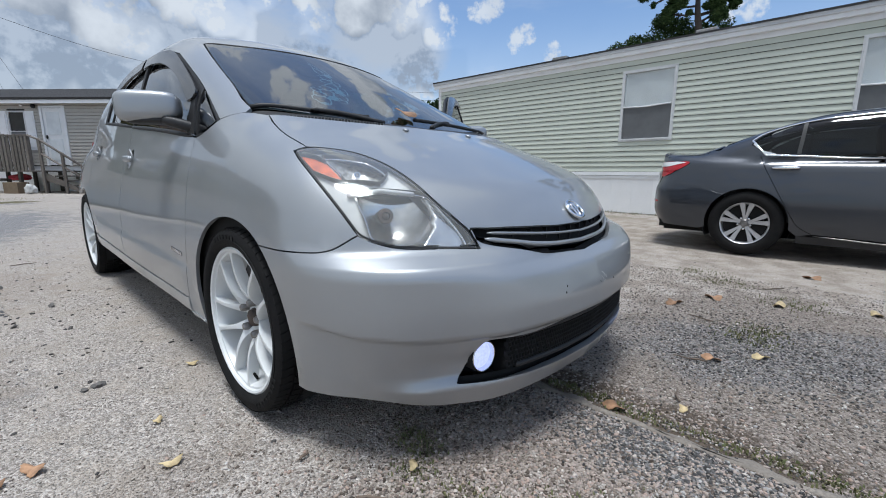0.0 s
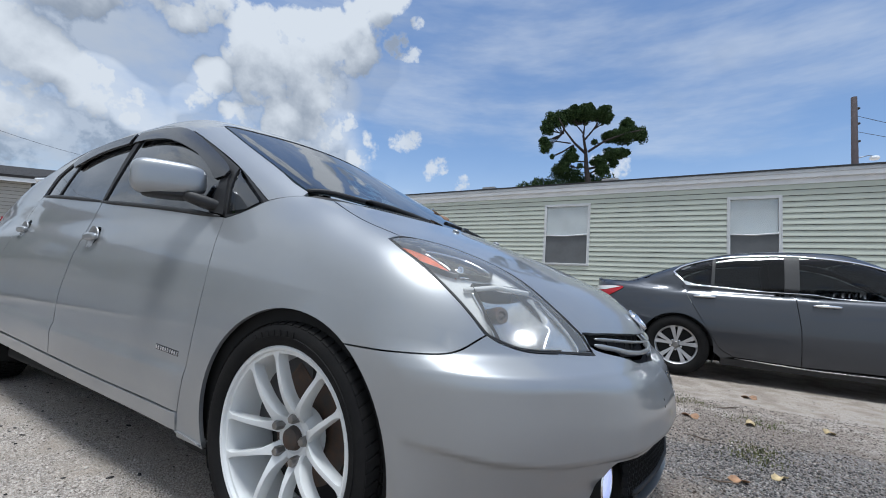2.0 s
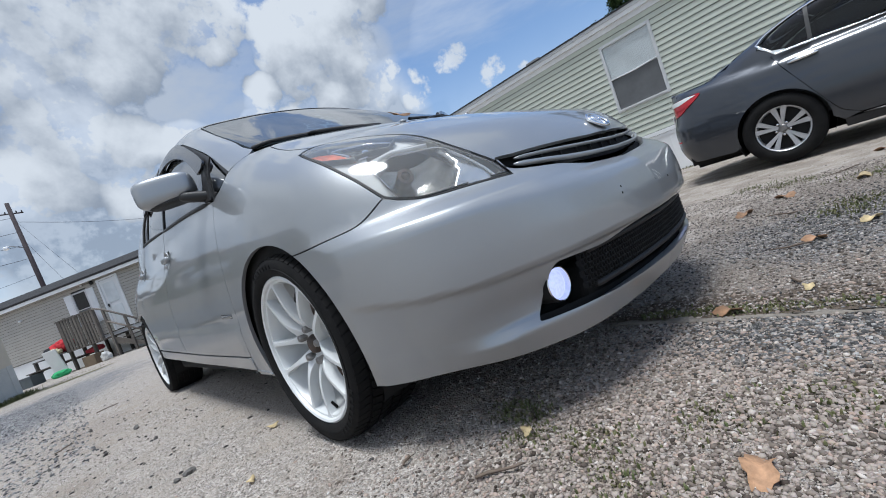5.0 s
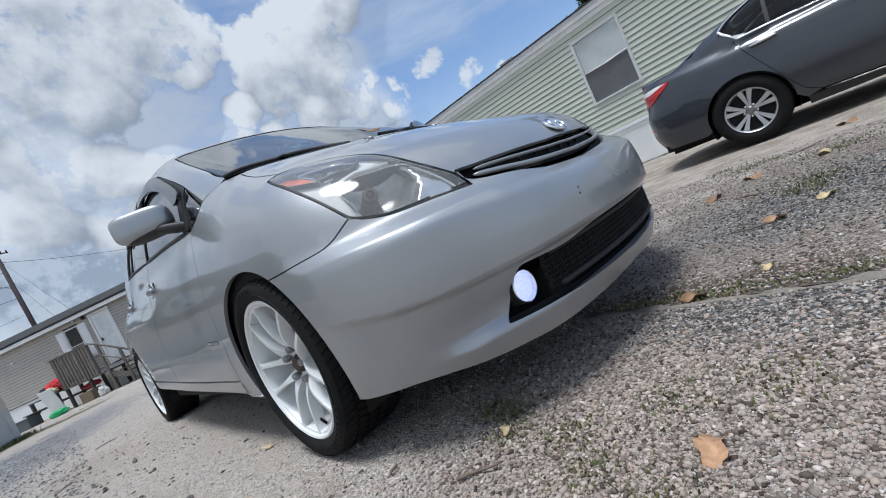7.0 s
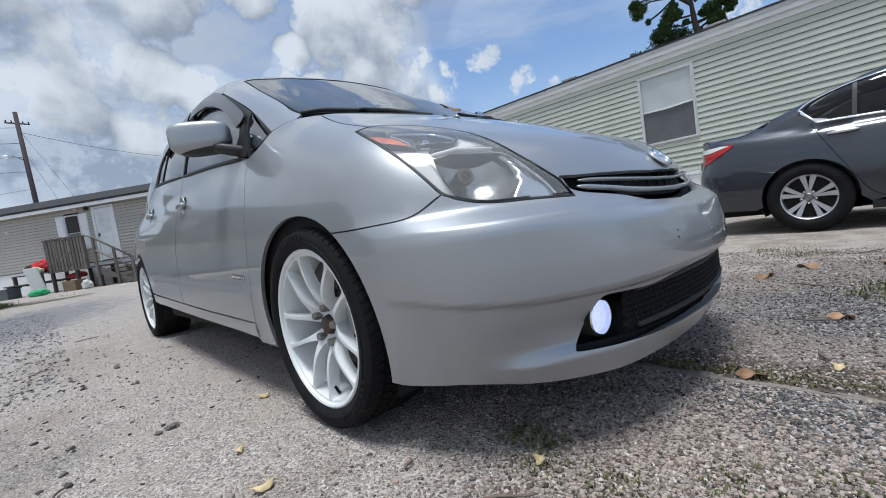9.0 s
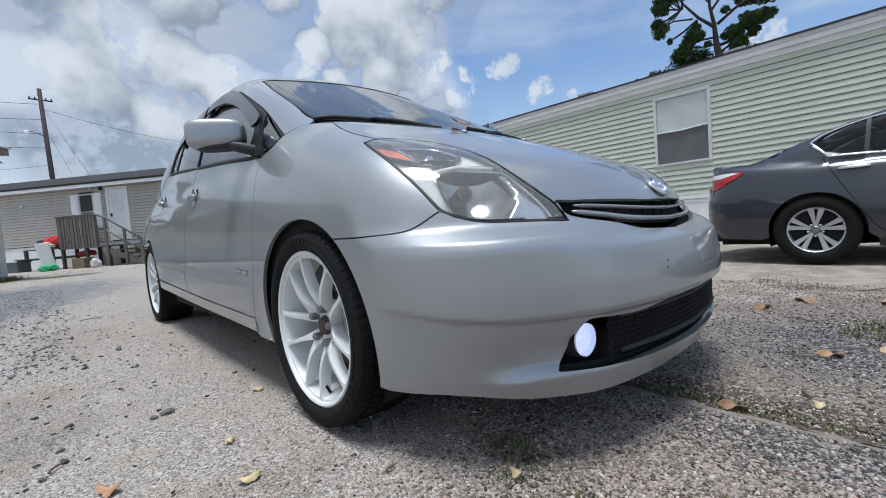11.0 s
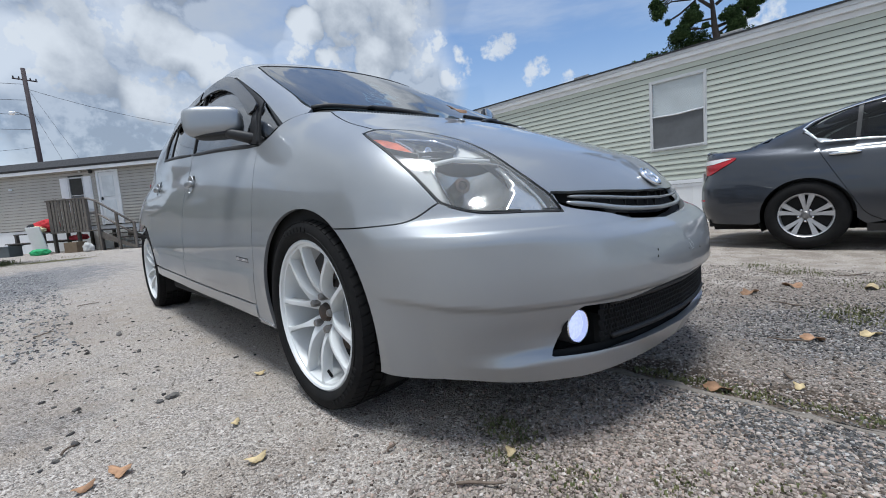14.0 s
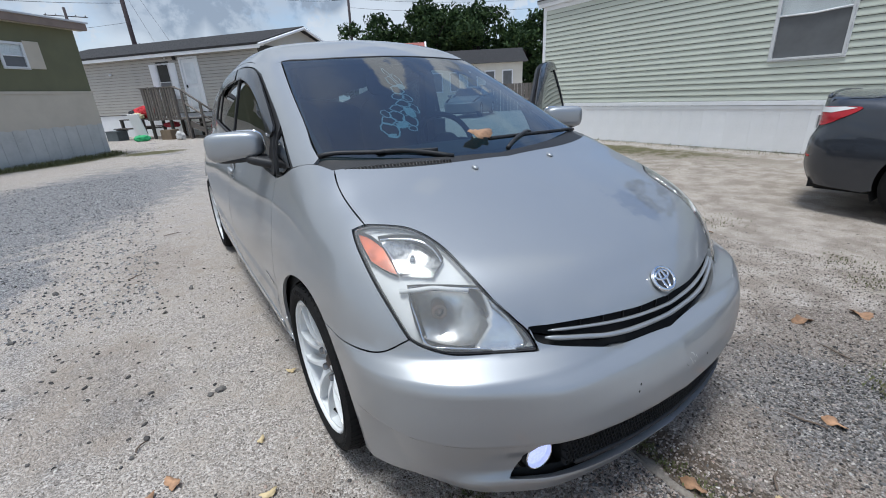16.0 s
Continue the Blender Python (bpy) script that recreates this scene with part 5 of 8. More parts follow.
    tyre = part("tyre", lathe_mesh([(0.002, 0.234), (-0.008, 0.239), (-0.016, 0.248), (-0.018, 0.262), (-0.0155, 0.263), (-0.0165, 0.276), (-0.010, 0.289), (0.000, 0.2940), (0.012, 0.2945), (0.03, 0.295), (0.10, 0.2955), (0.17, 0.295), (0.188, 0.2935), (0.205, 0.285), (0.21, 0.25), (0.2, 0.23)], 80, m=m), M_RUBBER, w)
    rows = []
    for k in range(68):
        for j, (h0, h1) in enumerate(((-0.010, 0.022), (0.030, 0.062), (0.068, 0.098), (0.104, 0.136), (0.142, 0.172), (0.178, 0.196))):
            a = 2 * math.pi * (k + 0.5 * (j % 2)) / 68
            rr = 0.2985 if 0 < j < 5 else 0.2965
            rows.append((a, h0, h1, rr, 0.018 if j % 2 else -0.018))
    verts, faces = [], []
    for a, h0, h1, rr, skew in rows:
        b = len(verts)
        for h, s in ((h0, -skew), (h1, skew)):
            for da in (-0.037, 0.037):
                for r in (rr - 0.006, rr + (0.004 if h > 0 else -0.004)):
                    verts.append((h, r * math.cos(a + da + s), r * math.sin(a + da + s)))
        faces += [(b, b + 1, b + 3, b + 2), (b + 4, b + 6, b + 7, b + 5), (b + 1, b + 5, b + 7, b + 3), (b, b + 4, b + 5, b + 1), (b + 2, b + 3, b + 7, b + 6)]
    me = mesh_of(verts, faces)
    me.transform(m)
    tagged(part("tread", me, M_RUBBER, tyre), kind="stuff")
    # raised sidewall writing as plain bars
    for a0, count in ((65, 7), (205, 9)):
        for k in range(count):
            a = radians(a0 + 5.2 * k)
            mark = new("sidewall_mark", MARK)
            mark.parent = tyre
            mark.matrix_local = m @ pose(-0.017, 0.270 * math.cos(a), 0.270 * math.sin(a)) @ Matrix.Rotation(a, 4, "X")
    return w


for wx, wy, o, tn in ((-0.79, 0.0, -1, 64), (0.79, 0.0, 1, 30), (-0.785, REAR_Y, -1, 40), (0.785, REAR_Y, 1, 8)):
    split_wheel(hatchback, wx, wy, o, tn)


# ---- the sedan ----
def saloon_low(p):
    x, y, z = np.abs(p[:, 0]), p[:, 1], p[:, 2]
    crest = glide(y, (-0.95, -0.6, 0.0, 0.55, 1.2, 2.4, 3.0, 3.4, 3.72), (0.68, 0.80, 0.93, 0.985, 0.985, 1.0, 1.03, 1.06, 1.065)) - 0.09 * x * x
    wide = glide(y, (-0.9, -0.3, 0.5, 1.4, 2.4, 2.9, 3.4, 3.8), (0.84, 0.905, 0.915, 0.915, 0.918, 0.915, 0.87, 0.78)) - np.where(z > 0.55, 0.50, 0.30) * (z - 0.55) ** 2
    fold = np.clip((0.86 - z) / 0.03, 0, 1)
    wide = wide - 0.008 * fold * fold * (3 - 2 * fold) * np.clip((z - 0.55) / 0.25, 0, 1)
    nose = -0.98 + 0.35 * x * x - y
    tail = y - (glide(z, (0.2, 0.45, 0.62, 0.80, 1.05), (3.70, 3.80, 3.80, 3.745, 3.74)) - 0.24 * x * x)
    f = smooth_max(smooth_max(x - wide, nose, 0.22), tail, 0.16)
    return smooth_max(f, (z - crest) * 0.95, 0.07)


def saloon_cabin(p):
    x, y, z = np.abs(p[:, 0]), p[:, 1], p[:, 2]
    screen = 0.97 + 0.60 * (y - 0.45) - 0.16 * x * x
    back = 1.05 + 0.42 * (3.32 - y) - 0.10 * x * x
    roof = glide(y, (0.8, 1.3, 1.75, 2.2, 2.6, 3.2), (1.36, 1.425, 1.44, 1.42, 1.365, 1.20)) - 0.12 * x * x
    top = (z - smooth_min(smooth_min(screen, roof, 0.12), back, 0.14)) * 0.92
    wide = glide(y, (0.2, 1.0, 1.8, 2.6, 3.3), (0.82, 0.845, 0.85, 0.83, 0.76)) - 0.34 * (z - 0.95) - 0.15 * np.maximum(z - 0.95, 0) ** 2
    return smooth_max(smooth_max(x - wide, top, 0.09), 0.95 - z, 0.05)


def saloon(p):
    return smooth_min(saloon_low(p), saloon_cabin(p), 0.03)


A_R, A_Z, A_Y = 0.350, 0.324, 2.775
S_BELT = [(-0.82, 0.50, 0.900), (-0.82, 1.08, 0.916), (-0.82, 1.72, 0.945), (-0.82, 2.16, 0.968), (-0.82, 2.68, 1.000)]
S_TOP = [(-0.7, 2.80, 1.115), (-0.67, 2.70, 1.185), (-0.67, 2.453, 1.292), (-0.67, 2.095, 1.332), (-0.67, 1.756, 1.338), (-0.7, 1.31, 1.295), (-0.71, 1.04, 1.205), (-0.75, 0.72, 1.045), (-0.82, 0.50, 0.900)]


def alloy_wheel(parent, x, y, out, turn):
    """A dark alloy wheel with five machined double spokes, and its tyre."""
    m = Matrix.Translation((x, y, 0.324)) @ Matrix.Scale(-out, 4, (1, 0, 0))
    w = part("wheel", lathe_mesh([(0.0, 0.212), (-0.006, 0.208), (0.0, 0.200), (0.02, 0.194), (0.10, 0.185), (0.18, 0.20)], 56, m=m), M_ALLOY, parent, "machined alloy wheel with dark pockets")
    part("wheel_dish", lathe_mesh([(0.045, 0.0), (0.045, 0.19)], 40, m=m), M_VOID, w)
    verts, faces = [], []
    for k in range(10):
        a0 = radians(turn + 72 * (k // 2)) + radians(8 if k % 2 else -8)
        a1 = radians(turn + 72 * (k // 2)) + radians(11.8 if k % 2 else -11.8)
        b = len(verts)
        for i in range(6):
            s = i / 5
            r, a = 0.035 + 0.168 * s, a0 + (a1 - a0) * s
            h, wd = 0.016 - 0.016 * s, 0.0075 + 0.0165 * s
            t, c = np.array((0, -math.sin(a), math.cos(a))), np.array((h, r * math.cos(a), r * math.sin(a)))
            verts += [c - t * wd + (0.03, 0, 0), c - t * wd, c + t * wd, c + t * wd + (0.03, 0, 0)]
        for i in range(5):
            faces += [(b + 4 * i + j, b + 4 * i + j + 1, b + 4 * i + j + 5, b + 4 * i + j + 4) for j in range(3)]
    me = mesh_of(verts, faces)
    me.transform(m)
    part("spokes", me, M_ALLOY, w)
    part("hub_cap", lathe_mesh([(0.004, 0.0), (0.005, 0.028), (0.014, 0.034), (0.03, 0.06)], 28, m=m), M_STEEL, w)
    for k in range(5):
        a = radians(turn + 72 * k + 36)
        part("wheel_nut", lathe_mesh([(0.03, 0.010), (0.012, 0.010), (0.008, 0.0)], 6, m=m @ Matrix.Translation((0, 0.057 * math.cos(a), 0.057 * math.sin(a)))), M_CHROME, w)
    part("tyre", lathe_mesh([(0.002, 0.208), (-0.012, 0.222), (-0.020, 0.255), (-0.012, 0.292), (0.006, 0.314), (0.03, 0.321), (0.10, 0.324), (0.16, 0.321), (0.185, 0.30), (0.19, 0.25), (0.18, 0.20)], 64, m=m), M_RUBBER, w)
    return w


def saloon_car(m, label, paint):
    car = thing("parked_sedan", label, "car", m)
    wells = arc(A_Y, A_Z, A_R, 0, 180, 28)
    cut = spline([(-0.88, 2.722, 0.990), (-0.88, 2.66, 0.86), (-0.88, 2.552, 0.662), (-0.88, 2.43, 0.44), (-0.88, 2.36, 0.33), (-0.88, 2.25, 0.262)])
    tail_line = spline([(-0.7, 3.74, 0.98), (-0.7, 3.74, 0.80), (-0.7, 3.79, 0.6), (-0.7, 3.76, 0.40), (-0.7, 3.70, 0.26)])
    deck = spline([(-0.7, 2.80, 1.10), (-0.7, 3.0, 1.065), (-0.7, 3.3, 1.045), (-0.7, 3.55, 1.025), (-0.7, 3.74, 0.98)])
    quarter = chain(cut[::-1], [(-0.7, 2.68, 1.0), (-0.7, 2.80, 1.10)], deck, tail_line, [(-0.8, 3.18, 0.24)], arc(A_Y, A_Z, A_R, -10, 185, 30), [(-0.88, 2.36, 0.235)])
    front_cut = spline([(-0.88, 0.50, 0.26), (-0.88, 0.44, 0.5), (-0.88, 0.45, 0.75), (-0.82, 0.50, 0.895)])
    mid_cut = [(-0.88, 1.70, 0.24), (-0.88, 1.70, 0.6), (-0.85, 1.735, 0.945)]
    rear_door = chain(mid_cut, spline(S_BELT[2:]), cut)
    front_door = chain(front_cut, spline(S_BELT[:3]), mid_cut[::-1])
    nose_side = chain([(-0.88, 0.50, 0.24)], front_cut, [(-0.8, 0.40, 0.93), (-0.8, 0.0, 0.87), (-0.8, -0.5, 0.78), (-0.7, -0.88, 0.66), (-0.7, -0.93, 0.3), (-0.8, -0.36, 0.24)], arc(0, A_Z, A_R, 190, -10, 30))
    for side in (False, True):
        part("rear_quarter", sheet(saloon, SIDE, quarter, step=0.045, mirror=side), paint, car)
        for nm, edge_, hy, hz in (("rear_door", rear_door, 2.51, 0.880), ("front_door", front_door, 1.50, 0.842)):
            d = part(nm, sheet(saloon, SIDE, edge_, step=0.045, gap=0.003, mirror=side), paint, car)
            c = snap(saloon, [(-0.88, hy, hz)])[0]
            part("door_handle", blob((0.035, 0.22, 0.030), 2.6, 10, (FLIP if side else Matrix()) @ Matrix.Translation(c + np.array((-0.012, 0, 0)))), M_CHROME, d, "chrome handle")
        part("fender", sheet(saloon, SIDE, nose_side, step=0.05, mirror=side), paint, car)
        part("side_window", sheet(saloon, SIDE, chain(spline(S_BELT), spline(S_TOP)), step=0.05, sink=0.008, gap=0.012, deep=0.004, mirror=side), M_SALOON_TINT, car)
        part("window_chrome", strip(saloon, chain(spline(S_BELT, 4), spline(S_TOP, 4)), 0.017, 0.005, 0.0, side, ends=False), M_CHROME, car, "bright chrome window surround")
        part("chrome_corner", sheet(saloon, SIDE, [(-0.8, 2.68, 0.998), (-0.8, 2.80, 1.11), (-0.8, 2.775, 1.125), (-0.8, 2.735, 1.05), (-0.8, 2.60, 1.01)], step=0.03, gap=0, sink=-0.004, mirror=side), M_CHROME, car)
        for (ya, yb) in ((1.70, 1.82), (2.42, 2.45)):
            part("window_pillar", sheet(saloon, SIDE, [(-0.8, ya, 0.95), (-0.8, yb, 0.96), (-0.8, yb - 0.02, 1.335 if ya < 2 else 1.30), (-0.8, ya - 0.02, 1.335 if ya < 2 else 1.31)], step=0.05, gap=0, sink=0.002, mirror=side), M_BLACK, car)
        lamp = part("tail_lamp", sheet(saloon, SIDE, spline([(-0.8, 3.335, 0.935), (-0.8, 3.45, 0.945), (-0.7, 3.66, 0.935), (-0.7, 3.735, 0.87), (-0.7, 3.735, 0.79), (-0.8, 3.60, 0.785), (-0.8, 3.46, 0.85)], 4, True), step=0.02, gap=0, sink=-0.008, mirror=side), M_RED, car, "red and clear tail lamp")
        part("clear_strip", sheet(saloon, SIDE, [(-0.8, 3.37, 0.936), (-0.8, 3.45, 0.946), (-0.7, 3.66, 0.938), (-0.7, 3.72, 0.895), (-0.7, 3.55, 0.895)], step=0.02, gap=0, sink=-0.011, mirror=side), M_WHITE, lamp)
        part("sill_line", strip(saloon, spline([(-0.88, 2.24, 0.252), (-0.88, 1.66, 0.222), (-0.88, 1.10, 0.225), (-0.88, 0.52, 0.24)], 5), 0.012, 0.006, 0.0, side), M_STEEL, car)
        part("sill", sheet(saloon, SIDE, [(-0.88, 2.36, 0.24), (-0.88, 1.66, 0.232), (-0.88, 0.40, 0.24), (-0.88, 0.40, 0.17), (-0.88, 2.36, 0.17)], step=0.06, gap=0, mirror=side), M_BLACK, car)
        part("bumper_reflector", sheet(saloon, SIDE, [(-0.8, 3.64, 0.50), (-0.8, 3.74, 0.50), (-0.8, 3.74, 0.52), (-0.8, 3.64, 0.515)], step=0.03, gap=0, sink=-0.003, mirror=side), M_RED, car)
        part("wing_mirror", blob((0.22, 0.13, 0.15), 2.8, 10, pose(0.98 if side else -0.98, 0.72, 1.0)), paint, car)
        for wy in (0.0, A_Y):
            a = np.radians(np.linspace(-25, 205, 21))
            ring_ = [(x, wy + 0.37 * math.cos(k), A_Z + 0.37 * math.sin(k)) for x in (-0.88, -0.55) for k in a]
            part("wheel_well", mesh_of(mirrored(ring_, side), [(i, i + 1, 22 + i, 21 + i) for i in range(20)] + [tuple(range(21, 42))]), M_VOID, car)
            alloy_wheel(car, 0.885 if side else -0.885, wy, 1 if side else -1, 20 if wy else 50)
    part("boot_lid", sheet(saloon, TOP, both_sides([(0.0, 3.16, 1), (-0.70, 3.05, 1), (-0.72, 3.5, 1), (-0.62, 3.66, 1), (0.0, 3.735, 1)]), step=0.05, gap=0), paint, car)
    part("boot_spoiler", strip(saloon, [(x, 3.70 - 0.10 * x * x, 1.07) for x in np.linspace(-0.62, 0.62, 21)], 0.05, 0.014), paint, car)
    part("roof", sheet(saloon, TOP, both_sides([(0.0, 1.10, 1), (-0.60, 1.22, 1), (-0.62, 1.8, 1), (-0.60, 2.4, 1), (0.0, 2.5, 1)]), step=0.06, gap=0), paint, car)
    for side in (False, True):
        part("roof_pillar", sheet(saloon, FENDER_WAY, chain(spline([(-0.60, 2.3, 1.36), (-0.60, 2.6, 1.28), (-0.66, 3.05, 1.07)]), [(-0.74, 3.1, 1.04), (-0.76, 2.82, 1.09)], spline(S_TOP[:4]), [(-0.62, 2.1, 1.38)]), step=0.04, gap=0, sink=0.003, mirror=side), paint, car)
        part("roof_rail", sheet(saloon, FENDER_WAY, chain(spline(S_TOP[3:8]), [(-0.70, 0.70, 1.10), (-0.62, 1.15, 1.31), (-0.60, 1.5, 1.38), (-0.62, 2.1, 1.38)]), step=0.04, gap=0, sink=0.003, mirror=side), paint, car)
    part("windscreen", sheet(saloon, TOP, both_sides([(0.0, 0.42, 1), (-0.68, 0.60, 1), (-0.60, 1.20, 1), (0.0, 1.09, 1)]), step=0.06, gap=0, sink=0.004, deep=0.004), M_SALOON_TINT, car)
    part("rear_window", sheet(saloon, TOP, both_sides([(0.0, 2.51, 1), (-0.58, 2.42, 1), (-0.64, 3.03, 1), (0.0, 3.15, 1)]), step=0.06, gap=0, sink=0.004, deep=0.004), M_SALOON_TINT, car)
    part("hood", sheet(saloon, TOP, both_sides([(0.0, -0.90, 1), (-0.62, -0.78, 1), (-0.74, 0.40, 1), (-0.68, 0.58, 1), (0.0, 0.40, 1)]), step=0.06, gap=0), paint, car)
    part("tail_panel", sheet(saloon, BACK, [(-0.70, 0.26), (0.70, 0.26), (0.68, 1.0), (-0.68, 1.0)], step=0.06, gap=0), paint, car)
    part("front_bumper", sheet(saloon, FRONT, [(-0.78, 0.24), (0.78, 0.24), (0.70, 0.70), (-0.70, 0.70)], step=0.06, gap=0), paint, car)
    part("number_plate", boxes([(-0.17, 3.80, 0.70, 0.17, 3.815, 0.83)], 0.004), M_WHITE, car)
    part("underbody", boxes([(-0.55, -0.85, 0.17, 0.55, 3.6, 0.34), (-0.82, 0.40, 0.17, 0.82, 2.36, 0.34), (-0.75, 3.16, 0.22, 0.75, 3.6, 0.34)]), M_VOID, car)
    part("cabin", boxes([(-0.72, 0.6, 0.34, 0.72, 3.0, 0.80)]), M_DASH, car)
    part("seat", blob((0.5, 0.2, 0.75), 3, 8, pose(-0.37, 1.75, 0.98, -12)), M_SEAT, car)
    part("seat", blob((0.5, 0.2, 0.75), 3, 8, pose(0.37, 1.75, 0.98, -12)), M_SEAT, car)
    return car


saloon_car(pose(4.755, -3.485, -0.05), "dark grey four-door sedan with chrome window surrounds parked on gravel", M_GREY)


# ---- ground ----
def rise(x, y):
    """The lie of the ground."""
    t = np.clip((np.asarray(x, float) - 1.2) / 2.2, 0, 1)
    far = np.clip(1 - np.hypot(np.asarray(x, float), y) / 30, 0, 1)
    return -0.05 * t * t * (3 - 2 * t) + far * (0.006 * np.sin(1.3 * x + 0.7 * y) + 0.004 * np.sin(2.9 * y - 1.7 * x + 1))


def ground_material():
    m = bpy.data.materials.new("gravel_ground")
    m.use_nodes = True
    nt = m.node_tree
    b = nt.nodes["Principled BSDF"]
    b.inputs["Roughness"].default_value = 0.92
    b.inputs["Specular IOR Level"].default_value = 0.25
    tc = nt.nodes.new("ShaderNodeTexCoord")

    def tex(kind, scale, **kw):
        n = nt.nodes.new(kind)
        n.inputs["Scale"].default_value = scale
        for k, v in kw.items():
            n.inputs[k].default_value = v
        nt.links.new(tc.outputs["Object"], n.inputs["Vector"])
        return n

    def rng(v, a, c, lo=0.0, hi=1.0):
        n = nt.nodes.new("ShaderNodeMapRange")
        n.interpolation_type = "SMOOTHSTEP"
        for i, q in ((1, a), (2, c), (3, lo), (4, hi)):
            n.inputs[i].default_value = q
        nt.links.new(v, n.inputs[0])
        return n.outputs[0]

    def mix(fac, a, c, kind="MIX"):
        n = nt.nodes.new("ShaderNodeMix")
        n.data_type, n.blend_type = "RGBA", kind
        if isinstance(fac, float):
            n.inputs[0].default_value = fac
        else:
            nt.links.new(fac, n.inputs[0])
        for i, v in ((6, a), (7, c)):
            if isinstance(v, tuple):
                n.inputs[i].default_value = (*v, 1)
            else:
                nt.links.new(v, n.inputs[i])
        return n.outputs[2]

    cells = tex("ShaderNodeTexVoronoi", 150.0)
    fine = tex("ShaderNodeTexNoise", 240.0, Detail=3.0)
    patch = tex("ShaderNodeTexNoise", 0.55, Detail=6.0, Roughness=0.62)
    mid = tex("ShaderNodeTexNoise", 4.5, Detail=5.0, Roughness=0.6)
    sep = nt.nodes.new("ShaderNodeSeparateColor")
    nt.links.new(cells.outputs["Color"], sep.inputs[0])

    def patch_of(cx, cy, rx, ry, turn=0.0, soft=0.5):
        """A ragged patch: 1 inside, 0 outside."""
        mp = nt.nodes.new("ShaderNodeMapping")
        mp.vector_type = "TEXTURE"
        mp.inputs["Location"].default_value, mp.inputs["Scale"].default_value = (cx, cy, 0), (rx, ry, 1)
        mp.inputs["Rotation"].default_value = (0, 0, radians(turn))
        nt.links.new(tc.outputs["Object"], mp.inputs[0])
        ln = nt.nodes.new("ShaderNodeVectorMath")
        ln.operation = "LENGTH"
        nt.links.new(mp.outputs[0], ln.inputs[0])
        ad = nt.nodes.new("ShaderNodeMath")
        ad.operation = "MULTIPLY_ADD"
        ad.inputs[1].default_value = 1.6
        nt.links.new(mid.outputs["Fac"], ad.inputs[0])
        nt.links.new(ln.outputs["Value"], ad.inputs[2])
        return rng(ad.outputs[0], 1.8 + soft * 0.5, 1.8 - soft * 0.5)

    dirt = mix(rng(mid.outputs["Fac"], 0.3, 0.7), (0.47, 0.42, 0.365), (0.60, 0.555, 0.50))
    stones = mix(rng(sep.outputs[0], 0.0, 1.0), (0.31, 0.28, 0.25), (0.66, 0.61, 0.56))
    grey = mix(rng(sep.outputs[0], 0.0, 1.0), (0.15, 0.152, 0.158), (0.44, 0.437, 0.435))
    brown = mix(rng(fine.outputs["Fac"], 0.3, 0.7), (0.10, 0.078, 0.06), (0.19, 0.155, 0.12))
    col = mix(rng(mid.outputs["Fac"], 0.32, 0.62), dirt, stones)
    col = mix(rng(patch.outputs["Fac"], 0.58, 0.70), col, grey)
    for args in ((-2.4, 6.4, 1.5, 3.6, -22), (-2.5, 2.9, 0.5, 0.7, 0)):
        col = mix(patch_of(*args), col, grey)
    for args in ((6.5, 3.4, 0.6, 2.6, 0), (5.2, 2.2, 0.5, 0.7, 0), (1.05, -1.13, 0.16, 0.09, 0), (2.32, -0.82, 0.3, 0.12, 0), (-1.2, 13.0, 0.8, 0.5, 0), (-2.9, 12.7, 1.6, 0.5, 48)):
        col = mix(patch_of(*args), col, (0.155, 0.145, 0.075))
    col = mix(patch_of(3.9, 0.9, 3.0, 3.6, 0), col, mix(rng(mid.outputs["Fac"], 0.35, 0.65), (0.36, 0.315, 0.265), (0.54, 0.485, 0.425)))
    for args in ((1.0, -1.3, 1.1, 0.8, 0),):
        col = mix(patch_of(*args), col, mix(rng(sep.outputs[1], 0.0, 1.0), (0.175, 0.150, 0.127), (0.42, 0.37, 0.322)))
    dark = mix(rng(sep.outputs[0], 0.0, 1.0), (0.12, 0.114, 0.11), (0.37, 0.35, 0.335))
    for args in ((-0.11, -1.03, 0.13, 0.26, 0), (0.85, -1.12, 0.34, 0.5, 20), (1.25, -1.55, 0.25, 0.3, 0)):
        col = mix(patch_of(*args), col, dark)
    for args in ((-0.72, -0.72, 0.2, 0.2, 0), (-1.05, -0.2, 0.2, 0.12, 0), (-1.6, 0.9, 0.3, 0.5, 10), (-1.3, 2.6, 0.25, 0.6, 0), (-0.95, -0.62, 0.22, 0.13, 35), (-0.55, -0.78, 0.2, 0.1, 0)):
        col = mix(patch_of(*args), col, mix(0.25, col, (0.27, 0.215, 0.165)))
    for args in ((-0.72, -0.98, 0.10, 0.17, -20), (-0.50, -0.66, 0.07, 0.12, 0)):
        col = mix(patch_of(*args), col, mix(0.5, col, (0.27, 0.215, 0.165)))
    for args in ((0.10, -0.95, 0.11, 0.5, 0),):
        col = mix(patch_of(*args), col, brown)
    col = mix(rng(fine.outputs["Fac"], 0.35, 0.65), col, mix(0.55, col, (0.46, 0.40, 0.345), "MULTIPLY"))
    nt.links.new(col, b.inputs["Base Color"])
    bp = nt.nodes.new("ShaderNodeBump")
    bp.inputs["Distance"].default_value = 0.006
    nt.links.new(rng(cells.outputs["Distance"], 0.0, 0.75, 1.0, 0.0), bp.inputs["Height"])
    bp2 = nt.nodes.new("ShaderNodeBump")
    bp2.inputs["Distance"].default_value = 0.003
    nt.links.new(fine.outputs["Fac"], bp2.inputs["Height"])
    nt.links.new(bp.outputs[0], bp2.inputs["Normal"])
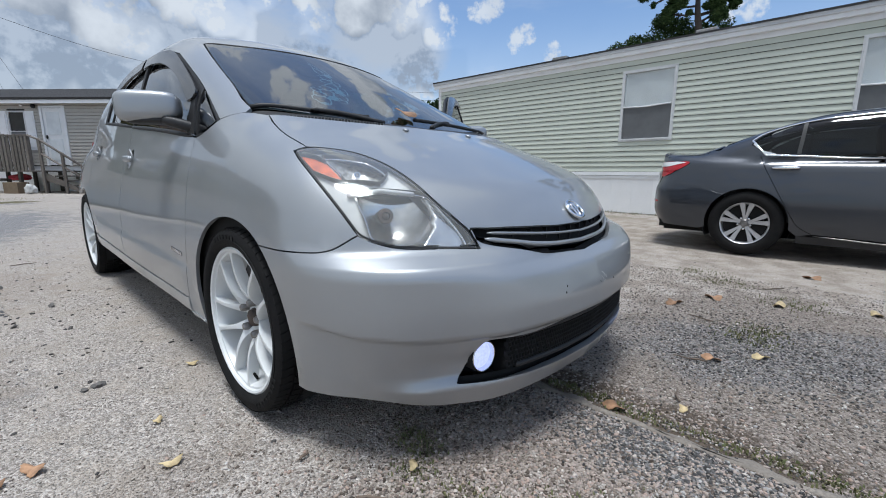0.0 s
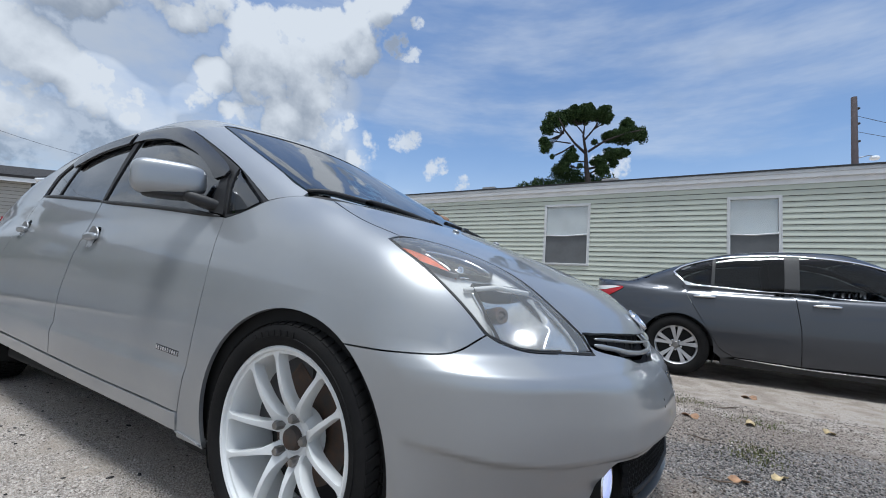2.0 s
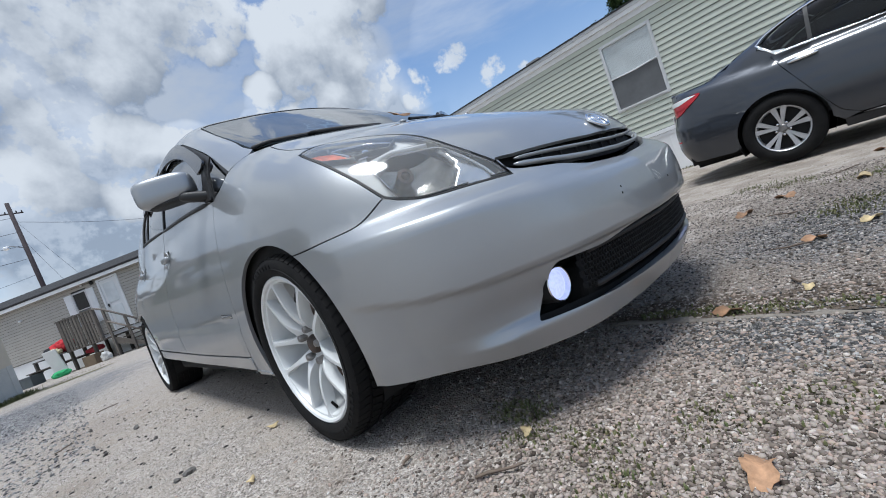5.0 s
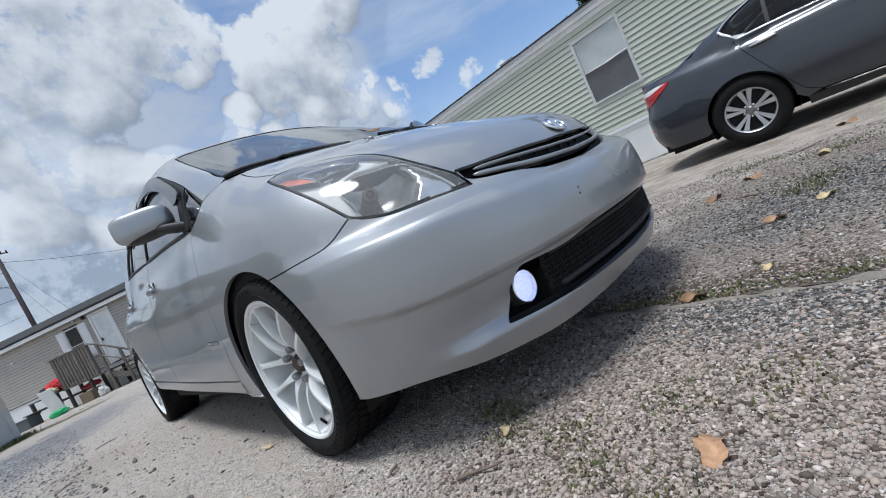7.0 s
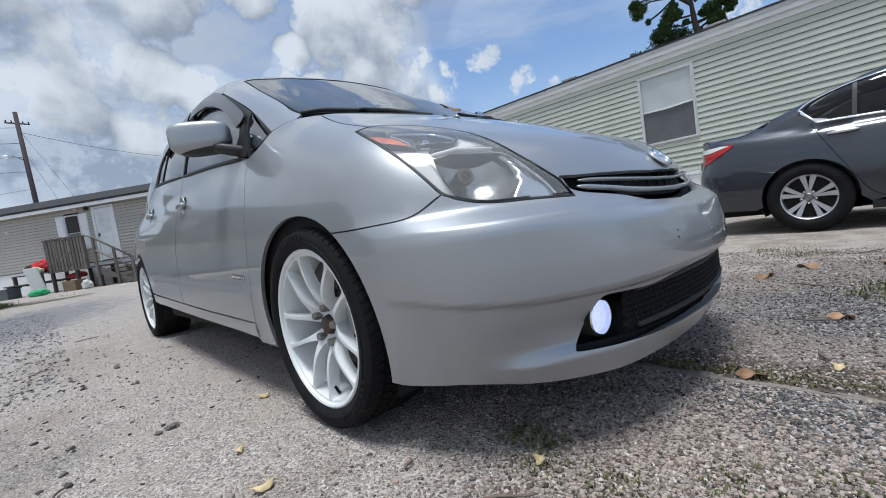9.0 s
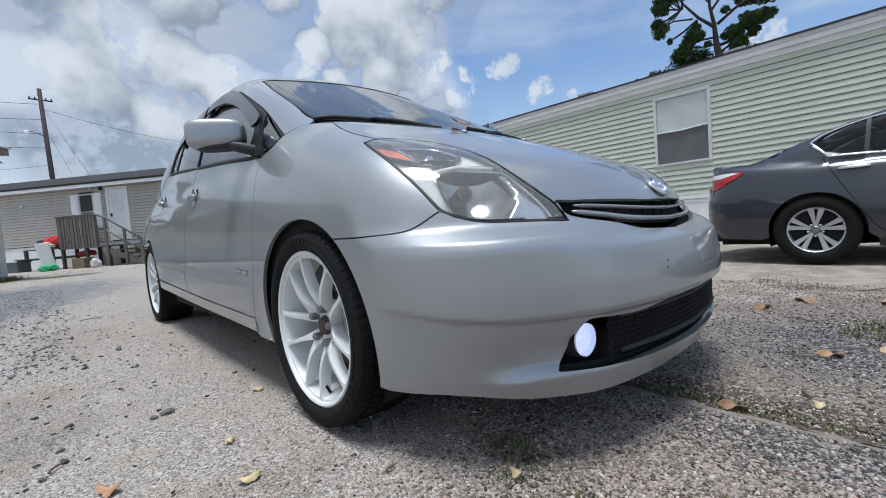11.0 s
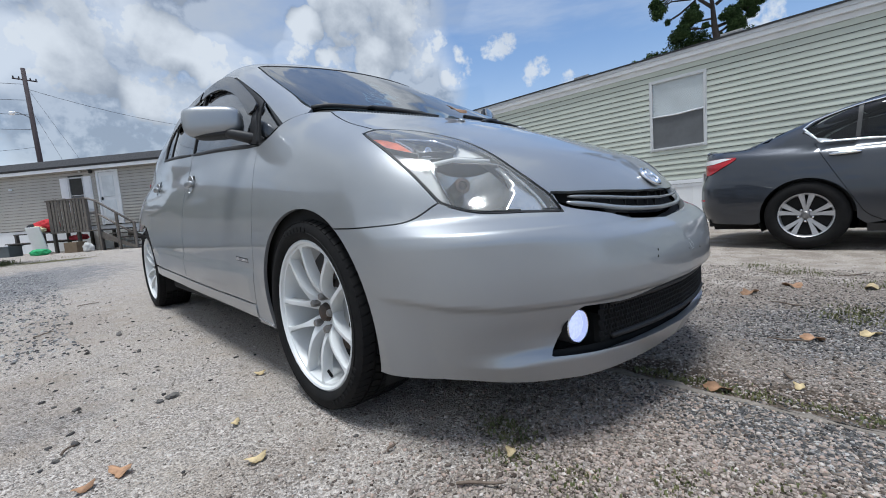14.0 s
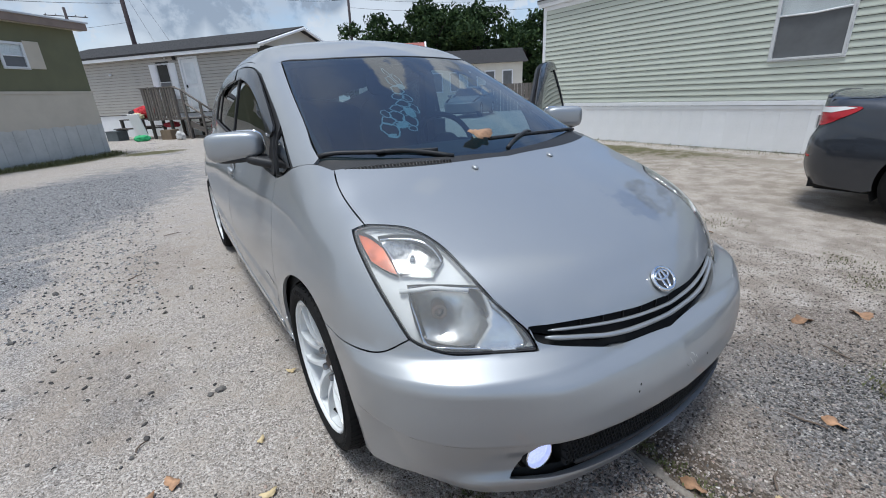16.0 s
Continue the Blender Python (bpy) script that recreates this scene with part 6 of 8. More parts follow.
    nt.links.new(bp2.outputs[0], b.inputs["Normal"])
    return m


def island_material(name, ramp, rough=0.85):
    """Stones whose colour changes from piece to piece."""
    m = bpy.data.materials.new(name)
    m.use_nodes = True
    nt = m.node_tree
    b = nt.nodes["Principled BSDF"]
    b.inputs["Roughness"].default_value = rough
    b.inputs["Specular IOR Level"].default_value = 0.15
    g = nt.nodes.new("ShaderNodeNewGeometry")
    cr = nt.nodes.new("ShaderNodeValToRGB")
    el = cr.color_ramp.elements
    while len(el) < len(ramp):
        el.new(0.5)
    for e, (at_, c) in zip(el, ramp):
        e.position, e.color = at_, (*c, 1)
    nt.links.new(g.outputs["Random Per Island"], cr.inputs[0])
    tc = nt.nodes.new("ShaderNodeTexCoord")
    n = nt.nodes.new("ShaderNodeTexNoise")
    n.inputs["Scale"].default_value, n.inputs["Detail"].default_value = 320.0, 3.0
    nt.links.new(tc.outputs["Object"], n.inputs["Vector"])
    mx = nt.nodes.new("ShaderNodeMix")
    mx.data_type, mx.blend_type = "RGBA", "MULTIPLY"
    mx.inputs[0].default_value = 0.25
    nt.links.new(cr.outputs[0], mx.inputs[6])
    nt.links.new(n.outputs["Color"], mx.inputs[7])
    nt.links.new(mx.outputs[2], b.inputs["Base Color"])
    return m


M_GROUND = ground_material()
M_STONE = island_material("crushed_stone", [(0.0, (0.06, 0.047, 0.038)), (0.2, (0.19, 0.156, 0.130)), (0.5, (0.335, 0.283, 0.243)), (0.78, (0.44, 0.378, 0.330)), (0.92, (0.41, 0.305, 0.245)), (1.0, (0.64, 0.58, 0.52))])
M_BROWN_STONE = island_material("brown_stone", [(0.0, (0.06, 0.050, 0.042)), (0.3, (0.19, 0.162, 0.14)), (0.7, (0.34, 0.298, 0.262)), (0.93, (0.46, 0.41, 0.365)), (1.0, (0.57, 0.53, 0.48))])
M_FINE_STONE = island_material("fine_stone", [(0.0, (0.09, 0.078, 0.066)), (0.25, (0.28, 0.245, 0.21)), (0.65, (0.46, 0.415, 0.365)), (0.9, (0.62, 0.575, 0.52)), (1.0, (0.75, 0.71, 0.66))])
M_DARK_STONE = island_material("dark_stone", [(0.0, (0.04, 0.039, 0.038)), (0.5, (0.115, 0.112, 0.110)), (0.85, (0.25, 0.24, 0.23)), (1.0, (0.50, 0.48, 0.45))])
M_GREY_STONE = island_material("grey_stone", [(0.0, (0.07, 0.07, 0.074)), (0.4, (0.20, 0.20, 0.205)), (0.8, (0.36, 0.357, 0.352)), (1.0, (0.55, 0.54, 0.52))])
M_CRUMB = island_material("asphalt_crumb", [(0.0, (0.035, 0.034, 0.033)), (0.6, (0.085, 0.080, 0.077)), (1.0, (0.17, 0.160, 0.150))])
M_LEAF_DRY = material("dry_leaf", (0.43, 0.25, 0.14), 0.8, scale=60, vary=0.4, bump=0.0006, bump_scale=200, each=0.3)
M_LEAF_PALE = material("pale_dry_leaf", (0.60, 0.47, 0.26), 0.8, scale=60, vary=0.35, bump=0.0006, bump_scale=200, each=0.2)
M_GRASS = material("weed_green", (0.085, 0.105, 0.035), 0.75, scale=30, vary=0.5, color2=(0.15, 0.135, 0.06))
M_CONCRETE = material("old_concrete", (0.27, 0.238, 0.20), 0.9, scale=9, vary=0.35, fine=0.35, bump=0.004, bump_scale=120)

xs = np.r_[-400, -150, -60, -25, -12, np.linspace(-6, 9, 61), 14, 25, 60, 150, 400]
ys = np.r_[-400, -150, -60, -25, -10, np.linspace(-4, 14, 73), 20, 30, 60, 150, 400]
gx, gy = np.meshgrid(xs, ys)
gz = rise(gx, gy)
nx_ = len(xs)
ground = part("ground", mesh_of(np.stack([gx.ravel(), gy.ravel(), gz.ravel()], 1), [(j * nx_ + i, j * nx_ + i + 1, (j + 1) * nx_ + i + 1, (j + 1) * nx_ + i) for j in range(len(ys) - 1) for i in range(nx_ - 1)], True), M_GROUND)
tagged(ground, "pale crushed gravel lot with patches of bare dirt", "ground", kind="structure")


def pebbles(name, label, count, where, size, mat, flat=0.62):
    """Loose stones in one mesh: where gives places, size gives radii."""
    rng_ = np.random.default_rng(len(name) * 7 + count)
    t = (1 + 5 ** 0.5) / 2
    ico = np.array([(-1, t, 0), (1, t, 0), (-1, -t, 0), (1, -t, 0), (0, -1, t), (0, 1, t), (0, -1, -t), (0, 1, -t), (t, 0, -1), (t, 0, 1), (-t, 0, -1), (-t, 0, 1)], float)
    ico /= np.linalg.norm(ico[0])
    tri = np.array([(0, 11, 5), (0, 5, 1), (0, 1, 7), (0, 7, 10), (0, 10, 11), (1, 5, 9), (5, 11, 4), (11, 10, 2), (10, 7, 6), (7, 1, 8), (3, 9, 4), (3, 4, 2), (3, 2, 6), (3, 6, 8), (3, 8, 9), (4, 9, 5), (2, 4, 11), (6, 2, 10), (8, 6, 7), (9, 8, 1)])
    p = where(rng_, count)
    p = p[(np.abs(p[:, 0] - 0.022) > 0.027) | (p[:, 1] > -0.5) | (rng_.random(len(p)) < 0.10)]   # few stones on the concrete strip
    r = size(rng_, len(p))
    r = np.minimum(r, 1.75 * np.median(r))
    n = len(p)
    a = rng_.uniform(0, 2 * np.pi, n)
    shape = np.stack([rng_.uniform(0.8, 1.35, n), rng_.uniform(0.65, 1.0, n), rng_.uniform(0.7, 1.1, n) * flat], 1) * r[:, None]
    v = ico[None] * rng_.uniform(0.66, 1.25, (n, 12, 1)) * shape[:, None]
    c, s = np.cos(a)[:, None], np.sin(a)[:, None]
    tilt = rng_.normal(0, 0.35, (n, 1))
    x, y, z = v[..., 0], v[..., 1], v[..., 2]
    y, z = y * np.cos(tilt) - z * np.sin(tilt), y * np.sin(tilt) + z * np.cos(tilt)
    x, y = x * c - y * s, x * s + y * c
    v = np.stack([x + p[:, :1], y + p[:, 1:2], z + (rise(p[:, 0], p[:, 1]) + r * flat * rng_.uniform(0.0, 0.55, n))[:, None]], -1)
    f = (tri[None] + 12 * np.arange(n)[:, None, None]).reshape(-1, 3)
    me = bpy.data.meshes.new(name)
    me.vertices.add(n * 12)
    me.vertices.foreach_set("co", v.reshape(-1).astype(np.float32))
    me.loops.add(len(f) * 3)
    me.loops.foreach_set("vertex_index", f.reshape(-1).astype(np.int32))
    me.polygons.add(len(f))
    me.polygons.foreach_set("loop_start", np.arange(0, len(f) * 3, 3, dtype=np.int32))
    me.update(calc_edges=True)
    return tagged(part(name, me, mat), label, "gravel", kind="stuff")


def drift(cx, cy, sx, sy):
    return lambda g, n: np.stack([g.normal(cx, sx, n), g.normal(cy, sy, n)], 1)


def field(x0, x1, y0, y1):
    return lambda g, n: np.stack([g.uniform(x0, x1, n), g.uniform(y0, y1, n)], 1)


def sizes(mean, spread, least=0.003):
    return lambda g, n: np.maximum(least, g.lognormal(np.log(mean), spread, n))


pebbles("coarse_gravel", "coarse pale crushed limestone gravel in front of the car", 36000, drift(-0.48, -1.12, 0.36, 0.38), sizes(0.0043, 0.34), M_STONE)
pebbles("medium_gravel", "grey brown gravel between the two cars", 24000, field(-0.1, 2.6, -2.2, 0.2), sizes(0.0038, 0.38), M_BROWN_STONE)
pebbles("fine_gravel", "fine pale gravel scattered over bare dirt", 26000, field(-2.6, 0.9, -1.6, 2.2), sizes(0.0025, 0.45, 0.0014), M_FINE_STONE)
pebbles("loose_gravel", "loose grey gravel spread across the lot", 16000, field(-5.5, 4.2, -2.6, 7.5), sizes(0.0040, 0.45), M_FINE_STONE)
pebbles("grey_gravel", "blue-grey gravel spread along the drive", 15000, field(-4.6, -1.3, 1.6, 8.5), sizes(0.0068, 0.4), M_GREY_STONE)
pebbles("dark_gravel", "dark grey gravel patch beside the concrete strip", 5000, drift(0.88, -1.2, 0.26, 0.30), sizes(0.0042, 0.35), M_DARK_STONE)
pebbles("dark_grit", "dark grit washed against the concrete strip", 6500, drift(-0.10, -1.10, 0.085, 0.17), sizes(0.0042, 0.3), M_DARK_STONE)
pebbles("dark_chips", "dark stone chips strewn over the dirt", 1500, field(-5.0, 3.6, -2.2, 7.0), sizes(0.0050, 0.5), M_DARK_STONE)
pebbles("asphalt_crumbs", "crumbs of broken asphalt strewn over the dirt", 420, drift(-1.75, 1.9, 0.55, 1.3), sizes(0.0085, 0.35), M_CRUMB, 0.5)

# buried concrete strip beside the bumper
edge_pts, rs = [], np.random.default_rng(5)
verts, faces = [], []
for i in range(46):
    y = -0.55 - 0.055 * i
    w0, w1 = 0.000 + rs.normal(0, 0.006), 0.034 + rs.normal(0, 0.010)
    z = float(rise(0.03, y)) + 0.006 + rs.normal(0, 0.0025)
    verts += [(w0 - 0.008, y, z - 0.03), (w0, y, z - 0.003), (w0 + 0.01, y, z), (w1 - 0.02, y, z), (w1, y, z - 0.006), (w1 + 0.02, y, z - 0.03)]
for i in range(45):
    faces += [(i * 6 + j, i * 6 + j + 1, i * 6 + j + 7, i * 6 + j + 6) for j in range(5)]
tagged(part("concrete_strip", mesh_of(verts, faces, True), M_CONCRETE), "worn edge of buried concrete flush with gravel", "kerb", kind="structure")


def grass(name, label, spots, blades, high):
    """Blades of grass and weeds in one mesh."""
    g = np.random.default_rng(len(spots) * 13 + blades)
    verts, faces = [], []
    for cx, cy, spread in spots:
        for _ in range(blades):
            x, y = g.normal(cx, spread), g.normal(cy, spread)
            h, a, lean = high * g.uniform(0.35, 1.1), g.uniform(0, 6.28), g.uniform(0.1, 0.9)
            dx, dy, z0 = math.cos(a), math.sin(a), float(rise(x, y))
            w = 0.0022 + 0.02 * high * g.uniform(0.5, 1.5)
            b = len(verts)
            verts += [(x - dy * w, y + dx * w, z0 - 0.003), (x + dy * w, y - dx * w, z0 - 0.003), (x + dx * h * lean * 0.5 + dy * w, y + dy * h * lean * 0.5 - dx * w, z0 + h * 0.6), (x + dx * h * lean * 0.5 - dy * w, y + dy * h * lean * 0.5 + dx * w, z0 + h * 0.6), (x + dx * h * lean, y + dy * h * lean, z0 + h * (1 - 0.3 * lean))]
            faces += [(b, b + 1, b + 2, b + 3), (b + 3, b + 2, b + 4)]
    return tagged(part(name, mesh_of(verts, faces), M_GRASS), label, "grass", kind="stuff")


grass("strip_weeds", "low green weeds along the concrete strip", [(0.062 + 0.012 * math.sin(i), -0.62 - 0.09 * i, 0.022) for i in (1, 2, 3, 4, 8, 9, 10, 12, 13, 14, 15, 16, 17)] + [(0.068 + 0.010 * math.sin(2.3 * i), -0.66 - 0.055 * i, 0.016) for i in range(26)], 48, 0.013)
grass("ground_weeds", "small weeds growing through the gravel", [(-0.52, -0.50, 0.03), (-0.55, -0.58, 0.03), (-0.62, -0.62, 0.03), (-0.60, -0.78, 0.04), (-0.70, -0.86, 0.05), (-0.48, -0.95, 0.04), (-0.40, -1.12, 0.05), (-0.75, -1.0, 0.04)], 130, 0.014)
grass("lot_weeds", "patches of short grass on the open gravel", [(1.05, -1.13, 0.07), (1.2, -1.16, 0.06), (2.32, -0.82, 0.10), (1.9, -1.25, 0.10), (2.6, -0.6, 0.12), (5.2, 2.2, 0.25), (5.6, 2.9, 0.3), (3.0, 0.4, 0.12), (6.3, 3.6, 0.2), (6.6, 2.4, 0.2), (6.2, 4.6, 0.2), (7.0, 5.3, 0.3)], 190, 0.017)
grass("wall_grass", "grass along the foot of the mobile homes", [(7.55, 7.0 - 0.45 * i, 0.12) for i in range(18)] + [(-2.1 - 0.2 * i, 13.55 - 0.22 * i, 0.12) for i in range(9)] + [(-1.6, 13.2, 0.3), (-0.8, 14.4, 0.35)], 60, 0.06)


CORNER = Vector((-2.2, 13.8))
grass("home_grass", "rank green grass against the olive home", [(*(CORNER + Vector((-0.669, -0.743)) * (0.25 * i) + Vector((0.743, -0.669)) * (0.14 + 0.05 * (i % 3))), 0.10) for i in range(16)], 150, 0.15)


def dry_leaf(x, y, size, turn, mat=None, label="curled dry leaf lying on gravel", lift=0.010, name="dry_leaf", curl=0.22):
    """A lobed, curled leaf."""
    n, verts, faces = 26, [(0, 0, 0.004)], []
    for i in range(n):
        a = 2 * math.pi * i / n
        r = size * (0.66 + 0.16 * math.cos(2 * a) + 0.09 * math.sin(5 * a + turn) + 0.05 * math.sin(9 * a) + 0.03 * math.sin(13 * a + turn))
        verts.append((r * math.cos(a), r * math.sin(a) * 0.8, curl * size * math.cos(2 * a + turn) + 0.05 * size))
    faces = [(0, 1 + i, 1 + (i + 1) % n) for i in range(n)]
    k = len(verts)
    verts += [(v[0], v[1], v[2] - 0.0015) for v in verts]
    faces += [(k + c, k + b, k + a) for a, b, c in faces]
    faces += [(1 + (i + 1) % n, 1 + i, k + 1 + i, k + 1 + (i + 1) % n) for i in range(n)]
    ob = part(name, mesh_of(verts, faces, True), mat or M_LEAF_DRY)
    ob.matrix_world = pose(x, y, float(rise(x, y)) + lift, 0, 0, math.degrees(turn))
    return tagged(ob, label, "leaf", "dry leaves on the ground")


for i, (x, y, s, pale) in enumerate(((-1.045, -0.13, 0.032, 1), (0.045, -0.89, 0.045, 0), (-0.615, -1.05, 0.052, 0), (-1.30, 0.11, 0.042, 0), (-1.37, 0.09, 0.03, 0), (0.83, -1.20, 0.042, 1), (-0.61, -0.605, 0.026, 1), (-0.81, 0.49, 0.028, 1), (-1.016, 0.127, 0.024, 1), (1.41, -0.72, 0.065, 0), (1.70, -0.87, 0.06, 0), (1.79, -1.185, 0.06, 1), (0.68, -1.05, 0.045, 0), (0.19, -1.06, 0.03, 1), (3.05, -1.3, 0.07, 0), (2.0, -1.6, 0.05, 1), (2.6, 0.3, 0.05, 0))):
    dry_leaf(x, y, s, i * 1.7, M_LEAF_PALE if pale else M_LEAF_DRY, "pale yellow dry leaf lying on gravel" if pale else "brown curled dry leaf lying on gravel")
q = snap(hatch_cabin, [(-0.02, 0.055, 0.99)])[0]
cowl_leaf = dry_leaf(0, 0, 0.075, 0.4, M_LEAF_DRY, "brown dry leaf resting on the windscreen base", name="windscreen_leaf", curl=0.08)
cowl_leaf.matrix_world = pose(q[0], q[1], q[2] + 0.022, 28, 0, 10)
def pebble_lump(s, seed):
    """A broken lump with a ragged, faceted outline."""
    g = random.Random(seed)
    bm = bmesh.new()
    bmesh.ops.create_icosphere(bm, subdivisions=2, radius=s)
    for v in bm.verts:
        v.co *= g.uniform(0.62, 1.2)
        v.co.z *= 0.6
        v.co.x *= 1.08
    return bm


for i, (x, y, s) in enumerate(((-1.10, 0.553, 0.020), (-1.142, 0.542, 0.013), (-1.42, 0.33, 0.010), (-1.75, 1.2, 0.012), (-1.357, 0.72, 0.012), (-1.278, 1.556, 0.014), (-1.09, 1.345, 0.013), (-1.116, 1.854, 0.020), (-2.0, 1.7, 0.016), (-1.9, 2.4, 0.018), (-2.6, 2.9, 0.02), (-1.5, 1.9, 0.012), (-1.3, 2.6, 0.016))):
    st = part("stone", pebble_lump(s, i), M_CRUMB)
    st.matrix_world = pose(x, y, float(rise(x, y)) + s * 0.35, 8 * i, 5 * i, 40 * i)
    tagged(st, "dark lump of broken asphalt on gravel", "stone", "loose dark stones")

M_TWIG = material("dry_twig", (0.16, 0.12, 0.09), 0.85, scale=50, vary=0.4)
for x, y, l, a in ((-1.147, 3.43, 0.16, 10), (-1.435, 2.385, 0.13, 40), (-1.393, 0.37, 0.05, 60), (-0.75, -0.63, 0.10, -50), (0.27, -1.02, 0.09, 20), (0.62, -0.98, 0.12, 100), (-0.79, -0.365, 0.04, 30), (1.2, -0.9, 0.13, 70), (2.3, -1.1, 0.2, 140)):
    g = random.Random(int(1000 * l))
    d = Vector((math.cos(radians(a)), math.sin(radians(a)), 0))
    pts = [Vector((x, y, float(rise(x, y)) + 0.008)) + d * l * (k / 4 - 0.5) + Vector((g.uniform(-1, 1) * 0.006, g.uniform(-1, 1) * 0.006, g.uniform(0, 0.004))) for k in range(5)]
    tagged(part("twig", tube(pts, [0.0035, 0.004, 0.0035, 0.003, 0.0018], 6), M_TWIG), "short dry brown twig lying on gravel", "twig", "twigs on the ground")

# ---- mobile homes ----
M_SIDING = material("sage_siding", (0.535, 0.565, 0.485), 0.45, scale=1.3, vary=0.10, fine=0.05, bump_scale=60, each=0.03)
M_TAN = material("tan_siding", (0.43, 0.405, 0.36), 0.5, scale=1.5, vary=0.10, each=0.03)
M_SKIRT = material("white_skirting", (0.83, 0.835, 0.835), 0.55, scale=1.6, vary=0.12, fine=0.05, bump_scale=50, each=0.03)
M_OLD_SKIRT = material("weathered_skirting", (0.50, 0.50, 0.47), 0.6, scale=2.5, vary=0.25, fine=0.08, bump_scale=40)
M_TRIM = material("white_trim", (0.80, 0.81, 0.82), 0.45, scale=3, vary=0.08)
M_GREYTRIM = material("grey_window_frame", (0.62, 0.63, 0.63), 0.4, scale=5, vary=0.1)
M_SHADE = material("blind_behind_glass", (0.74, 0.77, 0.78), 0.5, scale=3, vary=0.15)
# wall core kept black so the shadow lines under the laps are in its colour
M_LAP_SHADE = material("lap_shade_black", (0.05, 0.05, 0.045), 0.9, scale=5, vary=0.2)
M_SCREEN = material("dark_insect_screen", (0.125, 0.13, 0.135), 0.6, scale=4, vary=0.2)
M_PANE = glass("house_pane", (0.97, 0.98, 0.98), 0.01, 0.98)
M_SHINGLE = material("dark_shingles", (0.026, 0.025, 0.026), 0.9, scale=3, vary=0.4, fine=0.35, bump_scale=40, bump=0.01)
M_OLIVE = material("olive_wall", (0.125, 0.125, 0.065), 0.7, scale=1.5, vary=0.15)
M_BEIGE = material("beige_wall", (0.50, 0.45, 0.36), 0.7, scale=1.5, vary=0.12)
M_METAL_ROOF = material("metal_roof", (0.55, 0.56, 0.57), 0.45, 0.3, scale=2, vary=0.2)
M_WOOD = material("weathered_wood", (0.17, 0.15, 0.13), 0.85, scale=12, vary=0.4, fine=0.3, bump_scale=90, each=0.2)
M_WOOD_DARK = material("dark_weathered_wood", (0.085, 0.075, 0.065), 0.85, scale=12, vary=0.4, each=0.2)


def plank_mesh(length, high, proud=0.020):
    """One lap of siding along +x, its foot proud of its head."""
    v = []
    for x in (0, length):
        v += [(x, -0.0005, 0.034), (x, 0.003 - proud, 0.008), (x, -proud, 0.006), (x, -proud - 0.001, 0.022), (x, -0.003, high), (x, -0.0005, high)]
    return mesh_of(v, [(j, 6 + j, 7 + j, j + 1) for j in range(5)] + [(0, 1, 2, 3, 4, 5), (11, 10, 9, 8, 7, 6)])


PLANKS = {}


def siding(wall, x0, x1, z0, z1, high, mat, holes=()):
    """Laps of siding as pieces on a wall that lies along x, seen from -y; holes: (x0, x1, z0, z1)."""
    n = int(round((z1 - z0) / high))
    high = (z1 - z0) / n
    for i in range(n):
        z = z0 + i * high
        cuts = [x0]
        for a, b, c, d in sorted(holes):
            if z + high > c + 0.01 and z < d - 0.01:
                cuts += [a, b]
        cuts.append(x1)
        for a, b in zip(cuts[::2], cuts[1::2]):
            key = (round(b - a, 3), round(high, 4), mat.name)
            if key not in PLANKS:
                PLANKS[key] = plank_mesh(b - a, high)
                PLANKS[key].materials.append(mat)
            ob = new("siding_plank", PLANKS[key])
            ob.parent, ob.location = wall, (a, 0, z)


def house_window(parent, x0, x1, z0, z1, sag=0.0):
    """A single-hung window: frame, rails, panes, a pale blind above and a dark screen below; it faces -y."""
    w = part("window", boxes([(x0, -0.035, z0, x0 + 0.035, 0.05, z1), (x1 - 0.035, -0.035, z0, x1, 0.05, z1), (x0 + 0.035, -0.035, z1 - 0.035, x1 - 0.035, 0.05, z1), (x0 + 0.035, -0.045, z0, x1 - 0.035, 0.05, z0 + 0.035)], 0.004), M_GREYTRIM, parent, "grey-framed single-hung window")
    part("window_flange", boxes([(x0 - 0.02, -0.030, z0 - 0.02, x0 - 0.001, -0.004, z1 + 0.02), (x1 + 0.001, -0.030, z0 - 0.02, x1 + 0.02, -0.004, z1 + 0.02), (x0 - 0.001, -0.030, z1 + 0.001, x1 + 0.001, -0.004, z1 + 0.02), (x0 - 0.001, -0.030, z0 - 0.02, x1 + 0.001, -0.004, z0 - 0.001)], 0.002), M_GREYTRIM, w)
    mid = z0 + 0.49 * (z1 - z0)
    rail = tube([(x0 + 0.03, -0.022, mid), ((x0 + x1) / 2, -0.024, mid - sag), (x1 - 0.03, -0.022, mid + sag * 1.5)], 0.014, 6)
    part("meeting_rail", rail, M_TRIM, w)
    part("blind", boxes([(x0 + 0.035, 0.018, mid, x1 - 0.035, 0.026, z1 - 0.035)]), M_SHADE, w)
    part("insect_screen", boxes([(x0 + 0.035, -0.004, z0 + 0.035, x1 - 0.035, 0.004, mid - 0.005)]), M_SCREEN, w, "dark insect screen")
    pane = part("window_pane", boxes([(x0 + 0.035, 0.006, mid, x1 - 0.035, 0.010, z1 - 0.035)]), M_PANE, w)
    pane.visible_shadow = False
    return w


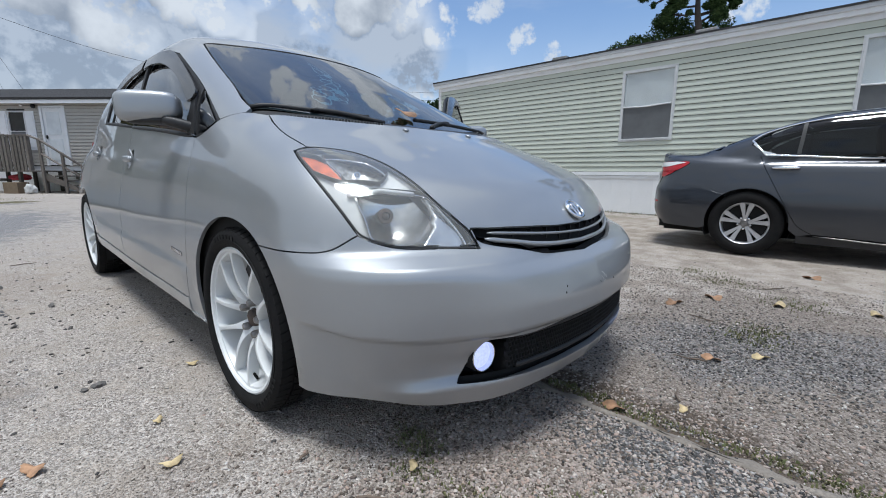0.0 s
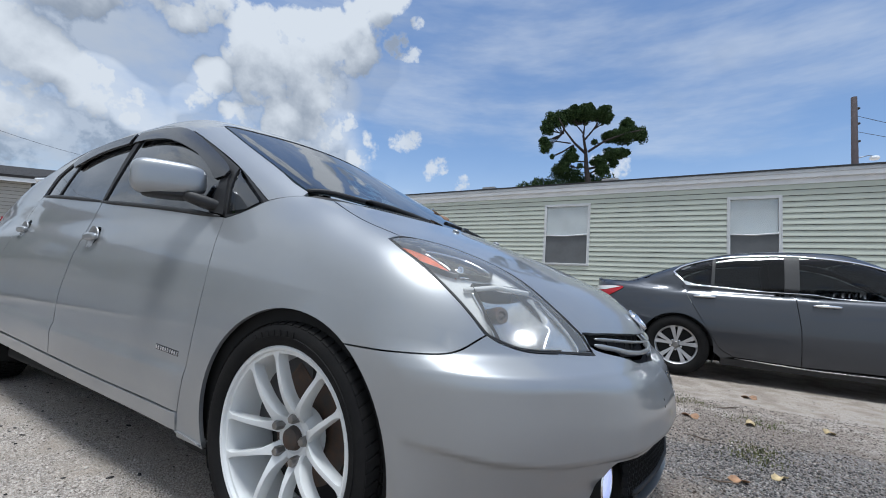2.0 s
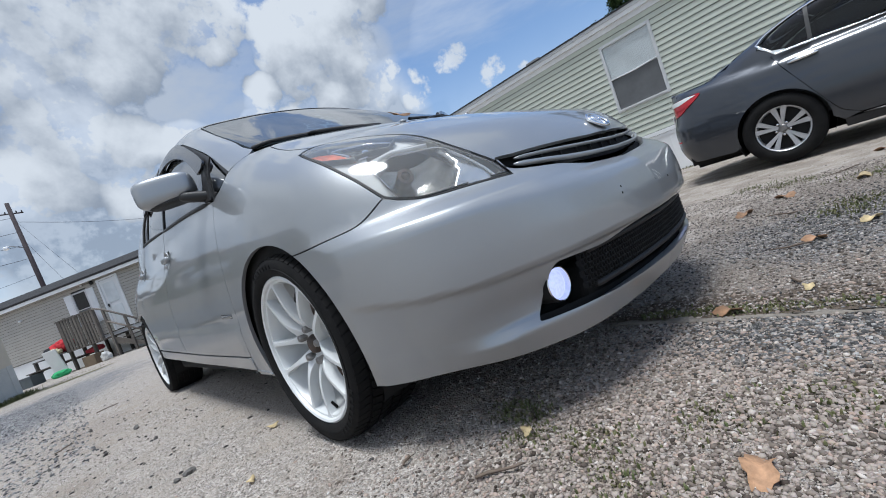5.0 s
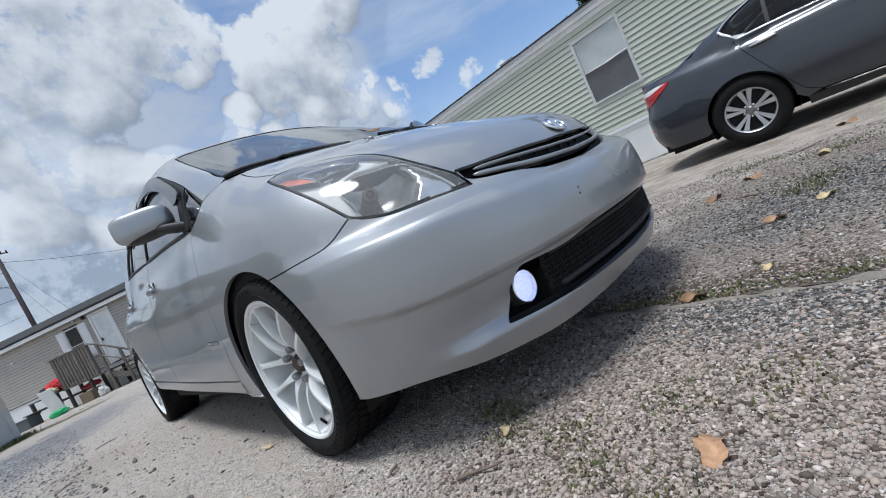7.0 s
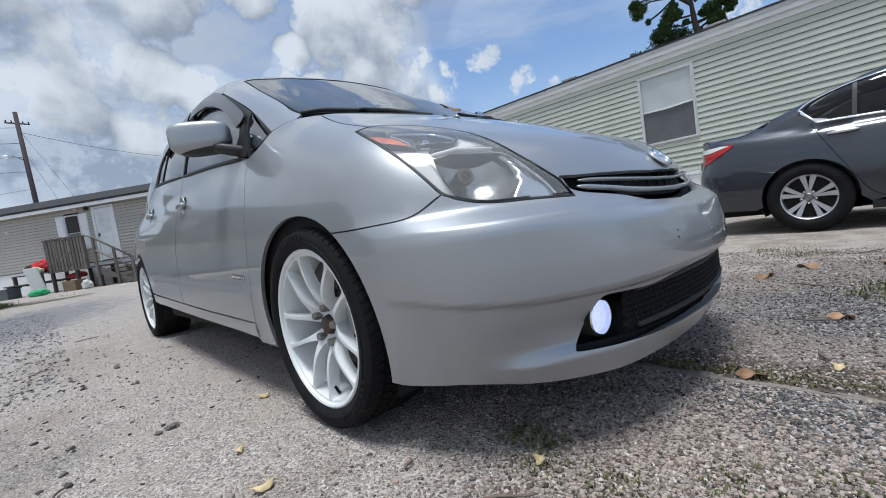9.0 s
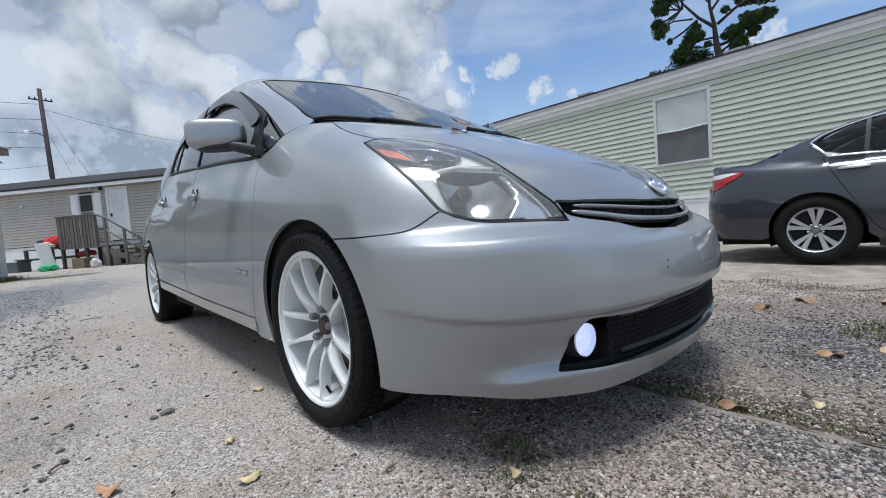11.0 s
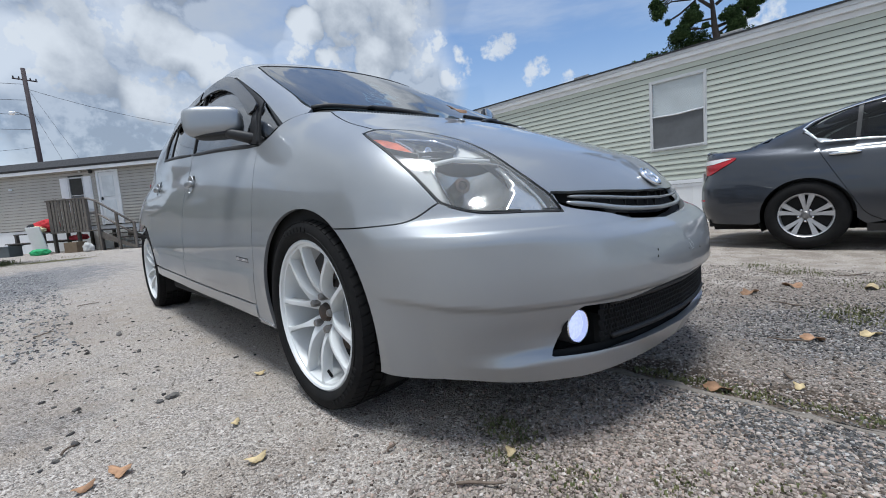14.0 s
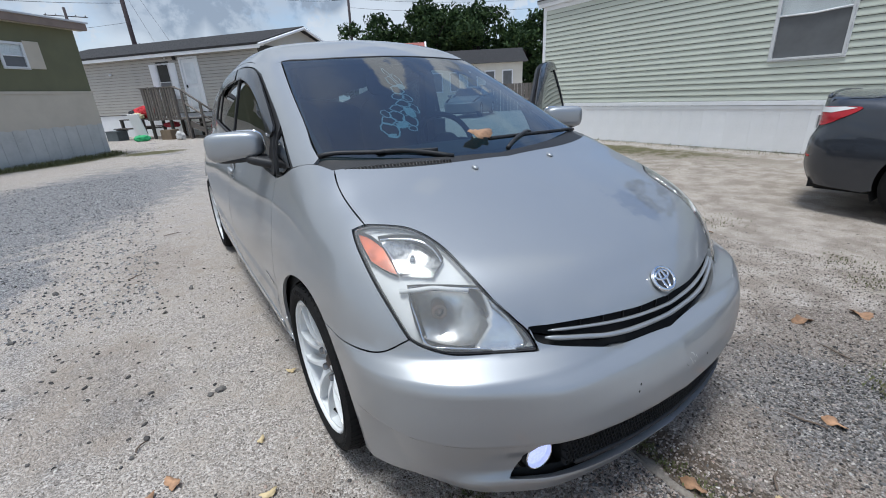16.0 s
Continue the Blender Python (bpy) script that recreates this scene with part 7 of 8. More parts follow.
# long sage-green home; its near wall faces -x, local x runs along -y
long_house = thing("mobile_home", "long sage green mobile home with white skirting", "house", pose(7.70, 7.10, -0.045, 0, 0, -90))
LW = [(5.07, 6.03, 1.455, 2.782), (8.50, 9.27, 1.455, 2.782), (12.6, 13.5, 1.455, 2.782), (16.4, 17.3, 1.455, 2.782)]
core = []
cuts = [0.0] + [v for w in LW for v in w[:2]] + [21.0]
for a, b in zip(cuts[::2], cuts[1::2]):
    core.append((a, 0.0, 0.73, b, 0.12, 3.14))
for a, b, c, d in LW:
    core += [(a, 0.0, 0.73, b, 0.12, c), (a, 0.0, d, b, 0.12, 3.14)]
core += [(0.0, 4.1, 0.73, 21.0, 4.22, 3.14), (0.0, 0.12, 0.73, 0.12, 4.1, 3.14), (20.88, 0.12, 0.73, 21.0, 4.1, 3.14), (0.0, 0.12, 0.73, 21, 4.1, 0.80)]
part("wall", boxes(core), M_LAP_SHADE, long_house)
for a, b, c, d in LW:
    house_window(long_house, a, b, c, d, 0.012)
part("window_backing", boxes([(0.2, 0.5, 0.8, 20.8, 0.55, 3.1)]), M_SCREEN, long_house)
part("base_trim", boxes([(-0.01, -0.024, 0.700, 21.0, 0.0, 0.756), (-0.01, -0.036, 0.760, 21.0, 0.0, 0.832)], 0.004), M_TRIM, long_house)
part("frieze_board", boxes([(-0.01, -0.026, 2.985, 21.0, -0.001, 3.132)], 0.004), M_TRIM, long_house)
part("fascia", boxes([(-0.12, -0.10, 3.075, 21.1, -0.03, 3.22)], 0.006), M_TRIM, long_house, "white eave board")
part("drip_edge", boxes([(-0.14, -0.135, 3.212, 21.1, 0.1, 3.242)]), M_BLACK, long_house, "dark roof edge")
part("soffit", boxes([(-0.12, -0.03, 3.135, 21.1, 0.0, 3.15)]), M_TRIM, long_house)
part("corner_trim", boxes([(-0.012, -0.02, 0.73, 0.075, -0.001, 3.13), (-0.02, -0.02, 0.73, -0.001, 0.09, 3.13)], 0.003), M_TRIM, long_house)
part("roof", mesh_of([(-0.15, -0.12, 3.225), (21.1, -0.12, 3.225), (21.1, 2.1, 3.62), (-0.15, 2.1, 3.62), (21.1, 4.34, 3.225), (-0.15, 4.34, 3.225), (-0.15, -0.12, 3.15), (21.1, -0.12, 3.15), (21.1, 4.34, 3.15), (-0.15, 4.34, 3.15)], [(0, 1, 2, 3), (3, 2, 4, 5), (6, 7, 1, 0), (5, 4, 8, 9), (0, 3, 5, 9, 6), (1, 7, 8, 4, 2), (6, 9, 8, 7)]), M_METAL_ROOF, long_house)
for rx in (3.3, 6.2, 13.7):
    part("roof_vent", boxes([(rx, 0.25, 3.25, rx + 0.35, 0.6, 3.40)], 0.02), M_STEEL, long_house)
siding(long_house, 0.075, 21.0, 0.832, 2.985, 0.1025, M_SIDING, [(a, b, c, d) for a, b, c, d in LW])
skirt_mesh = boxes([(0.0, -0.012, 0.0, 0.4095, 0.0, 0.716), (0.185, -0.0135, 0.0, 0.20, -0.012, 0.716), (0.395, -0.0145, 0.0, 0.4095, -0.012, 0.716)], 0.0)
skirt_me = bpy.data.meshes.new("skirt")
skirt_mesh.to_mesh(skirt_me)
skirt_me.materials.append(M_SKIRT)
for i in range(51):
    ob = new("skirting_panel", skirt_me)
    ob.parent, ob.location = long_house, (0.06 + 0.41 * i, 0, 0)
part("skirting_core", boxes([(0.05, 0.02, 0.0, 20.9, 0.06, 0.72), (0.02, 0.06, 0.0, 0.06, 4.1, 0.72)]), M_SKIRT, long_house)

# tan home with a deck; local x runs towards its near corner
tan_house = thing("mobile_home", "tan mobile home with a dark shingle roof and shuttered window", "house", pose(2.85, 16.8, 0, 0, 0, -50.3))
part("wall", boxes([(-12.0, 0.0, 0.90, 0.0, 0.10, 3.20), (-0.10, 0.10, 0.90, 0.0, 5.4, 3.20), (-12.0, 5.4, 0.9, 0.0, 5.5, 3.2), (-12, 0.1, 0.9, -11.9, 5.4, 3.2)]), M_LAP_SHADE, tan_house)
part("skirting", boxes([(-12.0, 0.02, 0.0, -0.02, 0.08, 0.90), (-0.08, 0.08, 0.0, -0.02, 5.4, 0.90)]), M_SKIRT, tan_house, "white skirting")
part("gable", mesh_of([(0.02, -0.15, 3.2), (0.02, 5.65, 3.2), (0.02, 2.75, 3.96), (-0.1, -0.15, 3.2), (-0.1, 5.65, 3.2), (-0.1, 2.75, 3.96)], [(0, 1, 2), (5, 4, 3), (0, 2, 5, 3), (2, 1, 4, 5), (1, 0, 3, 4)]), M_TAN, tan_house)
part("roof", mesh_of([(-12.2, -0.3, 3.24), (0.3, -0.3, 3.24), (0.3, 2.75, 4.08), (-12.2, 2.75, 4.08), (0.3, 5.8, 3.24), (-12.2, 5.8, 3.24), (-12.2, -0.3, 3.16), (0.3, -0.3, 3.16), (0.3, 2.75, 4.00), (-12.2, 2.75, 4.00), (0.3, 5.8, 3.16), (-12.2, 5.8, 3.16)], [(0, 1, 2, 3), (3, 2, 4, 5), (6, 9, 8, 7), (9, 11, 10, 8), (0, 6, 7, 1), (1, 7, 8, 2), (2, 8, 10, 4), (5, 4, 10, 11), (0, 3, 9, 6), (3, 5, 11, 9)]), M_SHINGLE, tan_house, "dark shingle roof")
part("fascia", boxes([(-12.2, -0.28, 3.04, 0.3, -0.24, 3.18)], 0.005), M_TRIM, tan_house)
part("soffit", boxes([(-12.2, -0.24, 3.12, 0.3, 0.0, 3.16)]), M_TRIM, tan_house)
for y0, y1, z0, z1 in ((-0.3, 2.75, 3.15, 3.99), (5.8, 2.75, 3.15, 3.99)):
    part("gable_trim", tube([(0.31, y0, z0), (0.31, y1, z1)], 0.06, 6), M_TRIM, tan_house)
siding(tan_house, -12.0, -0.02, 0.92, 3.12, 0.115, M_TAN, [(-3.82, -2.88, 0.92, 2.99), (-5.06, -4.38, 1.44, 2.83)])
house_window(tan_house, -5.04, -4.40, 1.46, 2.81, 0.0)
for x0, x1 in ((-5.40, -5.07), (-4.37, -4.04)):
    shutter = part("shutter", boxes([(x0, -0.04, 1.46, x1, -0.015, 2.82)], 0.006), M_TRIM, tan_house, "white louvred shutter")
    part("shutter_panel", boxes([(x0 + 0.05, -0.052, 1.55 + 0.61 * k, x1 - 0.05, -0.041, 2.10 + 0.61 * k) for k in (0, 1)], 0.006), M_TRIM, shutter)
door_1 = part("door", boxes([(-3.72, -0.02, 0.94, -2.98, 0.02, 2.92)], 0.004), M_SKIRT, tan_house, "white storm door with two panes")
part("door_frame", boxes([(-3.82, -0.04, 0.92, -3.73, 0.03, 3.0), (-2.97, -0.04, 0.92, -2.88, 0.03, 3.0), (-3.73, -0.04, 2.93, -2.97, 0.03, 3.0)], 0.004), M_TRIM, tan_house, "white door frame")
for z0, z1 in ((1.10, 1.85), (2.0, 2.78)):
    part("door_pane", boxes([(-3.60, -0.034, z0, -3.10, -0.021, z1)], 0.004), M_SHADE, door_1)
part("door_handle", blob((0.06, 0.06, 0.14), 2.4, 6, pose(-3.64, -0.05, 1.92)), M_BLACK, door_1)
part("porch_light", blob((0.12, 0.14, 0.16), 2.4, 8, pose(-3.98, -0.07, 2.98)), M_BLACK, tan_house)
part("porch_bulb", blob((0.09, 0.09, 0.07), 2.0, 6, pose(-4.45, -0.06, 3.0)), M_TRIM, tan_house)
part("meter_box", blob((0.12, 0.1, 0.08), 3.0, 6, pose(-7.6, -0.06, 2.55)), M_TRIM, tan_house)

# wooden deck with stairs
deck = thing("wooden_deck", "grey weathered wooden porch deck with railing and steps", "deck", pose(2.85, 16.8, 0, 0, 0, -50.3))
part("deck_floor", boxes([(-4.4 + 0.14 * i, -1.55, 0.70, -4.4 + 0.14 * i + 0.13, -0.03, 0.745) for i in range(14)], 0.004), M_WOOD, deck)
for x in (-4.38, -3.4, -2.52):
    for y in (-1.5, -0.1):
        part("post", boxes([(x, y, 0.0, x + 0.09, y + 0.09, 0.70)], 0.004), M_WOOD_DARK, deck)
for x in (-4.38, -2.92):
    part("rail_post", boxes([(x, -1.54, 0.745, x + 0.09, -1.45, 1.88)], 0.004), M_WOOD, deck)
part("top_rail", boxes([(-4.4, -1.57, 1.84, -2.8, -1.42, 1.88)], 0.004), M_WOOD, deck)
part("bottom_rail", boxes([(-4.35, -1.53, 0.86, -2.85, -1.48, 0.94)], 0.004), M_WOOD, deck)
for i in range(12):
    part("baluster", boxes([(-4.3 + 0.125 * i, -1.56, 0.70, -4.3 + 0.125 * i + 0.085, -1.535, 1.84 + 0.03 * (i % 3))], 0.003), M_WOOD, deck)
for i in range(9):
    part("baluster", boxes([(-4.42, -1.45 + 0.16 * i, 0.70, -4.395, -1.45 + 0.16 * i + 0.085, 1.84)], 0.003), M_WOOD, deck)
part("side_rail", boxes([(-4.43, -1.5, 1.82, -4.37, -0.03, 1.88)], 0.004), M_WOOD, deck)
for i in range(5):
    z = 0.74 - 0.155 * i
    part("stair_tread", boxes([(-2.4 + 0.27 * i, -1.5, z - 0.04, -2.1 + 0.27 * i, -0.35, z)], 0.004), M_WOOD_DARK, deck)
for y in (-1.52, -0.36):
    part("stringer", mesh_of([(-2.5, y, 0.70), (-2.5, y, 0.45), (-1.15, y, 0.0), (-0.95, y, 0.0), (-2.5, y + 0.05, 0.70), (-2.5, y + 0.05, 0.45), (-1.15, y + 0.05, 0.0), (-0.95, y + 0.05, 0.0)], [(0, 1, 2, 3), (7, 6, 5, 4), (0, 3, 7, 4), (1, 5, 6, 2), (0, 4, 5, 1), (3, 2, 6, 7)]), M_WOOD, deck)
for x, h in ((-2.48, 1.75), (-1.75, 1.30), (-1.12, 0.92)):
    part("stair_post", boxes([(x, -1.58, 0.0, x + 0.08, -1.52, h)], 0.004), M_WOOD, deck)
part("stair_rail", tube([(-2.8, -1.55, 1.86), (-2.45, -1.55, 1.74), (-1.1, -1.55, 0.90)], 0.035, 6), M_WOOD, deck)
part("stair_rail", tube([(-2.45, -1.55, 1.30), (-1.1, -1.55, 0.50)], 0.03, 6), M_WOOD, deck)

# clutter beside the deck
MT = pose(2.85, 16.8, 0, 0, 0, -50.3)
table = thing("picnic_table", "dark wooden picnic table heaped with cloths", "table", MT @ pose(-5.35, -1.0, 0))
part("tabletop", boxes([(-0.75, -0.40 + 0.16 * i, 0.74, 0.75, -0.26 + 0.16 * i, 0.78) for i in range(5)], 0.004), M_WOOD_DARK, table)
for y in (-0.72, 0.62):
    part("bench", boxes([(-0.75, y, 0.42, 0.75, y + 0.24, 0.46)], 0.004), M_WOOD_DARK, table)
for x in (-0.55, 0.55):
    part("leg", boxes([(x - 0.04, -0.75, 0.38, x + 0.04, 0.85, 0.43), (x - 0.04, -0.5, 0.0, x + 0.04, -0.40, 0.74), (x - 0.04, 0.40, 0.0, x + 0.04, 0.5, 0.74)], 0.004), M_WOOD_DARK, table)


def heap(name, label, category, m, size, color, power=2.2, seed=1):
    """A lumpy heap of cloth."""
    bm = blob(size, power, 24, None)
    for v in bm.verts:
        k = 1 + 0.34 * noise.noise(Vector(v.co) * 6 + Vector((seed, 0, 0))) + 0.20 * noise.noise(Vector(v.co) * 17 + Vector((0, seed, 0)))
        v.co *= k
        v.co.z = max(v.co.z, -size[2] / 2 * 0.98)
    ob = part(name, bm, material(name + "_cloth", color, 0.85, scale=9, vary=0.3))
    ob.matrix_world = m
    return tagged(ob, label, category)


heap("red_cloth", "bright red bundle of cloth heaped on table", "cloth", MT @ pose(-5.0, -1.05, 1.00), (0.80, 0.5, 0.46), (0.55, 0.03, 0.04), 2.2, 1)
heap("white_cloth", "pale yellow bundle of cloth on table", "cloth", MT @ pose(-5.2, -1.32, 0.89), (0.85, 0.22, 0.23), (0.60, 0.55, 0.35), 2.2, 2)
heap("dark_bag", "dark bag resting on table", "bag", MT @ pose(-5.72, -0.95, 0.95), (0.40, 0.34, 0.36), (0.03, 0.03, 0.035), 2.4, 3)
heap("green_bag", "green plastic bag on the ground", "bag", MT @ pose(-4.2, -2.15, 0.10), (0.55, 0.4, 0.24), (0.05, 0.42, 0.16), 2.2, 4)
heap("red_bag", "red bundle under the deck", "bag", MT @ pose(-3.75, -1.1, 0.52), (0.6, 0.3, 0.2), (0.45, 0.05, 0.07), 2.2, 5)
heap("white_bag", "white plastic bag under the steps", "bag", MT @ pose(-2.65, -1.85, 0.15), (0.3, 0.25, 0.32), (0.6, 0.6, 0.58), 2.2, 6)
board = part("leaning_board", boxes([(-0.28, -0.02, 0.0, 0.28, 0.02, 1.0)], 0.006), M_TRIM)
board.matrix_world = MT @ pose(-4.62, -1.72, 0, 12)
tagged(board, "white board leaning beside the picnic table", "board")
box_ = part("cardboard_box", boxes([(-0.25, -0.2, 0.0, 0.25, 0.2, 0.36)], 0.008), material("cardboard", (0.20, 0.15, 0.10), 0.85, scale=8, vary=0.2))
box_.matrix_world = MT @ pose(-3.4, -1.6, 0)
tagged(box_, "brown box standing under the deck", "box")
tub = part("storage_tub", boxes([(-0.3, -0.22, 0.0, 0.3, 0.22, 0.34), (-0.33, -0.25, 0.34, 0.33, 0.25, 0.38)], 0.01), material("grey_tub", (0.10, 0.12, 0.13), 0.5, scale=5, vary=0.2))
tub.matrix_world = MT @ pose(-5.95, -1.75, 0)
tagged(tub, "dark plastic storage tub beside the table", "tub")

# olive home; local x runs towards its near corner
green_house = thing("mobile_home", "olive green and beige mobile home with grey skirting", "house", pose(-2.2, 13.8, 0, 0, 0, 48))
part("upper_wall", boxes([(-9.0, 0.0, 1.62, -1.9, 0.1, 3.12), (-1.38, 0.0, 1.62, 0.0, 0.1, 3.12), (-1.9, 0, 1.62, -1.38, 0.1, 2.15), (-1.9, 0, 2.68, -1.38, 0.1, 3.12), (-0.1, 0.1, 1.62, 0.0, 3.6, 3.12), (-9, 3.6, 0.9, 0, 3.7, 3.12)]), M_OLIVE, green_house, "olive green upper wall")
part("lower_wall", boxes([(-9.0, -0.015, 0.82, 0.005, 0.1, 1.62), (-0.1, 0.1, 0.82, 0.005, 3.6, 1.62)]), M_BEIGE, green_house, "beige lower wall")
part("belt_trim", boxes([(-9.0, -0.03, 1.60, 0.012, -0.016, 1.66)], 0.003), M_BEIGE, green_house)
house_window(green_house, -1.90, -1.38, 2.15, 2.68, 0.0)
part("window_shutter", boxes([(-1.36, -0.03, 2.15, -1.0, -0.005, 2.74)], 0.005), M_BEIGE, green_house)
part("fascia", boxes([(-9.2, -0.22, 3.10, 0.22, -0.16, 3.26)], 0.006), material("brown_fascia", (0.22, 0.17, 0.14), 0.7, scale=4, vary=0.2), green_house)
part("roof", boxes([(-9.25, -0.26, 3.26, 0.26, 3.9, 3.30)], 0.006), M_METAL_ROOF, green_house)
part("soffit", boxes([(-9.2, -0.16, 3.10, 0.2, 0.0, 3.13)]), M_BEIGE, green_house)
for i in range(60):
    part("skirting_panel", boxes([(-9.0 + 0.15 * i, -0.008 - 0.008 * (i % 2), 0.0, -9.0 + 0.15 * i + 0.149, 0.03, 0.84)]), M_OLD_SKIRT, green_house)
part("wall_lamp", blob((0.16, 0.16, 0.34), 2.4, 8, pose(0.10, 0.2, 1.0)), M_BLACK, green_house)

# far houses
far_house = thing("far_house", "cream cottage with a grey roof and glazed porch", "house", pose(21.2, 29.0, 0, 0, 0, -33))
part("wall", boxes([(-3.0, 0.0, 0.0, 5.0, 5.0, 3.35)]), material("cream_wall", (0.66, 0.63, 0.55), 0.6, scale=1, vary=0.1), far_house)
part("roof", mesh_of([(-3.4, -0.4, 3.3), (5.4, -0.4, 3.3), (5.4, 2.5, 4.55), (-3.4, 2.5, 4.55), (5.4, 5.4, 3.3), (-3.4, 5.4, 3.3)], [(0, 1, 2, 3), (3, 2, 4, 5), (1, 4, 2), (0, 3, 5), (0, 5, 4, 1)]), M_SHINGLE, far_house)
for k in range(5):
    win = part("window", boxes([(-2.5 + 1.45 * k, -0.06, 1.2, -1.6 + 1.45 * k, -0.01, 2.75)], 0.01), M_TRIM, far_house)
    part("window_pane", boxes([(-2.4 + 1.45 * k, -0.08, 1.3, -1.7 + 1.45 * k, -0.062, 2.65)]), M_SCREEN, win)
for k in range(2):
    win = part("window", boxes([(5.01, 0.8 + 1.9 * k, 1.2, 5.06, 1.8 + 1.9 * k, 2.8)], 0.01), M_TRIM, far_house)
    part("window_pane", boxes([(5.062, 0.9 + 1.9 * k, 1.3, 5.08, 1.7 + 1.9 * k, 2.7)]), M_SCREEN, win)
red_house = thing("far_house", "small house with a faded red roof", "house", pose(22.5, 38.5, 0, 0, 0, -30))
part("wall", boxes([(-6.0, 0.0, 0.0, 0.5, 6.0, 4.6)]), material("pale_wall", (0.55, 0.52, 0.47), 0.6, scale=1, vary=0.1), red_house)
part("roof", mesh_of([(-6.6, -0.5, 4.5), (1.1, -0.5, 4.5), (1.1, 3.0, 6.3), (-6.6, 3.0, 6.3), (1.1, 6.5, 4.5), (-6.6, 6.5, 4.5)], [(0, 1, 2, 3), (3, 2, 4, 5), (1, 4, 2), (0, 3, 5), (0, 5, 4, 1)]), material("red_roof", (0.30, 0.09, 0.07), 0.7, scale=2, vary=0.25), red_house, "faded red roof")
part("gable_trim", tube([(1.12, -0.5, 4.5), (1.12, 3.0, 6.3), (1.12, 6.5, 4.5)], 0.10, 6), M_TRIM, red_house)
fence = thing("board_fence", "low grey board fence between the houses", "fence", pose(15.5, 19.5, 0, 0, 0, -40))
for i in range(24):
    part("fence_board", boxes([(0.2 * i, 0, 0.0, 0.2 * i + 0.18, 0.025, 1.5)], 0.004), M_WOOD, fence)

# ---- trees, poles and wires ----
M_BARK = material("bark", (0.042, 0.034, 0.030), 0.9, scale=6, vary=0.4, bump=0.02, bump_scale=14)
M_NEEDLE = island_material("pine_needles", [(0.0, (0.018, 0.040, 0.014)), (0.5, (0.040, 0.075, 0.025)), (1.0, (0.075, 0.115, 0.040))], 0.7)
M_FOLIAGE = island_material("oak_leaves", [(0.0, (0.014, 0.030, 0.012)), (0.5, (0.030, 0.058, 0.020)), (1.0, (0.060, 0.095, 0.030))], 0.7)


def foliage(pads, count, size, seed, tufts=60, reach=0.5):
    """Leaf clumps: small bent leaf quads in every direction, gathered in tufts inside flattened pads (centre, radii)."""
    g = np.random.default_rng(seed)
    vol = np.array([(r[0] * r[1] * r[2]) ** 0.67 for _, r in pads])
    pick = g.choice(len(pads), count, p=vol / vol.sum())
    c = np.array([p for p, _ in pads])[pick]
    r = np.array([q for _, q in pads])[pick]
    d = g.normal(size=(count, 3))
    d /= np.linalg.norm(d, axis=1, keepdims=True)
    way = g.normal(size=(len(pads), tufts, 3))
    way *= g.uniform(0.45, 1.05, (len(pads), tufts, 1)) / np.linalg.norm(way, axis=2, keepdims=True)
    p = c + way[pick, g.integers(0, tufts, count)] * r + d * r.min(1, keepdims=True) * reach * g.uniform(0.2, 1, (count, 1)) ** 0.5
    a = g.normal(size=(count, 3))
    a /= np.linalg.norm(a, axis=1, keepdims=True)
    b = np.cross(a, g.normal(size=(count, 3)))
    b /= np.linalg.norm(b, axis=1, keepdims=True)
    s = size * g.uniform(0.5, 1.3, (count, 1))
    n = np.cross(a, b)
    v = np.stack([p - a * s, p + b * s * 0.45 + n * s * 0.2, p + a * s, p - b * s * 0.45 + n * s * 0.2], 1).reshape(-1, 3)
    k = 4 * np.arange(count)[:, None]
    f = np.concatenate([k + (0, 1, 2), k + (0, 2, 3)])
    return mesh_of(v, f)


pine = thing("pine_tree", "tall pine with an open flat-topped dark green crown", "tree", pose(26.4, 5.2, 0))
PX, PY = 0.496, -0.868


def at_pine(u, z, deep=0.0):
    k = 0.0125
    return (PX * (u - 430) * k - PY * deep, PY * (u - 430) * k + PX * deep, 8.45 + (500 - z) * k)


part("trunk", tube([(0.0, 0.0, 0.0), (0.1, -0.1, 4.0), *[at_pine(u, z) for u, z in ((432, 520), (418, 430), (411, 340), (396, 260), (402, 185))]], [0.30, 0.26, 0.20, 0.15, 0.10, 0.07, 0.03], 10), M_BARK, pine)
for pts, r in (([(412, 355), (345, 312), (285, 255), (245, 200)], 0.10), ([(424, 345), (500, 290), (600, 250), (680, 235)], 0.09), ([(418, 440), (470, 420), (540, 365)], 0.10), ([(405, 280), (450, 220), (485, 165)], 0.07), ([(330, 305), (260, 290), (205, 300)], 0.05), ([(410, 400), (350, 395), (300, 420)], 0.06), ([(290, 255), (300, 200), (320, 160)], 0.05), ([(398, 250), (370, 200), (350, 150)], 0.05), ([(600, 300), (640, 270), (690, 250)], 0.04), ([(425, 470), (470, 440), (500, 430)], 0.07)):
    part("limb", tube([at_pine(u, z, 0.3 * i * (1 if k % 2 else -1)) for i, (u, z, k) in enumerate((u, z, len(pts)) for u, z in pts)], [r * (1 - 0.22 * i) for i in range(len(pts))], 7), M_BARK, pine)
pads = []
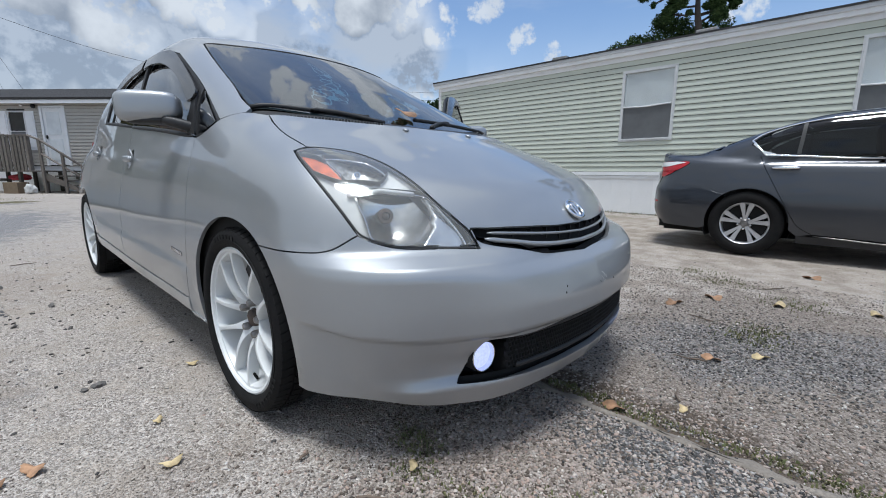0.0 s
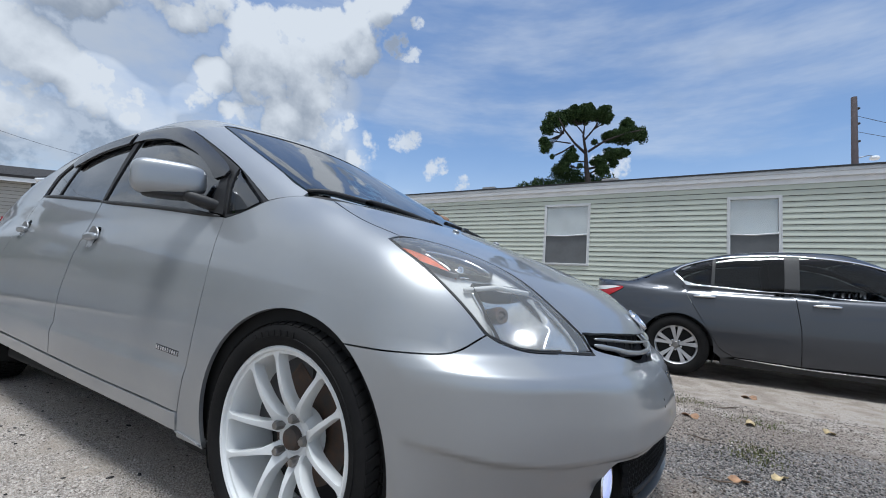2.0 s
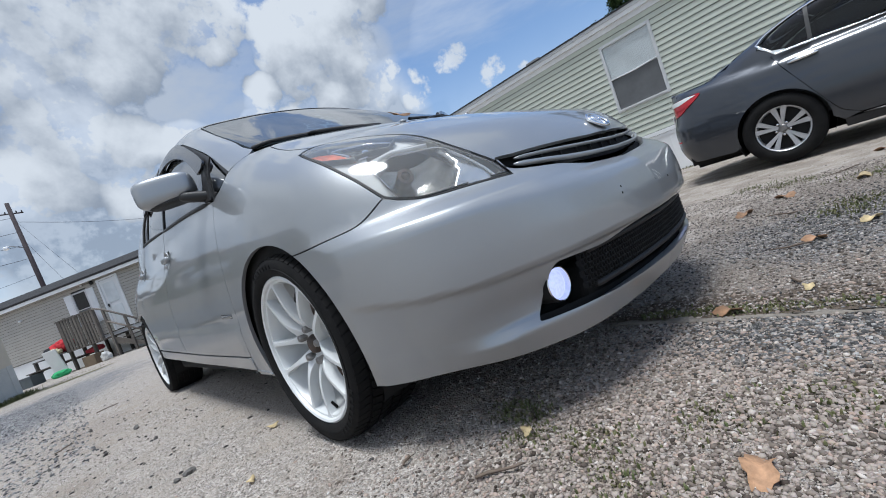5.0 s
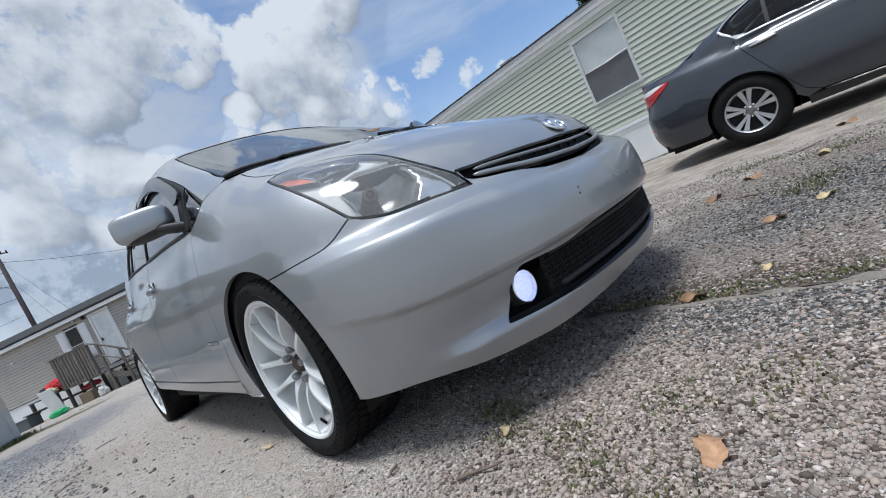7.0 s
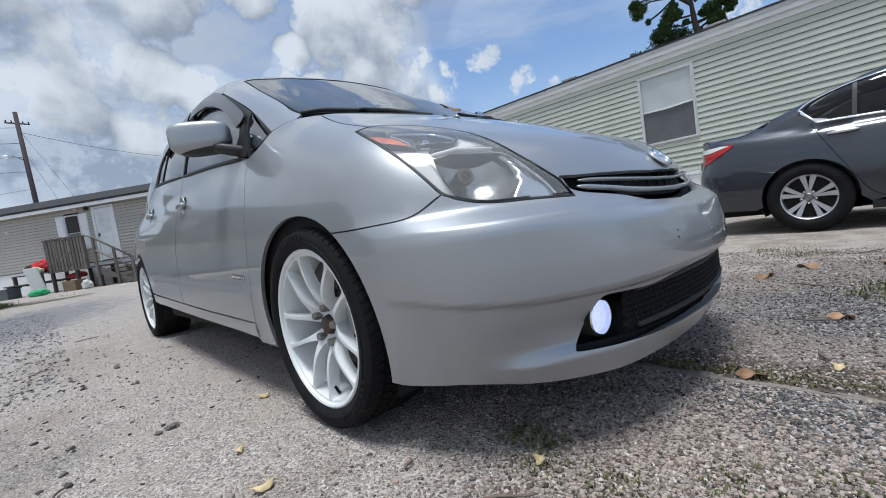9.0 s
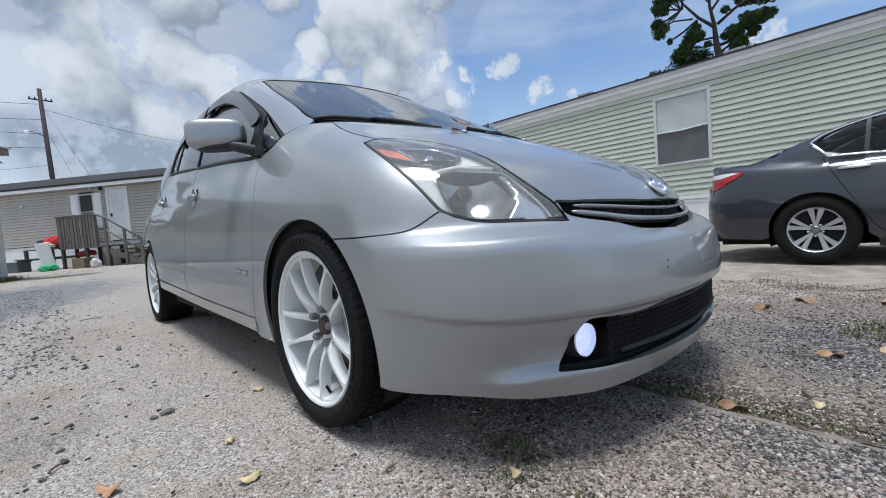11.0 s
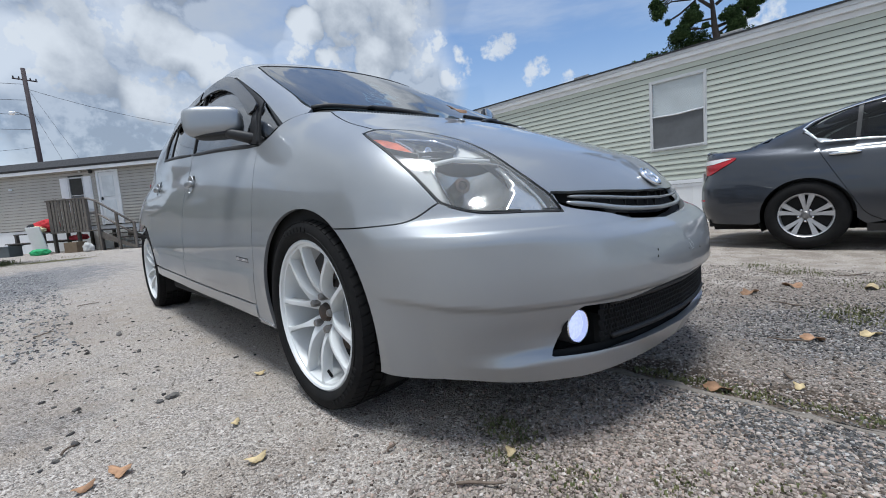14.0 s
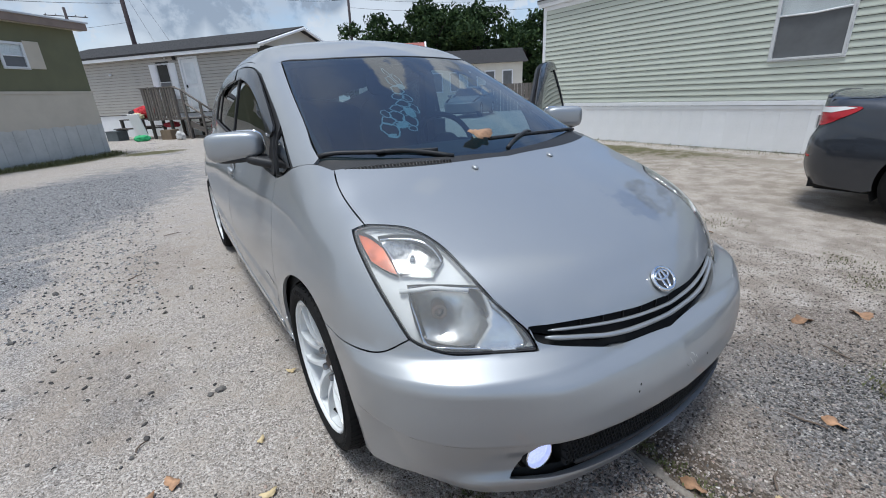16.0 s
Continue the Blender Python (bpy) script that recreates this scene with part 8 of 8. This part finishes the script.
for u, z, ru, rz in ((420, 140, 150, 34), (330, 150, 70, 36), (255, 175, 65, 40), (205, 225, 42, 36), (200, 330, 34, 40), (180, 300, 20, 18), (235, 385, 13, 12), (610, 240, 85, 38), (700, 240, 38, 45), (625, 180, 40, 26), (535, 255, 45, 26), (560, 350, 70, 28), (480, 395, 45, 25), (500, 435, 40, 32), (330, 380, 48, 28), (300, 425, 32, 36), (560, 400, 26, 18), (510, 150, 55, 28), (455, 290, 18, 14), (340, 345, 22, 15), (620, 340, 30, 18), (385, 425, 16, 12)):
    pads.append((np.array(at_pine(u, z)), np.array((ru * 0.0125 * 0.8, ru * 0.0125 * 0.8, rz * 0.0125))))
joints = [at_pine(u, z) for u, z in ((418, 430), (411, 340), (396, 260), (345, 312), (285, 255), (500, 290), (600, 250), (470, 420), (540, 365), (450, 220), (370, 200))]
for k, (c, r) in enumerate(pads):
    near = min(joints, key=lambda j: (Vector(j) - Vector(c)).length)
    for side in (-0.45, 0.0, 0.5):
        tip = Vector(c) + Vector((PX * side * r[0] * 1.6, PY * side * r[0] * 1.6, 0.15 * r[2]))
        mid = Vector(near).lerp(tip, 0.5) + Vector((0, 0, -0.12 + 0.1 * ((k * 7) % 5) / 5))
        part("limb", tube([near, mid, tip], [0.045, 0.03, 0.012], 5), M_BARK, pine)
part("crown", foliage(pads, 110000, 0.060, 3), M_NEEDLE, pine)

shrubs = thing("tree_row", "dark green trees rising behind the mobile home roof", "tree", pose(24.0, 6.0, 0))
low = []
for u, z, ru, rz in ((330, 520, 75, 50), (300, 500, 45, 40), (400, 540, 80, 40), (480, 555, 60, 35), (560, 545, 55, 40), (650, 565, 50, 22), (200, 595, 85, 30), (110, 610, 50, 22), (300, 590, 120, 40), (480, 600, 140, 40)):
    b = at_pine(u, z, 1.5)
    low.append((np.array((b[0] + 2.4, b[1] - 0.8, b[2] + 1.05)), np.array((ru * 0.0125 * 0.8, ru * 0.0125 * 0.8, rz * 0.0125))))
for u in (200, 400, 600):
    b = at_pine(u, 700, 1.5)
    low.append((np.array((b[0] + 2.4, b[1] - 0.8, 4.0)), np.array((1.6, 1.6, 2.6))))
    part("trunk", tube([(b[0] + 2.4, b[1] - 0.8, 0), (b[0] + 2.5, b[1] - 0.7, 5.5)], [0.2, 0.1], 7), M_BARK, shrubs)
part("crown", foliage(low, 40000, 0.085, 4), M_NEEDLE, shrubs)


def oak(x, y, high, wide, seed):
    g = random.Random(seed)
    t = thing("oak_tree", "broad dark green oak behind the far houses", "tree", pose(x, y, 0), "oaks behind the houses")
    part("trunk", tube([(0, 0, 0), (0.2, 0, high * 0.25), (0.1, 0.2, high * 0.5), (0, 0, high * 0.7)], [0.45, 0.38, 0.28, 0.1], 8), M_BARK, t)
    pads_ = []
    for k in range(26):
        a, rr, zz = g.uniform(0, 6.28), wide * g.uniform(0.1, 0.85), high * g.uniform(0.25, 0.93)
        fall = math.sqrt(max(0.08, 1 - ((zz / high - 0.5) / 0.5) ** 2))
        pads_.append((np.array((rr * math.cos(a) * fall, rr * math.sin(a) * fall, zz)), np.array((wide * 0.30, wide * 0.30, high * 0.09))))
        if k % 5 == 0:
            part("limb", tube([(0.1, 0.1, high * 0.4), (rr * math.cos(a) * fall * 0.5, rr * math.sin(a) * fall * 0.5, zz * 0.85), (rr * math.cos(a) * fall, rr * math.sin(a) * fall, zz)], [0.2, 0.12, 0.05], 6), M_BARK, t)
    part("crown", foliage(pads_, 7000, 0.36, seed), M_FOLIAGE, t)


for i, (x, y, h, w) in enumerate(((30.0, 62.0, 12.5, 6.5), (36.5, 57.0, 14.5, 7.5), (42.0, 53.0, 13.0, 7.0), (47.5, 47.5, 11.5, 6.0), (53.0, 44.0, 12.5, 6.5), (45.0, 60.0, 14.0, 7.0), (26.5, 66.0, 8.5, 5.0))):
    oak(x, y, h, w, 20 + i)
hedge_pads = [(np.array((27 + 3.4 * i, 60 - 2.0 * i, 2.5 + 0.6 * (i % 3))), np.array((3.0, 3.0, 2.6))) for i in range(9)]
hedge = thing("far_thicket", "dark thicket of shrubs along the far boundary", "shrub")
part("crown", foliage(hedge_pads, 9000, 0.4, 9), M_FOLIAGE, hedge)
part("trunk", tube([(34, 56, 0), (34, 56, 3)], 0.2, 6), M_BARK, hedge)

M_POLE = material("utility_pole_wood", (0.050, 0.038, 0.042), 0.85, scale=4, vary=0.3)
M_WIRE = material("black_wire", (0.02, 0.02, 0.022), 0.6, scale=5, vary=0.2)


def pole(x, y, high, lean, arms, r=0.17, wire_lamp=False, lamp_way=(0.6, -0.9)):
    p = thing("utility_pole", "dark wooden utility pole carrying wires", "pole", pose(x, y, 0))
    top = Vector((lean[0], lean[1], high))
    part("mast", tube([(0, 0, 0), top], [r, r * 0.7], 10), M_POLE, p)
    for z, half, turn in arms:
        c = top * (z / high)
        d = Vector((math.cos(radians(turn)), math.sin(radians(turn)), 0))
        arm = part("cross_arm", tube([c - d * half, c + d * half], 0.07, 6), M_POLE, p)
        for s in (-0.9, -0.45, 0.45, 0.9):
            part("insulator", lathe_mesh([(0.05, 0.05), (0.2, 0.06), (0.28, 0.02)], 8, "z", m=Matrix.Translation(c + d * half * s)), M_WIRE, arm)
    if lamp_way:
        c, d = top * 0.72, Vector((*lamp_way, 0))
        part("lamp_arm", tube([c, c + d + Vector((0, 0, 0.35)), c + d * 1.4 + Vector((0, 0, 0.35))], 0.035, 6), M_STEEL, p)
        part("lamp_head", blob((0.45, 0.6, 0.35), 2.6, 8, Matrix.Translation(c + d * 1.5 + Vector((0, 0, 0.2)))), M_TRIM, p)
    if wire_lamp:
        for k in (0.80, 0.88, 0.95):
            part("bracket", blob((0.3, 0.3, 0.18), 2.4, 6, Matrix.Translation(top * k + Vector((0.15, -0.25, 0)))), M_WIRE, p)
    return p


pole(41.4, -11.3, 18.0, (0.6, -0.25), [], 0.28, True)
pole(-0.45, 56.0, 17.0, (-0.3, 0.6), [(15.9, 0.9, 10)], 0.26, lamp_way=(-0.9, -0.5))
pole(29.6, 71.0, 18.5, (0.6, 0.8), [(16.2, 2.6, -35)], 0.26, lamp_way=())
pole(-8.0, 90.0, 16.0, (0, 0), [(14.8, 2.6, 10)], 0.26, lamp_way=())


def wire(name, a, b, sag, r=0.02):
    a, b = Vector(a), Vector(b)
    ob = part(name, tube([a.lerp(b, t) - Vector((0, 0, 4 * sag * t * (1 - t))) for t in np.linspace(0, 1, 15)], r, 5), M_WIRE)
    return tagged(ob, "thin black overhead wire strung between poles", "wire", "overhead wires")


wire("overhead_wire", (-0.7, 56.6, 14.0), (-26, 48, 13.0), 0.8)
wire("overhead_wire", (-0.7, 56.6, 15.5), (-26, 50, 15.0), 0.8)
wire("overhead_wire", (-0.6, 56.5, 15.0), (30.2, 71.8, 16.2), 1.5)
wire("overhead_wire", (30.2, 71.8, 16.3), (70, 40, 15.5), 1.5)
wire("overhead_wire", (30.2, 71.8, 15.0), (70, 40, 14.2), 1.5)
for z0, z1 in ((12.6, 12.2), (11.2, 10.6)):
    wire("overhead_wire", (-0.7, 56.6, z0), (-26, 47, z1), 0.7)
wire("overhead_wire", (-0.6, 56.3, 7.6), (14, 60, 6.4), 0.5)
wire("overhead_wire", (-0.8, 56.3, 9.4), (-20, 40, 5.0), 0.4, 0.014)
wire("guy_wire", (-0.6, 56.4, 15.0), (5.0, 46.0, 0.0), 0.1, 0.012)
wire("guy_wire", (-0.6, 56.4, 13.0), (3.2, 47.0, 0.0), 0.1, 0.012)
wire("overhead_wire", (41.9, -11.5, 16.5), (60, -40, 15), 1.0)
wire("overhead_wire", (41.9, -11.5, 15.2), (52, -40, 12), 1.0)

# distant dark car past the mobile home's corner
saloon_car(pose(12.3, 16.8, 0, 0, 0, -52), "grey car parked beyond the mobile home corner", material("pale_grey_paint", (0.15, 0.155, 0.16), 0.4, 0.5, 0.8, scale=1.7, vary=0.05))
